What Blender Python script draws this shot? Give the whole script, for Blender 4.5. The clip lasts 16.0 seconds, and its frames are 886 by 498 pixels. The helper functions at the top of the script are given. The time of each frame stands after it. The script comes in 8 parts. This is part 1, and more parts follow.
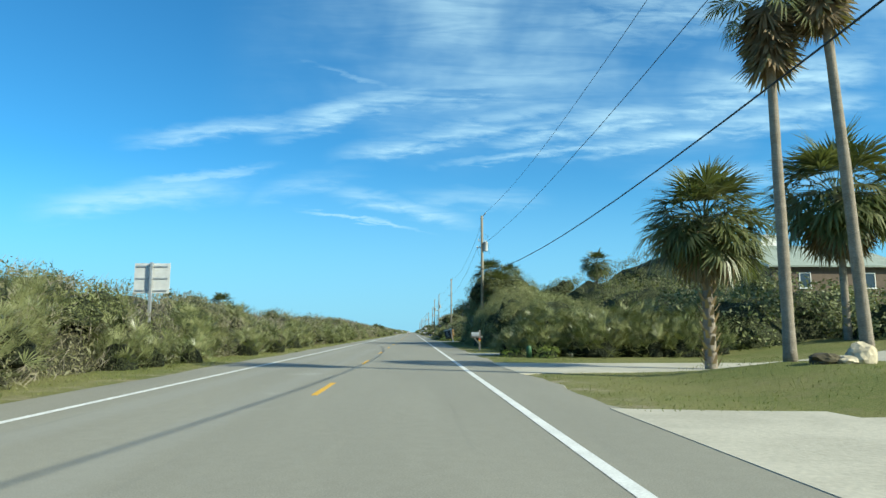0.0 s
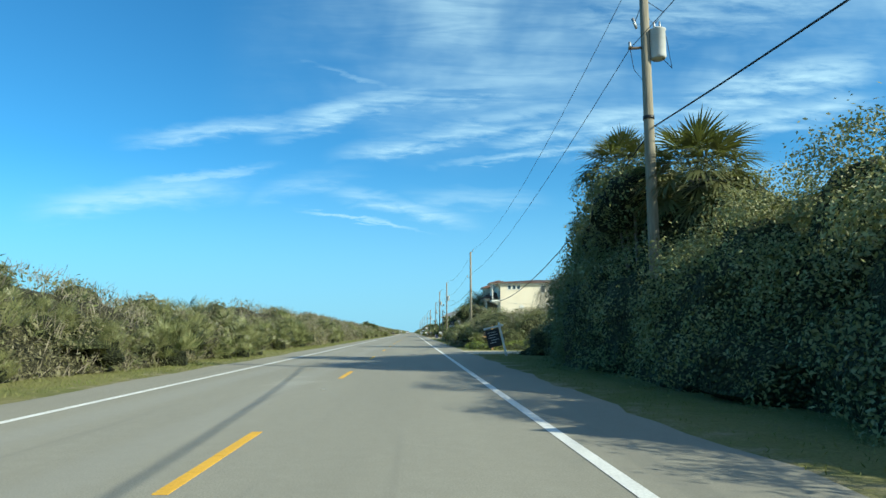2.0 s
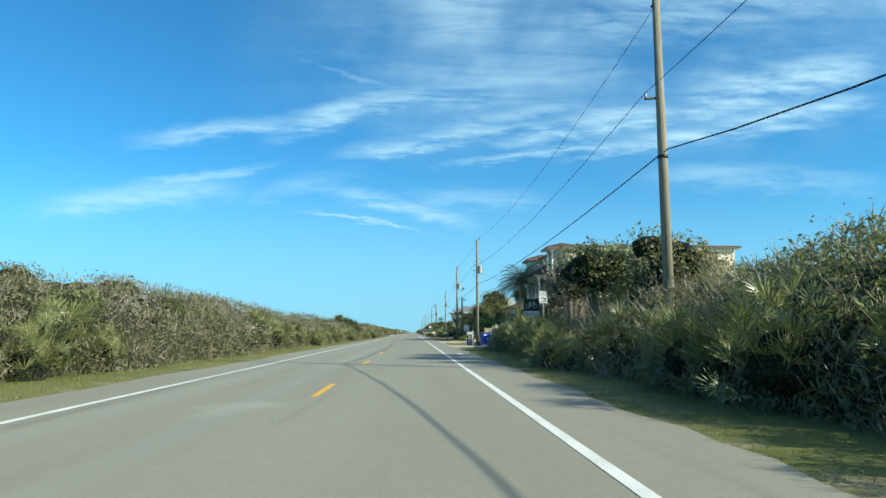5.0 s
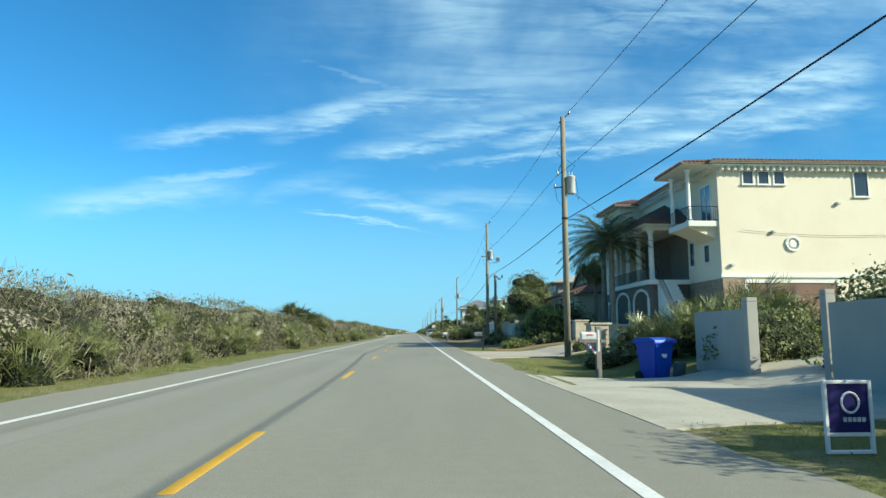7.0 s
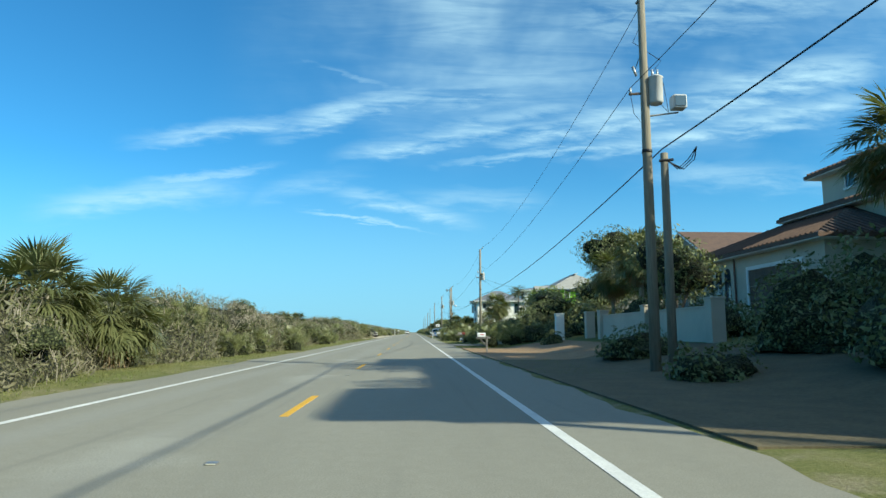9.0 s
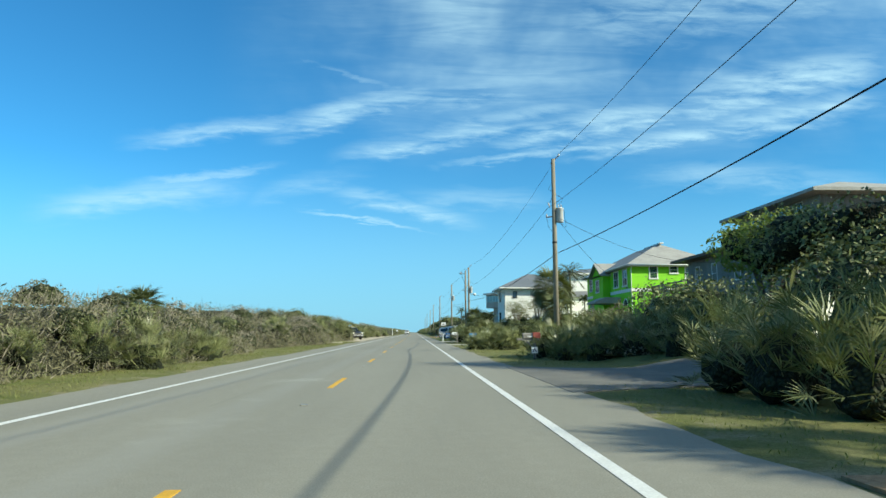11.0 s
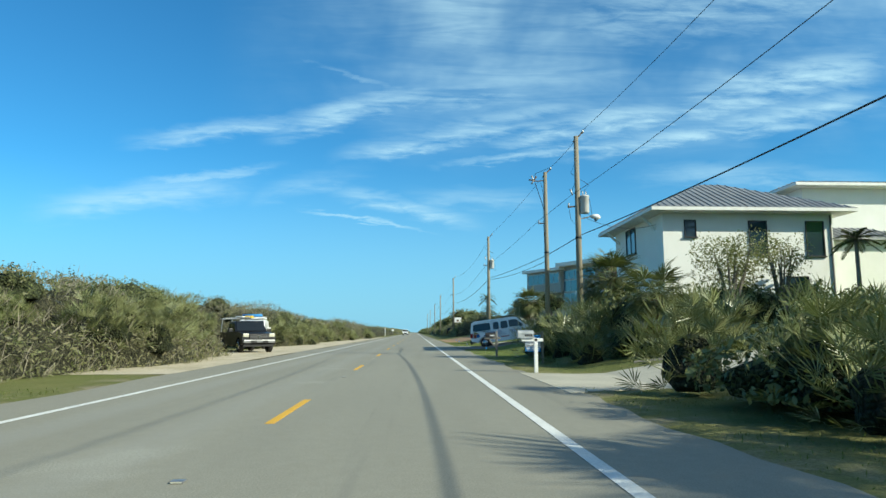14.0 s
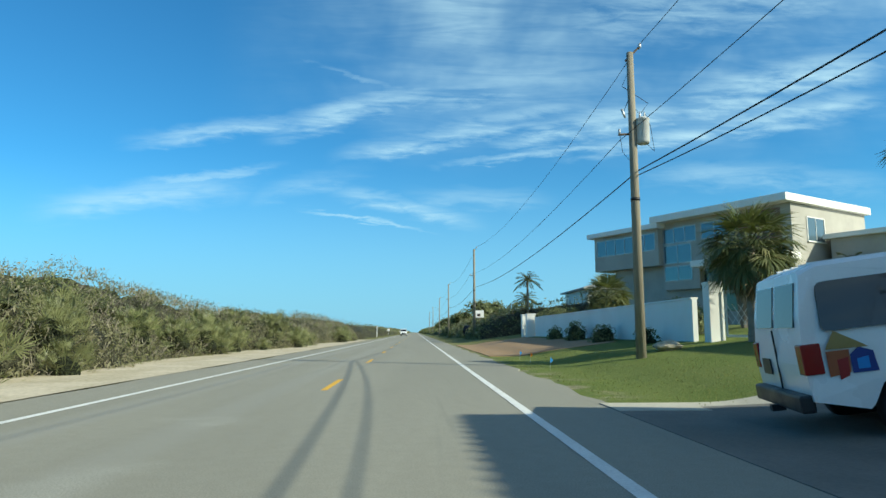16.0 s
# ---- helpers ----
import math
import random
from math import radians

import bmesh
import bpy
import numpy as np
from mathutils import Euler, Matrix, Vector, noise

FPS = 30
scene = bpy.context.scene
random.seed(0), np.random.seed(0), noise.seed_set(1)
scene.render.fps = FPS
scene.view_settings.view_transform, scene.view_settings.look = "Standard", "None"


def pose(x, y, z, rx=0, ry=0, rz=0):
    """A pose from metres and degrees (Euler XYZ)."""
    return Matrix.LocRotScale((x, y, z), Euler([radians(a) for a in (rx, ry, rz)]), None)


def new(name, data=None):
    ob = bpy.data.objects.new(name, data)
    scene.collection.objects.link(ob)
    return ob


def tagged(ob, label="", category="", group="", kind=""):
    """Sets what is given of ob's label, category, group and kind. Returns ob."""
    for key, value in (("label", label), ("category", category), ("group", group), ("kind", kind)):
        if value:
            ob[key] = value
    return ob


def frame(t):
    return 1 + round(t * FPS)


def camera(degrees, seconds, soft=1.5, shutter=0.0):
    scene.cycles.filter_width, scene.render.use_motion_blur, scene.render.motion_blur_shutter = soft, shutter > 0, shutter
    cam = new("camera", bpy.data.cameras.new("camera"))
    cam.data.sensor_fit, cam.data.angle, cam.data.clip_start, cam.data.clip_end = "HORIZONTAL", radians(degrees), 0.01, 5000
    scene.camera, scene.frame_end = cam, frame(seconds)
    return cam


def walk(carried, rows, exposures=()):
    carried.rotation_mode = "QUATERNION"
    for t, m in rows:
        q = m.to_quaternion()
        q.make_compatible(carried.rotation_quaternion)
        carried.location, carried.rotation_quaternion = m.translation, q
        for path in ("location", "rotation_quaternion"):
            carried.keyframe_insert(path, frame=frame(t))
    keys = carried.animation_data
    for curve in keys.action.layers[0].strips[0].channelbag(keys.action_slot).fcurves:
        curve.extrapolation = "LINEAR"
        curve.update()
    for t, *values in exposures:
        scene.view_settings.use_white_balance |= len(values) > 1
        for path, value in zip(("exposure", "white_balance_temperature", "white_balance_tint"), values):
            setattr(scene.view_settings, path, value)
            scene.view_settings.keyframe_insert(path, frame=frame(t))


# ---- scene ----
# The drive: straight along +y in the right-hand lane, at 22 m/s but for small surges.
cam = camera(69.0, 16.0)
EYE, SPEED = 1.2, 21.96
SIDE = [  # seconds, metres right of the centre line, yaw, pitch
    (0.0, 1.883, -2.66, 7.35), (1.5, 1.870, -2.70, 7.35), (3.5, 1.866, -2.66, 7.35), (5.0, 1.855, -2.62, 7.35),
    (7.0, 1.844, -2.58, 7.35), (9.0, 1.861, -2.54, 7.35), (10.5, 1.840, -2.50, 7.35), (12.5, 1.813, -2.46, 7.35),
    (14.5, 1.954, -2.43, 7.35), (16.0, 1.908, -2.40, 7.35)]

LAG = dict([(0.0, -0.12), (0.5, -0.16), (1.0, -0.5), (1.5, 0.31), (2.0, -0.28), (2.5, 0.16), (3.0, 0.22), (3.5, 0.67), (6.0, -0.34), (6.5, 0.76), (7.0, 0.15), (7.5, 0.42), (8.0, -0.13), (8.5, 0.55), (9.0, -0.07), (11.5, 0.01), (12.0, -0.51), (12.5, 0.35), (13.0, -0.55), (13.5, 0.14), (14.0, -0.37), (14.5, 0.12), (15.0, -0.15), (15.5, 0.17), (16.0, -0.13)])   # metres behind the steady pace


def drive(t):
    """The camera's row at t, between the two nearest rows of SIDE."""
    for a, b in zip(SIDE, SIDE[1:]):
        if t <= b[0]:
            break
    s = (t - a[0]) / (b[0] - a[0])
    x, yaw, pitch = (a[i] + s * (b[i] - a[i]) for i in (1, 2, 3))
    return (t, pose(x, SPEED * t - LAG.get(t, 0.0), EYE, 90 + pitch, 0, yaw))


walk(cam, [drive(i * 0.5) for i in range(33)], [(0.0, 0.52, 6500, -2), (2.2, 0.53, 6500, -2), (3.0, 0.60, 6500, -2), (3.7, 0.56, 6500, -2), (6.5, 0.53, 6500, -2), (9.0, 0.50, 6500, -2), (12.0, 0.44, 6500, -2), (15.0, 0.38, 6500, -2), (16.0, 0.37, 6500, -2)])

# ---- sky, sun, exposure ----
SUN_EL, SUN_AZ = radians(29.5), radians(120.0)      # azimuth clockwise from +y
SUN_DIR = Vector((math.sin(SUN_AZ) * math.cos(SUN_EL), math.cos(SUN_AZ) * math.cos(SUN_EL), math.sin(SUN_EL)))

sun = new("sun", bpy.data.lights.new("sun", "SUN"))
sun.data.energy, sun.data.angle, sun.data.color = 5.0, radians(0.53), (1.0, 0.94, 0.80)
sun.rotation_euler = SUN_DIR.to_track_quat("Z", "Y").to_euler()


class Net:
    """A small writer of node trees."""

    def __init__(self, tree):
        self.tree = tree
        tree.nodes.clear()

    def node(self, kind, inputs=(), **settings):
        n = self.tree.nodes.new(kind)
        for key, value in settings.items():
            if key == "operation":
                n.operation = value
            elif key == "data_type":
                n.data_type = value
            elif key == "blend_type":
                n.blend_type = value
            elif key == "noise_dimensions":
                n.noise_dimensions = value
            elif key == "feature":
                n.feature = value
            elif key == "invert":
                n.invert = value
        for slot, value in dict(inputs).items():
            if isinstance(value, bpy.types.NodeSocket):
                self.tree.links.new(value, n.inputs[slot])
            else:
                n.inputs[slot].default_value = value
        return n

    def math(self, op, a, b=0.0, c=0.0):
        return self.node("ShaderNodeMath", {0: a, 1: b, 2: c}, operation=op).outputs[0]

    def noise(self, vector, scale, detail=3.0, rough=0.55, warp=0.0):
        return self.node("ShaderNodeTexNoise", {"Vector": vector, "Scale": scale, "Detail": detail, "Roughness": rough, "Distortion": warp}).outputs[0]

    def ramp(self, fac, stops):
        n = self.node("ShaderNodeValToRGB", {0: fac})
        e = n.color_ramp.elements
        while len(e) < len(stops):
            e.new(0.5)
        for el, (p, c) in zip(e, stops):
            el.position, el.color = p, (*c, 1) if len(c) == 3 else c
        return n.outputs[0]

    def mix(self, fac, a, b, blend="MIX"):
        n = self.node("ShaderNodeMix", {}, data_type="RGBA", blend_type=blend)
        for slot, v in ((0, fac), (6, a), (7, b)):
            if isinstance(v, bpy.types.NodeSocket):
                self.tree.links.new(v, n.inputs[slot])
            else:
                n.inputs[slot].default_value = v if slot == 0 or len(v) == 4 else (*v, 1)
        return n.outputs[2]

    def range(self, v, a, b, c=0.0, d=1.0):
        n = self.node("ShaderNodeMapRange", {0: v, 1: a, 2: b, 3: c, 4: d})
        n.interpolation_type = "SMOOTHSTEP"
        return n.outputs[0]


world = bpy.data.worlds.new("sky")
scene.world = world
world.use_nodes = True
w = Net(world.node_tree)
sky = w.node("ShaderNodeTexSky")
sky.sky_type, sky.sun_disc, sky.sun_elevation, sky.sun_rotation = "NISHITA", False, SUN_EL, SUN_AZ
sky.altitude, sky.air_density, sky.dust_density, sky.ozone_density = 0, 1.0, 0.25, 2.2
way = w.node("ShaderNodeTexCoord").outputs["Generated"]
xyz = w.node("ShaderNodeSeparateXYZ", {0: way}).outputs
ahead = w.math("MAXIMUM", w.math("ABSOLUTE", xyz[1]), 0.05)
U, V = w.math("DIVIDE", xyz[0], ahead), w.math("DIVIDE", xyz[2], ahead)

flat = w.node("ShaderNodeCombineXYZ", {0: U, 1: V, 2: 0.0}).outputs[0]
wisp_bend = w.noise(flat, 3.1, 2.0)
turned = w.node("ShaderNodeMapping", {0: flat, "Rotation": (0, 0, radians(-14)), "Scale": (2.6, 20.0, 1.0)}).outputs[0]
threads = w.noise(turned, 1.6, 7.0, 0.62, 0.5)
turned_b = w.node("ShaderNodeMapping", {0: flat, "Rotation": (0, 0, radians(-26)), "Scale": (7.0, 30.0, 1.0)}).outputs[0]
fibres = w.noise(turned_b, 2.3, 6.0, 0.6, 0.4)


def streak(u0, v0, u1, v1, width, swell):
    """A long wisp of high cloud between two directions, feathered by fine threads."""
    slope = (v1 - v0) / (u1 - u0)
    middle = w.math("MULTIPLY_ADD", U, slope, v0 - slope * u0)
    bend = w.math("MULTIPLY_ADD", w.math("SUBTRACT", wisp_bend, 0.5), 0.05, w.math("MULTIPLY", w.math("SUBTRACT", fibres, 0.5), 0.034))
    off = w.math("ABSOLUTE", w.math("ADD", w.math("SUBTRACT", V, middle), bend))
    across = w.range(off, 0.0, width, 1.0, 0.0)
    along = w.math("MULTIPLY", w.range(U, u0 - 0.03, u0 + 0.35 * (u1 - u0), 0, 1), w.range(U, u1 - 0.30 * (u1 - u0), u1 + 0.06, 1, 0))
    return w.math("MULTIPLY", w.math("MULTIPLY", across, along), swell)


veil = w.noise(flat, 2.4, 5.0, 0.55, 0.3)
total = None
for args in ((-0.454, 0.298, -0.157, 0.340, 0.020, 0.70), (-0.236, 0.316, 0.032, 0.383, 0.036, 0.95), (-0.040, 0.354, 0.283, 0.431, 0.060, 0.55), (-0.133, 0.273, 0.230, 0.345, 0.026, 0.90), (0.000, 0.318, 0.260, 0.372, 0.030, 0.60),
             (0.096, 0.310, 0.468, 0.357, 0.040, 0.95), (0.012, 0.264, 0.466, 0.319, 0.012, 0.85), (0.200, 0.285, 0.700, 0.350, 0.026, 0.85), (0.364, 0.341, 0.792, 0.465, 0.070, 0.90), (0.420, 0.318, 0.783, 0.392, 0.040, 0.80),
             (-0.590, 0.190, -0.278, 0.232, 0.034, 0.62), (-0.430, 0.232, -0.245, 0.258, 0.012, 0.55), (-0.123, 0.216, 0.064, 0.177, 0.022, 0.90), (-0.012, 0.211, 0.176, 0.207, 0.026, 0.45), (-0.165, 0.189, -0.005, 0.157, 0.0045, 0.75),
             (-0.191, 0.436, -0.041, 0.389, 0.009, 0.35), (0.153, 0.487, 0.804, 0.603, 0.100, 0.55), (0.333, 0.260, 0.771, 0.237, 0.040, 0.45), (-0.250, 0.217, -0.101, 0.242, 0.025, 0.35)):
    s = streak(*args)
    total = s if total is None else w.math("MAXIMUM", total, s)
grain = w.math("MULTIPLY_ADD", threads, 1.5, w.math("MULTIPLY_ADD", fibres, 0.9, -0.72))
cover = w.math("MULTIPLY", total, w.range(grain, 0.0, 0.95, 0.06, 1.0))
thin = w.math("MULTIPLY", w.math("MULTIPLY", w.math("MULTIPLY", w.range(veil, 0.36, 0.66, 0.05, 0.62), w.range(threads, 0.3, 0.7, 0.45, 1.0)), w.range(V, 0.22, 0.42, 0.0, 1.0)), w.range(U, -0.35, 0.10, 0.0, 1.0))
cover = w.math("MINIMUM", w.math("MAXIMUM", cover, w.math("MULTIPLY", thin, w.range(V, 0.62, 1.1, 1.0, 0.5))), 0.78)
haze = w.range(V, 0.0, 0.30, 0.80, 0.0)
blue = w.mix(1.0, sky.outputs[0], (0.34, 0.97, 1.36, 1), "MULTIPLY")
tone = w.mix(haze, blue, (2.5, 5.0, 7.45, 1))
tone = w.mix(cover, tone, (5.2, 7.5, 9.0, 1))
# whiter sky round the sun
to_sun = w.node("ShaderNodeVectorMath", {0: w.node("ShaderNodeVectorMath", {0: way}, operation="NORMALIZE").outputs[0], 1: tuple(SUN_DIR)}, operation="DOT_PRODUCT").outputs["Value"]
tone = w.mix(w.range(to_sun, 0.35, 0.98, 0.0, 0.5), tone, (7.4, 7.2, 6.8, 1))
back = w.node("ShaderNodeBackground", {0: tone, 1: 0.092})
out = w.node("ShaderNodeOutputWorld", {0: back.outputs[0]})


# ---- materials ----
def material(name):
    m = bpy.data.materials.new(name)
    m.use_nodes = True
    return m, Net(m.node_tree)


def finish(n, shader):
    n.node("ShaderNodeOutputMaterial", {0: shader})


def surface(name, a, b, scale=0.8, rough=0.8, bump=0.3, fine=25.0, metal=0.0, grit=0.25, stretch=(1, 1, 1), spec=0.4):
    """Two tones in large patches, fine grain on top, and a shallow relief."""
    m, n = material(name)
    where = n.node("ShaderNodeTexCoord").outputs["Object"]
    st = n.node("ShaderNodeMapping", {0: where, "Scale": stretch}).outputs[0]
    big = n.noise(st, scale, 4.0, 0.6)
    small = n.noise(st, fine, 3.0, 0.6)
    col = n.mix(n.range(big, 0.35, 0.65), a, b)
    col = n.mix(grit, col, n.ramp(small, [(0.25, tuple(0.45 * c for c in a)), (0.75, tuple(min(1, 1.25 * c) for c in b))]))
    relief = n.node("ShaderNodeBump", {"Strength": bump, "Distance": 0.02, "Height": small})
    p = n.node("ShaderNodeBsdfPrincipled", {"Base Color": col, "Roughness": n.range(big, 0.2, 0.8, max(0.02, rough - 0.1), min(1, rough + 0.1)),
                                            "Metallic": metal, "Normal": relief.outputs[0], "Specular IOR Level": spec})
    finish(n, p.outputs[0])
    return m


def plain(name, c, rough=0.5, metal=0.0):
    return surface(name, c, tuple(0.9 * v for v in c), 3.0, rough, 0.05, 60.0, metal, 0.08)


def leaf(name, tones, patch, rough=0.5, through_light=0.35, belt=()):
    """Foliage: every leaf its own tone, drifting in patches over metres; light shines through."""
    m, n = material(name)
    isle = n.node("ShaderNodeNewGeometry").outputs["Random Per Island"]
    place = n.node("ShaderNodeNewGeometry").outputs["Position"]
    k = len(tones) - 1
    col = n.ramp(isle, [(i / k, t) for i, t in enumerate(tones)])
    col = n.mix(n.range(n.noise(place, 0.17, 2.0), 0.42, 0.62, 0.0, 0.65), col, patch)
    col = n.mix(n.range(n.noise(place, 0.62, 2.0, 0.5), 0.50, 0.64, 0.0, 0.5), col, n.mix(0.5, col, tuple(0.35 * t for t in tones[0])))
    if belt:   # drier growth along some stretches
        y = n.node("ShaderNodeSeparateXYZ", {0: place}).outputs[1]
        dry = n.ramp(n.math("DIVIDE", y, 420.0), [(a / 420.0, (b, b, b)) for a, b in belt])
        col = n.mix(n.math("MULTIPLY", dry, n.range(n.noise(place, 0.5, 3.0), 0.3, 0.55, 0.35, 1.0)), col, n.ramp(isle, [(0.0, (0.13, 0.115, 0.08)), (0.5, (0.23, 0.20, 0.145)), (1.0, (0.17, 0.165, 0.085))]))
    p = n.node("ShaderNodeBsdfPrincipled", {"Base Color": col, "Roughness": rough, "Specular IOR Level": 0.35})
    t = n.node("ShaderNodeBsdfTranslucent", {0: n.mix(0.5, col, (0.35, 0.42, 0.06))})
    both = n.node("ShaderNodeMixShader", {0: through_light, 1: p.outputs[0], 2: t.outputs[0]})
    finish(n, both.outputs[0])
    return m


def asphalt():
    m, n = material("asphalt")
    place = n.node("ShaderNodeNewGeometry").outputs["Position"]
    x, y, _ = n.node("ShaderNodeSeparateXYZ", {0: place}).outputs[:3]
    along = n.node("ShaderNodeMapping", {0: place, "Scale": (1.0, 0.12, 1.0)}).outputs[0]
    big = n.noise(along, 0.55, 4.0, 0.6)
    stones = n.noise(place, 60.0, 2.0, 0.7)
    col = n.mix(n.range(big, 0.3, 0.7), (0.243, 0.232, 0.178), (0.295, 0.281, 0.217))
    col = n.mix(0.45, col, n.ramp(stones, [(0.3, (0.13, 0.122, 0.10)), (0.7, (0.39, 0.372, 0.315))]))
    col = n.mix(n.range(n.noise(place, 5.0, 5.0, 0.7), 0.35, 0.65, 0.0, 0.22), col, (0.19, 0.18, 0.142))
    # worn wheel tracks and coarser, paler chippings by the centre
    for at, wide, tint, much in ((-2.75, 0.5, (0.30, 0.295, 0.26), 0.35), (-0.95, 0.5, (0.30, 0.295, 0.26), 0.3)):
        near = n.range(n.math("ABSOLUTE", n.math("SUBTRACT", x, at)), 0.1, wide, 1.0, 0.0)
        col = n.mix(n.math("MULTIPLY", near, much), col, tint)
    # patched stretches and faint old tar, long and narrow
    tar = n.range(n.noise(n.node("ShaderNodeMapping", {0: place, "Scale": (1.6, 0.05, 1.0)}).outputs[0], 1.3, 3.0, 0.6), 0.60, 0.72, 0.0, 0.28)
    col = n.mix(tar, col, (0.15, 0.15, 0.132))
    chips = n.range(n.noise(place, 0.35, 3.0), 0.55, 0.7, 0.0, 0.5)
    pale = n.math("MULTIPLY", chips, n.range(n.math("ABSOLUTE", n.math("ADD", x, 0.9)), 0.2, 1.1, 1.0, 0.0))
    col = n.mix(n.math("MULTIPLY", pale, n.range(stones, 0.4, 0.6)), col, (0.46, 0.45, 0.39))
    edge = n.range(n.math("ABSOLUTE", x), 4.6, 5.5, 0.0, 0.5)
    col = n.mix(n.math("MULTIPLY", edge, n.noise(place, 2.2, 4.0)), col, (0.30, 0.27, 0.21))
    relief = n.node("ShaderNodeBump", {"Strength": 0.35, "Distance": 0.01, "Height": stones})
    p = n.node("ShaderNodeBsdfPrincipled", {"Base Color": col, "Roughness": 0.82, "Normal": relief.outputs[0], "Specular IOR Level": 0.3})
    finish(n, p.outputs[0])
    return m


def earth():
    """Grass, thin and sandy in places."""
    m, n = material("grassy ground")
    place = n.node("ShaderNodeNewGeometry").outputs["Position"]
    big, mid, fine = n.noise(place, 0.22, 4.0), n.noise(place, 1.7, 5.0, 0.65), n.noise(place, 26.0, 4.0, 0.75)
    tuft = n.noise(place, 7.0, 4.0, 0.7)
    col = n.mix(n.range(big, 0.38, 0.62), (0.110, 0.145, 0.034), (0.200, 0.200, 0.074))
    col = n.mix(n.range(mid, 0.50, 0.74, 0, 0.6), col, (0.25, 0.205, 0.115))
    col = n.mix(n.range(tuft, 0.50, 0.72, 0, 0.55), col, (0.070, 0.085, 0.026))
    col = n.mix(0.45, col, n.ramp(fine, [(0.3, (0.050, 0.062, 0.020)), (0.7, (0.30, 0.275, 0.12))]))
    x, y = n.node("ShaderNodeSeparateXYZ", {0: place}).outputs[:2]
    watered = n.math("MULTIPLY", n.range(y, 331.0, 338.0), n.range(y, 380.0, 390.0, 1.0, 0.0))
    watered = n.math("MULTIPLY", watered, n.math("MULTIPLY", n.range(x, 0.0, 2.0), n.range(x, 30.0, 45.0, 1.0, 0.0)))
    col = n.mix(n.math("MULTIPLY", watered, 0.7), col, n.ramp(fine, [(0.3, (0.045, 0.085, 0.016)), (0.7, (0.19, 0.24, 0.055))]))
    # bare sandy patches beside the asphalt
    brink = n.range(n.math("ABSOLUTE", x), 5.2, 6.6, 1.0, 0.0)
    col = n.mix(n.math("MULTIPLY", brink, n.range(n.noise(place, 0.9, 4.0, 0.6), 0.46, 0.66, 0.0, 0.8)), col, n.ramp(fine, [(0.3, (0.20, 0.165, 0.11)), (0.7, (0.42, 0.36, 0.26))]))
    relief = n.node("ShaderNodeBump", {"Strength": 0.6, "Distance": 0.05, "Height": fine})
    p = n.node("ShaderNodeBsdfPrincipled", {"Base Color": col, "Roughness": 0.95, "Normal": relief.outputs[0], "Specular IOR Level": 0.1})
    finish(n, p.outputs[0])
    return m


def glass(name, tint, rough=0.04):
    m, n = material(name)
    p = n.node("ShaderNodeBsdfPrincipled", {"Base Color": (*tint, 1), "Roughness": rough, "Specular IOR Level": 0.9, "Metallic": 0.25})
    finish(n, p.outputs[0])
    return m


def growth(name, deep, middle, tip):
    """Leaves too close to tell apart: small uneven cells drifting in tone, shade painted dark in their gaps."""
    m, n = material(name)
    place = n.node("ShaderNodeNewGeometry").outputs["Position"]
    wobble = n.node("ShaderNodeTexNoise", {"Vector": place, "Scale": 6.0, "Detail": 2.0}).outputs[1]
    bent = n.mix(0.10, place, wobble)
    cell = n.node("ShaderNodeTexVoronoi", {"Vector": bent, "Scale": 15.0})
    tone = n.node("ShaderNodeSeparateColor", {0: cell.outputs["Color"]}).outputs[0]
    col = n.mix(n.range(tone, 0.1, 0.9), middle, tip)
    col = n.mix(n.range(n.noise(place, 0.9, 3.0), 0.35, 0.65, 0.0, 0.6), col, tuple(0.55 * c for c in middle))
    # gaps go dark: shade between leaves, painted into the colour
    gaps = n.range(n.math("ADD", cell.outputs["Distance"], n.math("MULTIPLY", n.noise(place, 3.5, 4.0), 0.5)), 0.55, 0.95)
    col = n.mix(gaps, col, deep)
    height = n.math("SUBTRACT", n.math("MULTIPLY", tone, 0.6), cell.outputs["Distance"])
    relief = n.node("ShaderNodeBump", {"Strength": 1.0, "Distance": 0.09, "Height": height})
    p = n.node("ShaderNodeBsdfPrincipled", {"Base Color": col, "Roughness": 0.8, "Normal": relief.outputs[0], "Specular IOR Level": 0.2})
    finish(n, p.outputs[0])
    return m


ASPHALT, EARTH = asphalt(), earth()
PAINT_WHITE = surface("white road paint", (0.62, 0.62, 0.58), (0.75, 0.75, 0.71), 1.4, 0.75, 0.25, 30, 0, 0.3)
PAINT_YELLOW = surface("yellow road paint", (0.62, 0.34, 0.03), (0.72, 0.41, 0.04), 1.4, 0.75, 0.25, 30, 0, 0.3)
WORN_PAVING = surface("worn grey asphalt", (0.13, 0.125, 0.108), (0.19, 0.18, 0.155), 0.6, 0.92, 0.35, 22)
CONCRETE = surface("pale concrete", (0.39, 0.36, 0.285), (0.49, 0.455, 0.365), 0.7, 0.9, 0.3, 14)
SAND = surface("pale sand", (0.40, 0.34, 0.22), (0.60, 0.52, 0.39), 0.55, 0.95, 0.8, 7, 0, 0.45)
MULCH = surface("rusty mulch", (0.25, 0.15, 0.075), (0.36, 0.24, 0.13), 1.1, 0.95, 0.9, 16, 0, 0.5)
PAVER = surface("buff paver", (0.40, 0.34, 0.26), (0.50, 0.44, 0.35), 1.5, 0.9, 0.3, 18)
STUCCO = surface("cream stucco", (0.73, 0.645, 0.50), (0.77, 0.69, 0.55), 0.35, 0.9, 0.25, 30, 0, 0.08)
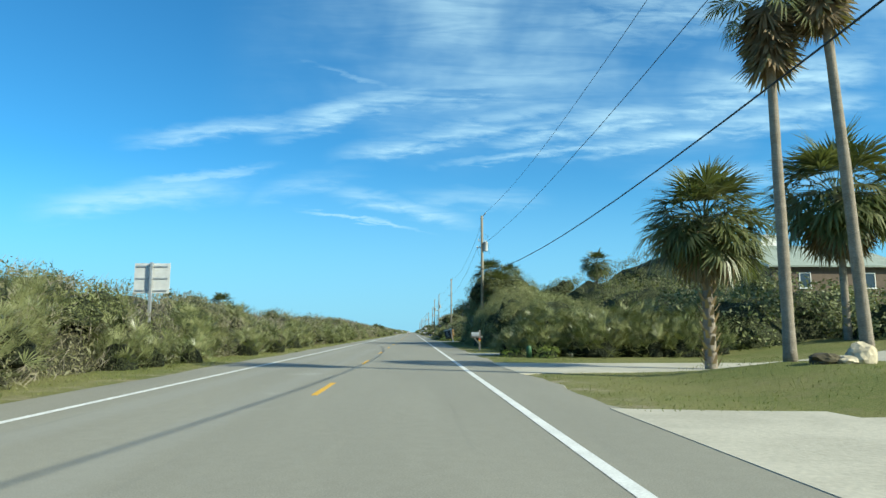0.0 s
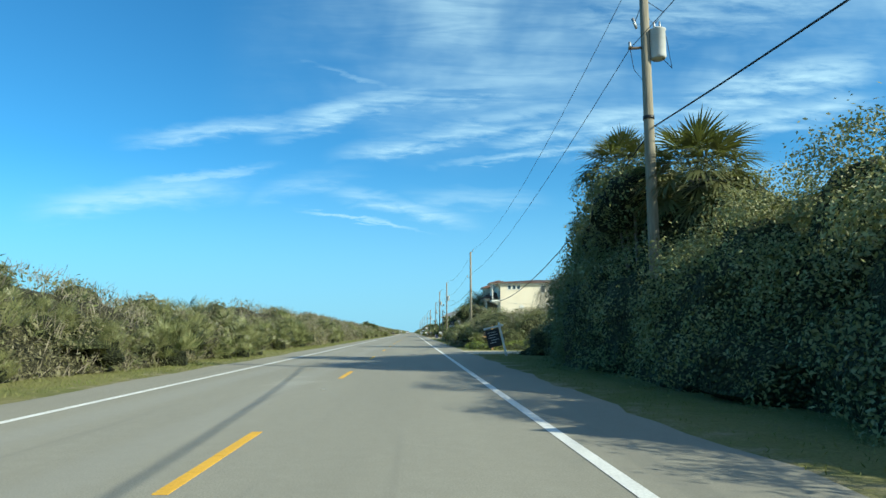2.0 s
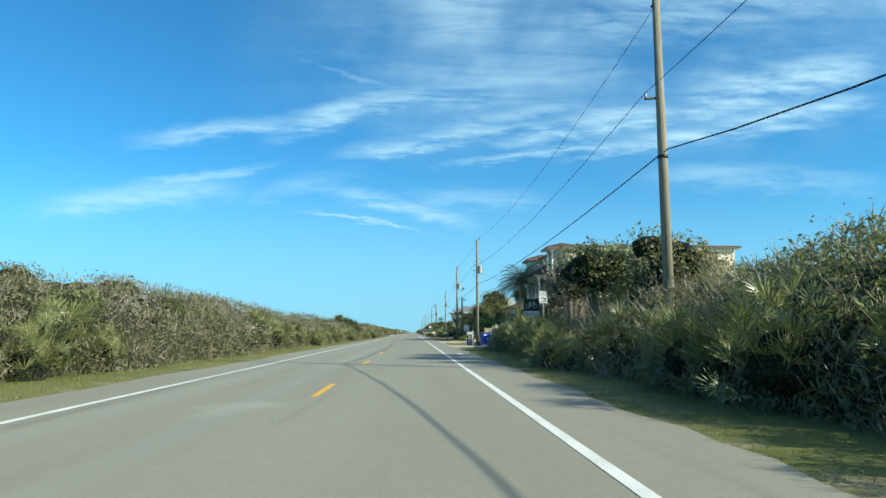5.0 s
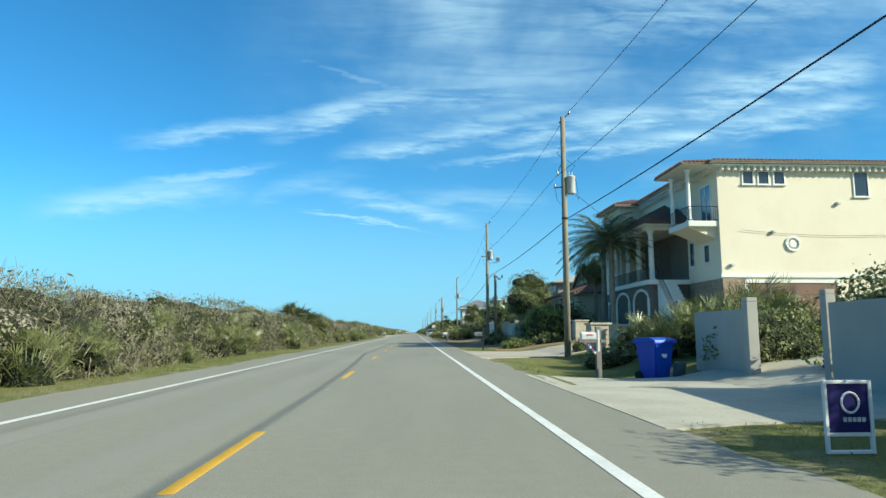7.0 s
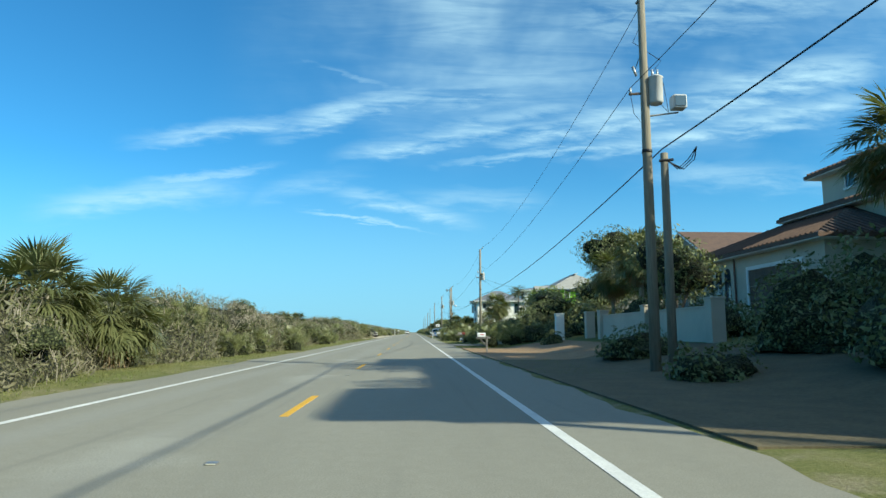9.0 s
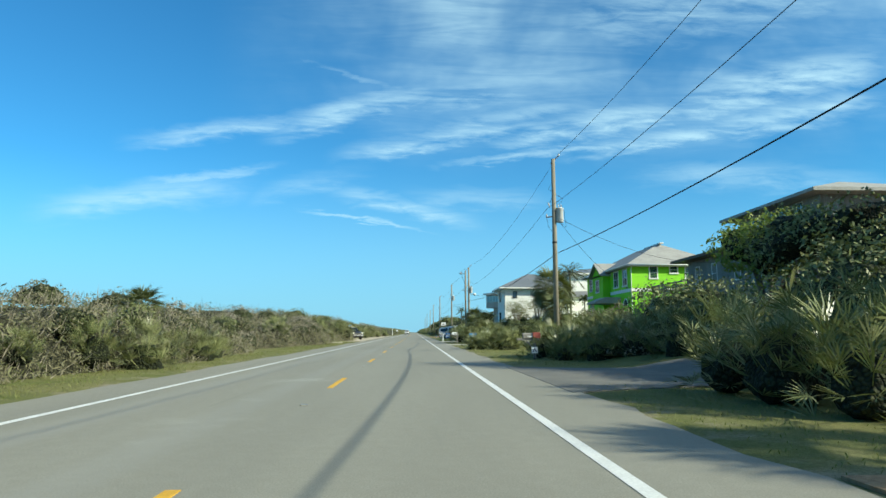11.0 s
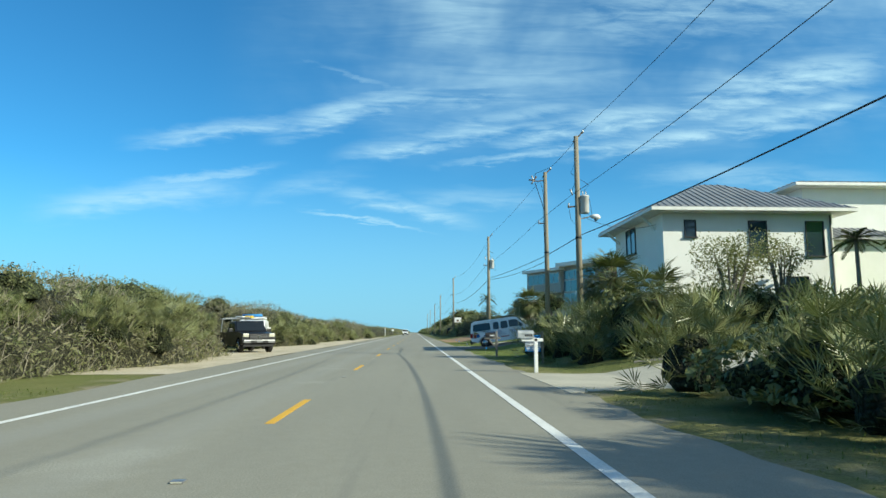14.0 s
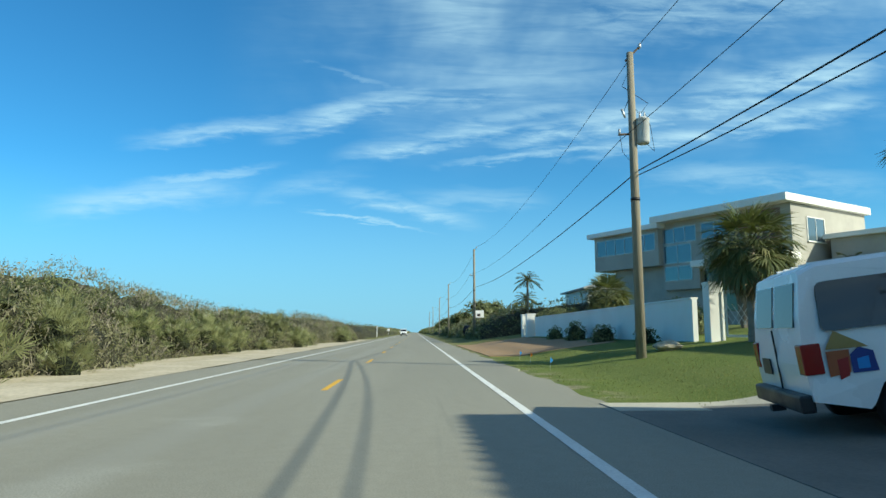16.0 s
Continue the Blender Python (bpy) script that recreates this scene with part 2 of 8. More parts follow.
STUCCO_WHITE = surface("white stucco", (0.74, 0.73, 0.68), (0.80, 0.79, 0.75), 0.35, 0.9, 0.25, 30, 0, 0.08)
# taupe of the porch base; also painted shade on the porch's back wall
STUCCO_TAUPE_SHADE = surface("dark taupe stucco and porch shade", (0.135, 0.112, 0.092), (0.175, 0.148, 0.122), 0.5, 0.9, 0.3, 25, 0, 0.12)
# darker copy of cream stucco, the shade of its walls in the colour
STUCCO_SHADED = surface("cream stucco darkened for shade", (0.44, 0.395, 0.315), (0.52, 0.465, 0.375), 0.4, 0.9, 0.25, 30, 0, 0.12)
STUCCO_GREY = surface("pale grey stucco", (0.36, 0.34, 0.30), (0.43, 0.41, 0.365), 0.4, 0.9, 0.25, 30, 0, 0.1)
LIME = surface("lime green siding", (0.24, 0.62, 0.015), (0.27, 0.66, 0.02), 0.4, 0.7, 0.1, 30, 0, 0.06)
TRIM = plain("white trim", (0.78, 0.77, 0.73), 0.6)
CLAY = surface("clay roof tile", (0.18, 0.10, 0.072), (0.27, 0.165, 0.118), 1.3, 0.85, 0.3, 8, 0, 0.35)
CLAY_DARK = surface("dark clay roof tile", (0.10, 0.062, 0.048), (0.15, 0.095, 0.07), 1.3, 0.85, 0.3, 8, 0, 0.35)
SHINGLE = surface("grey shingle", (0.30, 0.29, 0.27), (0.38, 0.37, 0.34), 1.0, 0.95, 0.4, 9, 0, 0.35)
SHINGLE_GREEN = surface("grey-green shingle", (0.24, 0.28, 0.24), (0.31, 0.35, 0.30), 1.0, 0.95, 0.4, 9, 0, 0.3)
METAL_ROOF = surface("standing seam metal", (0.24, 0.245, 0.25), (0.29, 0.295, 0.30), 0.6, 0.45, 0.05, 10, 0.3, 0.1)
STONE = surface("rough brown stone", (0.24, 0.17, 0.12), (0.40, 0.31, 0.23), 2.5, 0.9, 0.8, 6, 0, 0.4)
BLOCK = surface("buff stone block", (0.44, 0.38, 0.29), (0.54, 0.48, 0.38), 2.0, 0.9, 0.5, 10, 0, 0.25)
TIMBER_GREY = surface("weathered grey timber", (0.20, 0.185, 0.165), (0.28, 0.26, 0.235), 1.2, 0.9, 0.5, 12, 0, 0.35, (1, 1, 0.15))
POLE_WOOD = surface("weathered pole wood", (0.19, 0.165, 0.12), (0.31, 0.28, 0.215), 0.8, 0.9, 0.6, 22, 0, 0.4, (1, 1, 0.08))
WOOD_TAN = surface("tan timber", (0.42, 0.24, 0.10), (0.50, 0.31, 0.15), 1.5, 0.8, 0.4, 14, 0, 0.3, (1, 1, 0.1))
WOOD_DARK = surface("dark timber", (0.10, 0.07, 0.05), (0.15, 0.11, 0.08), 1.5, 0.8, 0.4, 14, 0, 0.3)
WINDOW = glass("dark window glass", (0.03, 0.05, 0.07))
WINDOW_BLUE = glass("blue window glass", (0.10, 0.16, 0.20))
GARAGE = surface("brown garage door", (0.16, 0.085, 0.06), (0.20, 0.11, 0.08), 1.0, 0.6, 0.2, 12)
BLACK = plain("black metal", (0.02, 0.02, 0.022), 0.45)
RUBBER = plain("black rubber", (0.018, 0.018, 0.018), 0.8)
WIRE = plain("black cable", (0.015, 0.015, 0.016), 0.6)
STEEL = surface("galvanised steel", (0.42, 0.43, 0.43), (0.52, 0.53, 0.53), 4, 0.45, 0.1, 30, 0.6, 0.15)
GREY_PAINT = surface("grey painted metal", (0.50, 0.51, 0.50), (0.58, 0.59, 0.58), 2, 0.5, 0.05, 20, 0, 0.12)
BIN_BLUE = plain("blue plastic", (0.012, 0.07, 0.50), 0.4)
SIGN_BLUE = plain("sign blue", (0.03, 0.25, 0.62), 0.5)
SIGN_NAVY = plain("sign navy", (0.02, 0.018, 0.10), 0.35)
SIGN_BLACK = plain("sign black", (0.025, 0.025, 0.03), 0.4)
WHITE = plain("white enamel", (0.78, 0.78, 0.77), 0.4)
CAR_WHITE = surface("white car paint", (0.74, 0.74, 0.73), (0.78, 0.78, 0.77), 0.8, 0.25, 0.0, 30, 0, 0.04, spec=0.6)
CAR_DARK = surface("near-black car paint", (0.010, 0.011, 0.014), (0.014, 0.015, 0.018), 0.8, 0.3, 0.0, 30, 0, 0.04, spec=0.35)
CAR_GLASS = glass("car window glass", (0.015, 0.018, 0.02))
CHROME = plain("chrome", (0.6, 0.6, 0.6), 0.2, 1.0)
RED = plain("red plastic", (0.55, 0.02, 0.015), 0.35)
FADED_RED = surface("faded red enamel", (0.20, 0.045, 0.035), (0.28, 0.07, 0.055), 3.0, 0.7, 0.2, 20)
AMBER = plain("orange plastic", (0.75, 0.25, 0.02), 0.4)
STRAW = plain("faded straw plastic", (0.42, 0.40, 0.22), 0.6)
YELLOW = plain("yellow plastic", (0.75, 0.50, 0.03), 0.5)
LITTER = surface("thin grass and litter", (0.092, 0.078, 0.040), (0.165, 0.132, 0.074), 1.3, 0.95, 0.8, 14, 0, 0.45)
SOIL = surface("leaf litter", (0.055, 0.045, 0.03), (0.10, 0.085, 0.05), 1.2, 0.95, 0.8, 12, 0, 0.4)
# bodies under foliage: their dark tones hold the shade inside the plants
CORE_DARK = growth("growth under leaves with painted shade", (0.010, 0.013, 0.006), (0.030, 0.038, 0.016), (0.055, 0.062, 0.028))
CORE_DRY = growth("close dry growth with painted shade", (0.022, 0.022, 0.013), (0.080, 0.078, 0.045), (0.15, 0.14, 0.088))
CORE_SCRUB = growth("close leafy scrub with painted shade", (0.026, 0.026, 0.015), (0.070, 0.070, 0.038), (0.135, 0.128, 0.075))
CORE_HEDGE = growth("close hedge growth with painted shade", (0.020, 0.025, 0.011), (0.066, 0.080, 0.032), (0.118, 0.132, 0.056))
LEAF_SCRUB = leaf("scrub leaf", [(0.105, 0.125, 0.045), (0.172, 0.182, 0.078), (0.255, 0.230, 0.140), (0.142, 0.170, 0.055)], (0.235, 0.212, 0.135, 1), belt=[(0, 0.0), (100, 0.1), (135, 0.7), (255, 0.6), (275, 0.95), (312, 0.9), (320, 0.2), (420, 0.2)])
LEAF_HEDGE = leaf("dark hedge leaf", [(0.082, 0.105, 0.038), (0.138, 0.160, 0.060), (0.200, 0.210, 0.088), (0.105, 0.130, 0.048)], (0.160, 0.172, 0.070, 1), 0.55, 0.1)
LEAF_OLIVE = leaf("olive hedge leaf", [(0.130, 0.150, 0.050), (0.205, 0.220, 0.082), (0.290, 0.285, 0.120), (0.160, 0.180, 0.065)], (0.245, 0.240, 0.105, 1), 0.5, 0.12)
LEAF_BRIGHT = leaf("bright shrub leaf", [(0.129, 0.187, 0.036), (0.201, 0.259, 0.057), (0.259, 0.287, 0.086)], (0.172, 0.23, 0.051, 1))
LEAF_GREYTWIG = leaf("grey twig", [(0.190, 0.170, 0.130), (0.270, 0.240, 0.190), (0.350, 0.310, 0.250)], (0.24, 0.215, 0.16, 1), 0.8, 0.1)
FAN_GREEN = leaf("palmetto blade", [(0.080, 0.105, 0.038), (0.140, 0.165, 0.064), (0.265, 0.268, 0.130), (0.110, 0.136, 0.048)], (0.185, 0.195, 0.090, 1), 0.34, 0.12)
FAN_DARK = leaf("cabbage palm blade", [(0.060, 0.078, 0.029), (0.110, 0.127, 0.050), (0.205, 0.200, 0.098)], (0.125, 0.133, 0.057, 1), 0.4, 0.18)
FAN_DEAD = leaf("dry palm blade", [(0.20, 0.14, 0.075), (0.29, 0.21, 0.12), (0.16, 0.11, 0.06)], (0.24, 0.17, 0.10, 1), 0.8, 0.15)
GRASS = leaf("grass blade", [(0.090, 0.130, 0.026), (0.155, 0.185, 0.046), (0.255, 0.240, 0.095)], (0.215, 0.205, 0.085, 1), 0.7, 0.25)
PALM_BARK = surface("palm bark", (0.20, 0.165, 0.125), (0.32, 0.275, 0.22), 1.0, 0.95, 0.8, 16, 0, 0.4, (1, 1, 3.0))
TWIG = surface("grey bark", (0.15, 0.125, 0.10), (0.23, 0.20, 0.165), 3.0, 0.95, 0.5, 20, 0, 0.3)
LAMP_CREAM = plain("clouded lamp plastic", (0.50, 0.49, 0.40), 0.25)
BUMPER_GREY = plain("dull grey bumper", (0.20, 0.205, 0.215), 0.4, 0.3)


# ---- building tools ----
rng = np.random.default_rng(11)


def thing(name, at=(0, 0, 0), label="", category="", group="", kind="", turn=0.0):
    ob = new(name)
    ob.empty_display_size = 0.2
    ob.matrix_basis = pose(*at, 0, 0, turn)
    return tagged(ob, label, category, group, kind)


def part(name, bm, mat, parent=None, label=""):
    """Links a bmesh or a mesh as one object under its thing."""
    if isinstance(bm, bmesh.types.BMesh):
        me = bpy.data.meshes.new(name)
        bmesh.ops.recalc_face_normals(bm, faces=bm.faces)
        bm.to_mesh(me)
        bm.free()
    else:
        me = bm
    if mat:
        me.materials.clear()
        me.materials.append(mat)
    ob = new(name, me)
    ob.parent = parent
    return tagged(ob, label)


def box(x0, x1, y0, y1, z0, z1, bevel=0.0, bm=None):
    own = bm is None
    bm = bm or bmesh.new()
    fresh = bmesh.ops.create_cube(bm, size=1, matrix=Matrix.LocRotScale(((x0 + x1) / 2, (y0 + y1) / 2, (z0 + z1) / 2), None, (x1 - x0, y1 - y0, z1 - z0)))["verts"]
    if bevel:
        edges = list({e for v in fresh for e in v.link_edges})
        bmesh.ops.bevel(bm, geom=edges, offset=bevel, segments=2, affect="EDGES", profile=0.6)
    return bm


def shifted(bm, m):
    bmesh.ops.transform(bm, matrix=m, verts=bm.verts)
    return bm


def tube(points, radii, sides=10, bm=None, caps=True):
    """A round bar along points; radii is one number or one for each point."""
    bm = bm or bmesh.new()
    pts = [Vector(p) for p in points]
    if not hasattr(radii, "__len__"):
        radii = [radii] * len(pts)
    rings = []
    for i, p in enumerate(pts):
        d = (pts[min(i + 1, len(pts) - 1)] - pts[max(i - 1, 0)]).normalized()
        side = d.cross(Vector((0, 0, 1)) if abs(d.z) < 0.95 else Vector((0, 1, 0))).normalized()
        up = side.cross(d)
        rings.append([bm.verts.new(p + radii[i] * (math.cos(a) * side + math.sin(a) * up)) for a in [2 * math.pi * k / sides for k in range(sides)]])
    for a, b in zip(rings, rings[1:]):
        for k in range(sides):
            f = bm.faces.new((a[k], a[(k + 1) % sides], b[(k + 1) % sides], b[k]))
            f.smooth = sides > 6
    if caps:
        bm.faces.new(rings[0][::-1])
        bm.faces.new(rings[-1])
    return bm


def extruded(outline, axis, a, b, bm=None):
    """A prism: a 2D outline pushed along x, y or z from a to b."""
    bm = bm or bmesh.new()

    def at(p, q):
        return {"x": (q, p[0], p[1]), "y": (p[0], q, p[1]), "z": (p[0], p[1], q)}[axis]
    lo, hi = [bm.verts.new(at(p, a)) for p in outline], [bm.verts.new(at(p, b)) for p in outline]
    k = len(outline)
    for i in range(k):
        bm.faces.new((lo[i], lo[(i + 1) % k], hi[(i + 1) % k], hi[i]))
    bm.faces.new(lo[::-1])
    bm.faces.new(hi)
    return bm


def quads(name, v):
    """A mesh of loose four-cornered leaves from an array (n, 4, 3)."""
    v = np.asarray(v, dtype=np.float32)
    n = len(v)
    me = bpy.data.meshes.new(name)
    me.vertices.add(4 * n)
    me.vertices.foreach_set("co", v.reshape(-1))
    me.loops.add(4 * n)
    me.loops.foreach_set("vertex_index", np.arange(4 * n, dtype=np.int32))
    me.polygons.add(n)
    me.polygons.foreach_set("loop_start", np.arange(0, 4 * n, 4, dtype=np.int32))
    me.update(calc_edges=True)
    return me


def unit(a):
    return a / np.maximum(np.linalg.norm(a, axis=-1, keepdims=True), 1e-6)


def leaves(points, normals, size, wild=0.8, slim=0.45, gen=rng):
    """Leaf blades at points, turned loosely to their normals."""
    n = len(points)
    nrm = unit(normals + wild * gen.normal(size=(n, 3)))
    a = unit(np.cross(nrm, gen.normal(size=(n, 3))))
    b = np.cross(nrm, a)
    s = (size * gen.uniform(0.6, 1.4, n))[:, None]
    return np.stack([points - a * s, points + b * s * slim, points + a * s, points - b * s * slim], 1)


def value_noise(p, seed=0):
    """Smooth noise in 0..1 for an array of points (n, 3)."""
    i = np.floor(p).astype(np.int64)
    f = p - i
    f = f * f * (3 - 2 * f)
    total_n = np.zeros(len(p))
    for dx in (0, 1):
        for dy in (0, 1):
            for dz in (0, 1):
                h = (i[:, 0] + dx) * 374761393 + (i[:, 1] + dy) * 668265263 + (i[:, 2] + dz) * 2147483647 + seed * 144665
                h = (h ^ (h >> 13)) * 1274126177 & 0x7FFFFFFF
                h = ((h ^ (h >> 16)) & 0xFFFF) / 65535.0
                wgt = (f[:, 0] if dx else 1 - f[:, 0]) * (f[:, 1] if dy else 1 - f[:, 1]) * (f[:, 2] if dz else 1 - f[:, 2])
                total_n += h * wgt
    return total_n


def clump(p, seed=0):
    """Rounded clumps, 1 at their middles and 0 in the creases between them, for points in units of a clump (n, 3)."""
    i = np.floor(p).astype(np.int64)
    best = np.full(len(p), 9.0)
    for dx in (-1, 0, 1):
        for dy in (-1, 0, 1):
            for dz in (-1, 0, 1):
                q = i + np.array([dx, dy, dz])
                h = q[:, 0] * 374761393 + q[:, 1] * 668265263 + q[:, 2] * 2147483647 + seed * 144665
                away = 0.0
                for k in range(3):
                    h = (h ^ (h >> 13)) * 1274126177 & 0x7FFFFFFF
                    h = h ^ (h >> 16)
                    away = away + (q[:, k] + 0.15 + 0.7 * (h & 0xFFFF) / 65535.0 - p[:, k]) ** 2
                best = np.minimum(best, away)
    return np.sqrt(np.clip(1 - best / 0.72, 0, 1))


def smooth(a, b, v):
    s = min(1.0, max(0.0, (v - a) / (b - a)))
    return s * s * (3 - 2 * s)


def rise(x, y):
    """Height of the ground: level by the road, higher towards the houses and the dune."""
    if x >= 0:
        if y < 40:
            return 0.5 * smooth(7.5, 11.5, x) * smooth(9.4, 11.5, y) * smooth(19.4, 17.6, y) + max(0.0, min(0.9, (x - 16) * 0.1))
        swale = -0.36 * smooth(5.4, 7.4, x) * smooth(11.5, 9.6, x) * smooth(170.6, 173.4, y) * smooth(184, 178, y)
        early = smooth(130, 165, y)
        late = smooth(285, 335, y)
        start = 12 - 3.7 * early - 1.8 * late
        top = 0.9 + 0.7 * early
        return swale + max(0.0, min(top, (x - start) * 0.13)) * smooth(start, start + 2, x)
    return 0.9 * smooth(-9, -22, x) if x > -60 else 0.9


def kites(root, direction, up, length, width, droop):
    """Long pointed blades: arrays of roots, directions, ups."""
    side = unit(np.cross(direction, up))
    mid = root + direction * (length * 0.55)[:, None] - up * (droop * 0.25 * length)[:, None]
    tip = root + direction * length[:, None] - up * (droop * length)[:, None]
    return np.stack([root, mid - side * width[:, None], tip, mid + side * width[:, None]], 1)


def fan(centre, axis, up, radius, blades, gen, fold=0.25, droop=0.15, span=2.6, slim=0.052):
    """One palm fan: blades spread round the tip of its stalk."""
    axis, up = unit(np.asarray(axis, float)), np.asarray(up, float)
    side = unit(np.cross(axis, up))
    up = np.cross(side, axis)
    ang = np.linspace(-span / 2, span / 2, blades) + gen.normal(0, 0.03, blades)
    d = np.cos(ang)[:, None] * axis + np.sin(ang)[:, None] * side + (fold * np.abs(np.sin(ang)))[:, None] * up
    d = unit(d)
    ln = radius * (0.75 + 0.25 * np.cos(ang)) * gen.uniform(0.88, 1.08, blades)
    root = np.repeat(np.asarray(centre, float)[None], blades, 0)
    return kites(root, d, np.repeat(up[None], blades, 0), ln, slim * radius * np.ones(blades), droop * gen.uniform(0.5, 1.6, blades))


# ---- ground, road, markings ----
def sheet(name, xs, ys, height, mat, label="", kind="structure", category=""):
    bm = bmesh.new()
    grid = [[bm.verts.new((x, y, height(x, y))) for x in xs] for y in ys]
    for a, b in zip(grid, grid[1:]):
        for i in range(len(xs) - 1):
            f = bm.faces.new((a[i], a[i + 1], b[i + 1], b[i]))
            f.smooth = True
    return tagged(part(name, bm, mat), label, category, kind=kind)


GX = [-2500, -600, -200, -80, -45] + [-30 + i for i in range(25)] + [-5.15, 0, 5.25] + [5.6 + 0.6 * i for i in range(30)] + [24, 26, 30, 40, 60, 100, 300, 900, 2500]
GY = [-200, -60] + [-20 + 4 * i for i in range(120)] + [500, 540, 600, 700, 900, 1300, 2000, 3500]
sheet("ground", GX, GY, lambda x, y: rise(x, y) - 0.03 * smooth(5.6, 5.0, abs(x)) - 0.012, EARTH, "grassy sandy ground beside the coast road")
wob = [(0.10 * math.sin(y * 0.31) + 0.08 * math.sin(y * 0.83 + 1)) for y in range(4000)]


def road_sheet():
    bm = bmesh.new()
    ys = [-40 + 1.0 * i for i in range(520)] + [500, 520, 560, 620, 700, 800, 1000, 1400, 2200]
    rows = []
    for y in ys:
        k = int((y + 50) * 1) % 4000
        l, r = -5.15 + wob[k] * 0.9, 5.25 + wob[(k * 3 + 71) % 4000] * 0.9
        rows.append([bm.verts.new((x, y, z)) for x, z in ((l, -0.03), (l + 0.04, 0.0), (0, 0.0), (r - 0.04, 0.0), (r, -0.03))])
    for a, b in zip(rows, rows[1:]):
        for i in range(4):
            bm.faces.new((a[i], a[i + 1], b[i + 1], b[i]))
    tagged(part("road", bm, ASPHALT), "worn grey asphalt two-lane coast road", kind="structure")


road_sheet()
for side in (-3.6, 3.6):
    sheet("edge_line", [side - 0.075, side + 0.075], [-30, 100, 200, 300, 400, 500, 800, 1500], lambda x, y: 0.005, PAINT_WHITE, "solid white painted line along the road edge")
dash = bmesh.new()
for i in range(4):
    box(-0.06, 0.06, 0.76 * i + 0.005, 0.76 * i + 0.757, 0.0, 0.006, bm=dash)
dash_mesh = None
for k in range(-1, 50):
    y = 12.153 * k + 12.81
    if dash_mesh is None:
        ob = part("centre_dash", dash, PAINT_YELLOW)
        dash_mesh = ob.data
    else:
        ob = new("centre_dash", dash_mesh)
    ob.location = (0, y, 0.001)
    tagged(ob, "yellow painted centre dash on the asphalt", "road marking", "centre line dashes", "structure")


def slab(name, x0, x1, y0, y1, mat, label, lift=0.008, flare=0.0, bend=0.0):
    """A driveway: leaves the road edge square and follows the ground."""
    xs = [x0 + (x1 - x0) * i / 14 for i in range(15)]
    bm = bmesh.new()
    rows = []
    for x in xs:
        s = (x - x0) / max(0.1, x1 - x0)
        grow = flare * max(0.0, 1 - s * 4) ** 2
        a, b = y0 - grow + bend * s * s, y1 + grow + bend * s * s
        rows.append([bm.verts.new((x, y, rise(x, y) + dz)) for y, dz in ((a, -0.06), (a, lift), ((a + b) / 2, lift), (b, lift), (b, -0.06))])
    for a, b in zip(rows, rows[1:]):
        for i in range(4):
            bm.faces.new((a[i], a[i + 1], b[i + 1], b[i]))
    low = [bm.verts.new((x0, v.co.y, -0.06)) for v in rows[0][1:4]]
    bm.faces.new((rows[0][1], rows[0][2], low[1], low[0]))
    bm.faces.new((rows[0][2], rows[0][3], low[2], low[1]))
    return tagged(part(name, bm, mat), label, "driveway", kind="structure")


slab("driveway", 5.0, 30, 2.5, 9.6, CONCRETE, "pale concrete driveway off the road", flare=0.8)
slab("driveway", 5.0, 26, 19.6, 25.2, CONCRETE, "pale concrete driveway off the road", flare=0.6)
slab("driveway", 5.0, 12, 34.6, 37.4, CONCRETE, "short pale concrete driveway between hedges")
slab("driveway", 5.0, 16, 80.5, 86.0, SAND, "sandy driveway beside the hedge", flare=0.6)
slab("driveway", 5.0, 24, 162.5, 171.4, CONCRETE, "pale concrete driveway to the gate", flare=0.8)
slab("driveway", 5.0, 20, 184.8, 193.6, PAVER, "buff paver driveway up to the cream house", flare=1.4, bend=6)
slab("driveway", 5.0, 24, 256.0, 263.0, WORN_PAVING, "worn grey asphalt driveway in tree shade", flare=1.4)
slab("driveway", 5.0, 27, 303.9, 306.3, CONCRETE, "pale concrete driveway off the road", flare=0.5)
slab("driveway", 9, 30, 293.0, 297.5, CONCRETE, "pale concrete drive behind the lawn")
slab("driveway", 5.0, 16, 321.6, 326.4, CONCRETE, "pale concrete driveway by the palmettos", flare=0.8)
slab("driveway", 5.0, 24, 355.2, 361.3, WORN_PAVING, "worn grey asphalt driveway under the white van", flare=1.2)
slab("driveway_edge", 5.02, 9.5, 361.4, 362.5, CONCRETE, "pale concrete strip beside the asphalt driveway", 0.016)
slab("mulch_bed", 7.3, 15, 196.6, 204.4, MULCH, "bark mulch bed beside the driveway", 0.012)
slab("bare_ground", 5.45, 14, 204.5, 225.9, LITTER, "thin dry grass and leaf litter in shade", 0.014)
slab("mulch_bed", 5.4, 13, 226.0, 247.0, MULCH, "bare orange-brown earth bed", 0.012)
slab("mulch_bed", 5.6, 12, 384.0, 412.0, MULCH, "bare brown earth bank beside the wall", 0.012)
sheet("sand_shoulder", [-9.5, -8.5, -7.5, -6.5, -5.18], [327 + 2 * i for i in range(66)], lambda x, y: 0.012 * smooth(-9.5, -8.3, x) * smooth(327, 342, y) - 0.004, SAND, "pale sand shoulder beside the road")


# ---- plants ----
def lumpy(points, amount, scale, seed):
    return amount * (value_noise(points * scale, seed) - 0.5) * 2 + 0.5 * amount * (value_noise(points * scale * 2.7, seed + 9) - 0.5) * 2


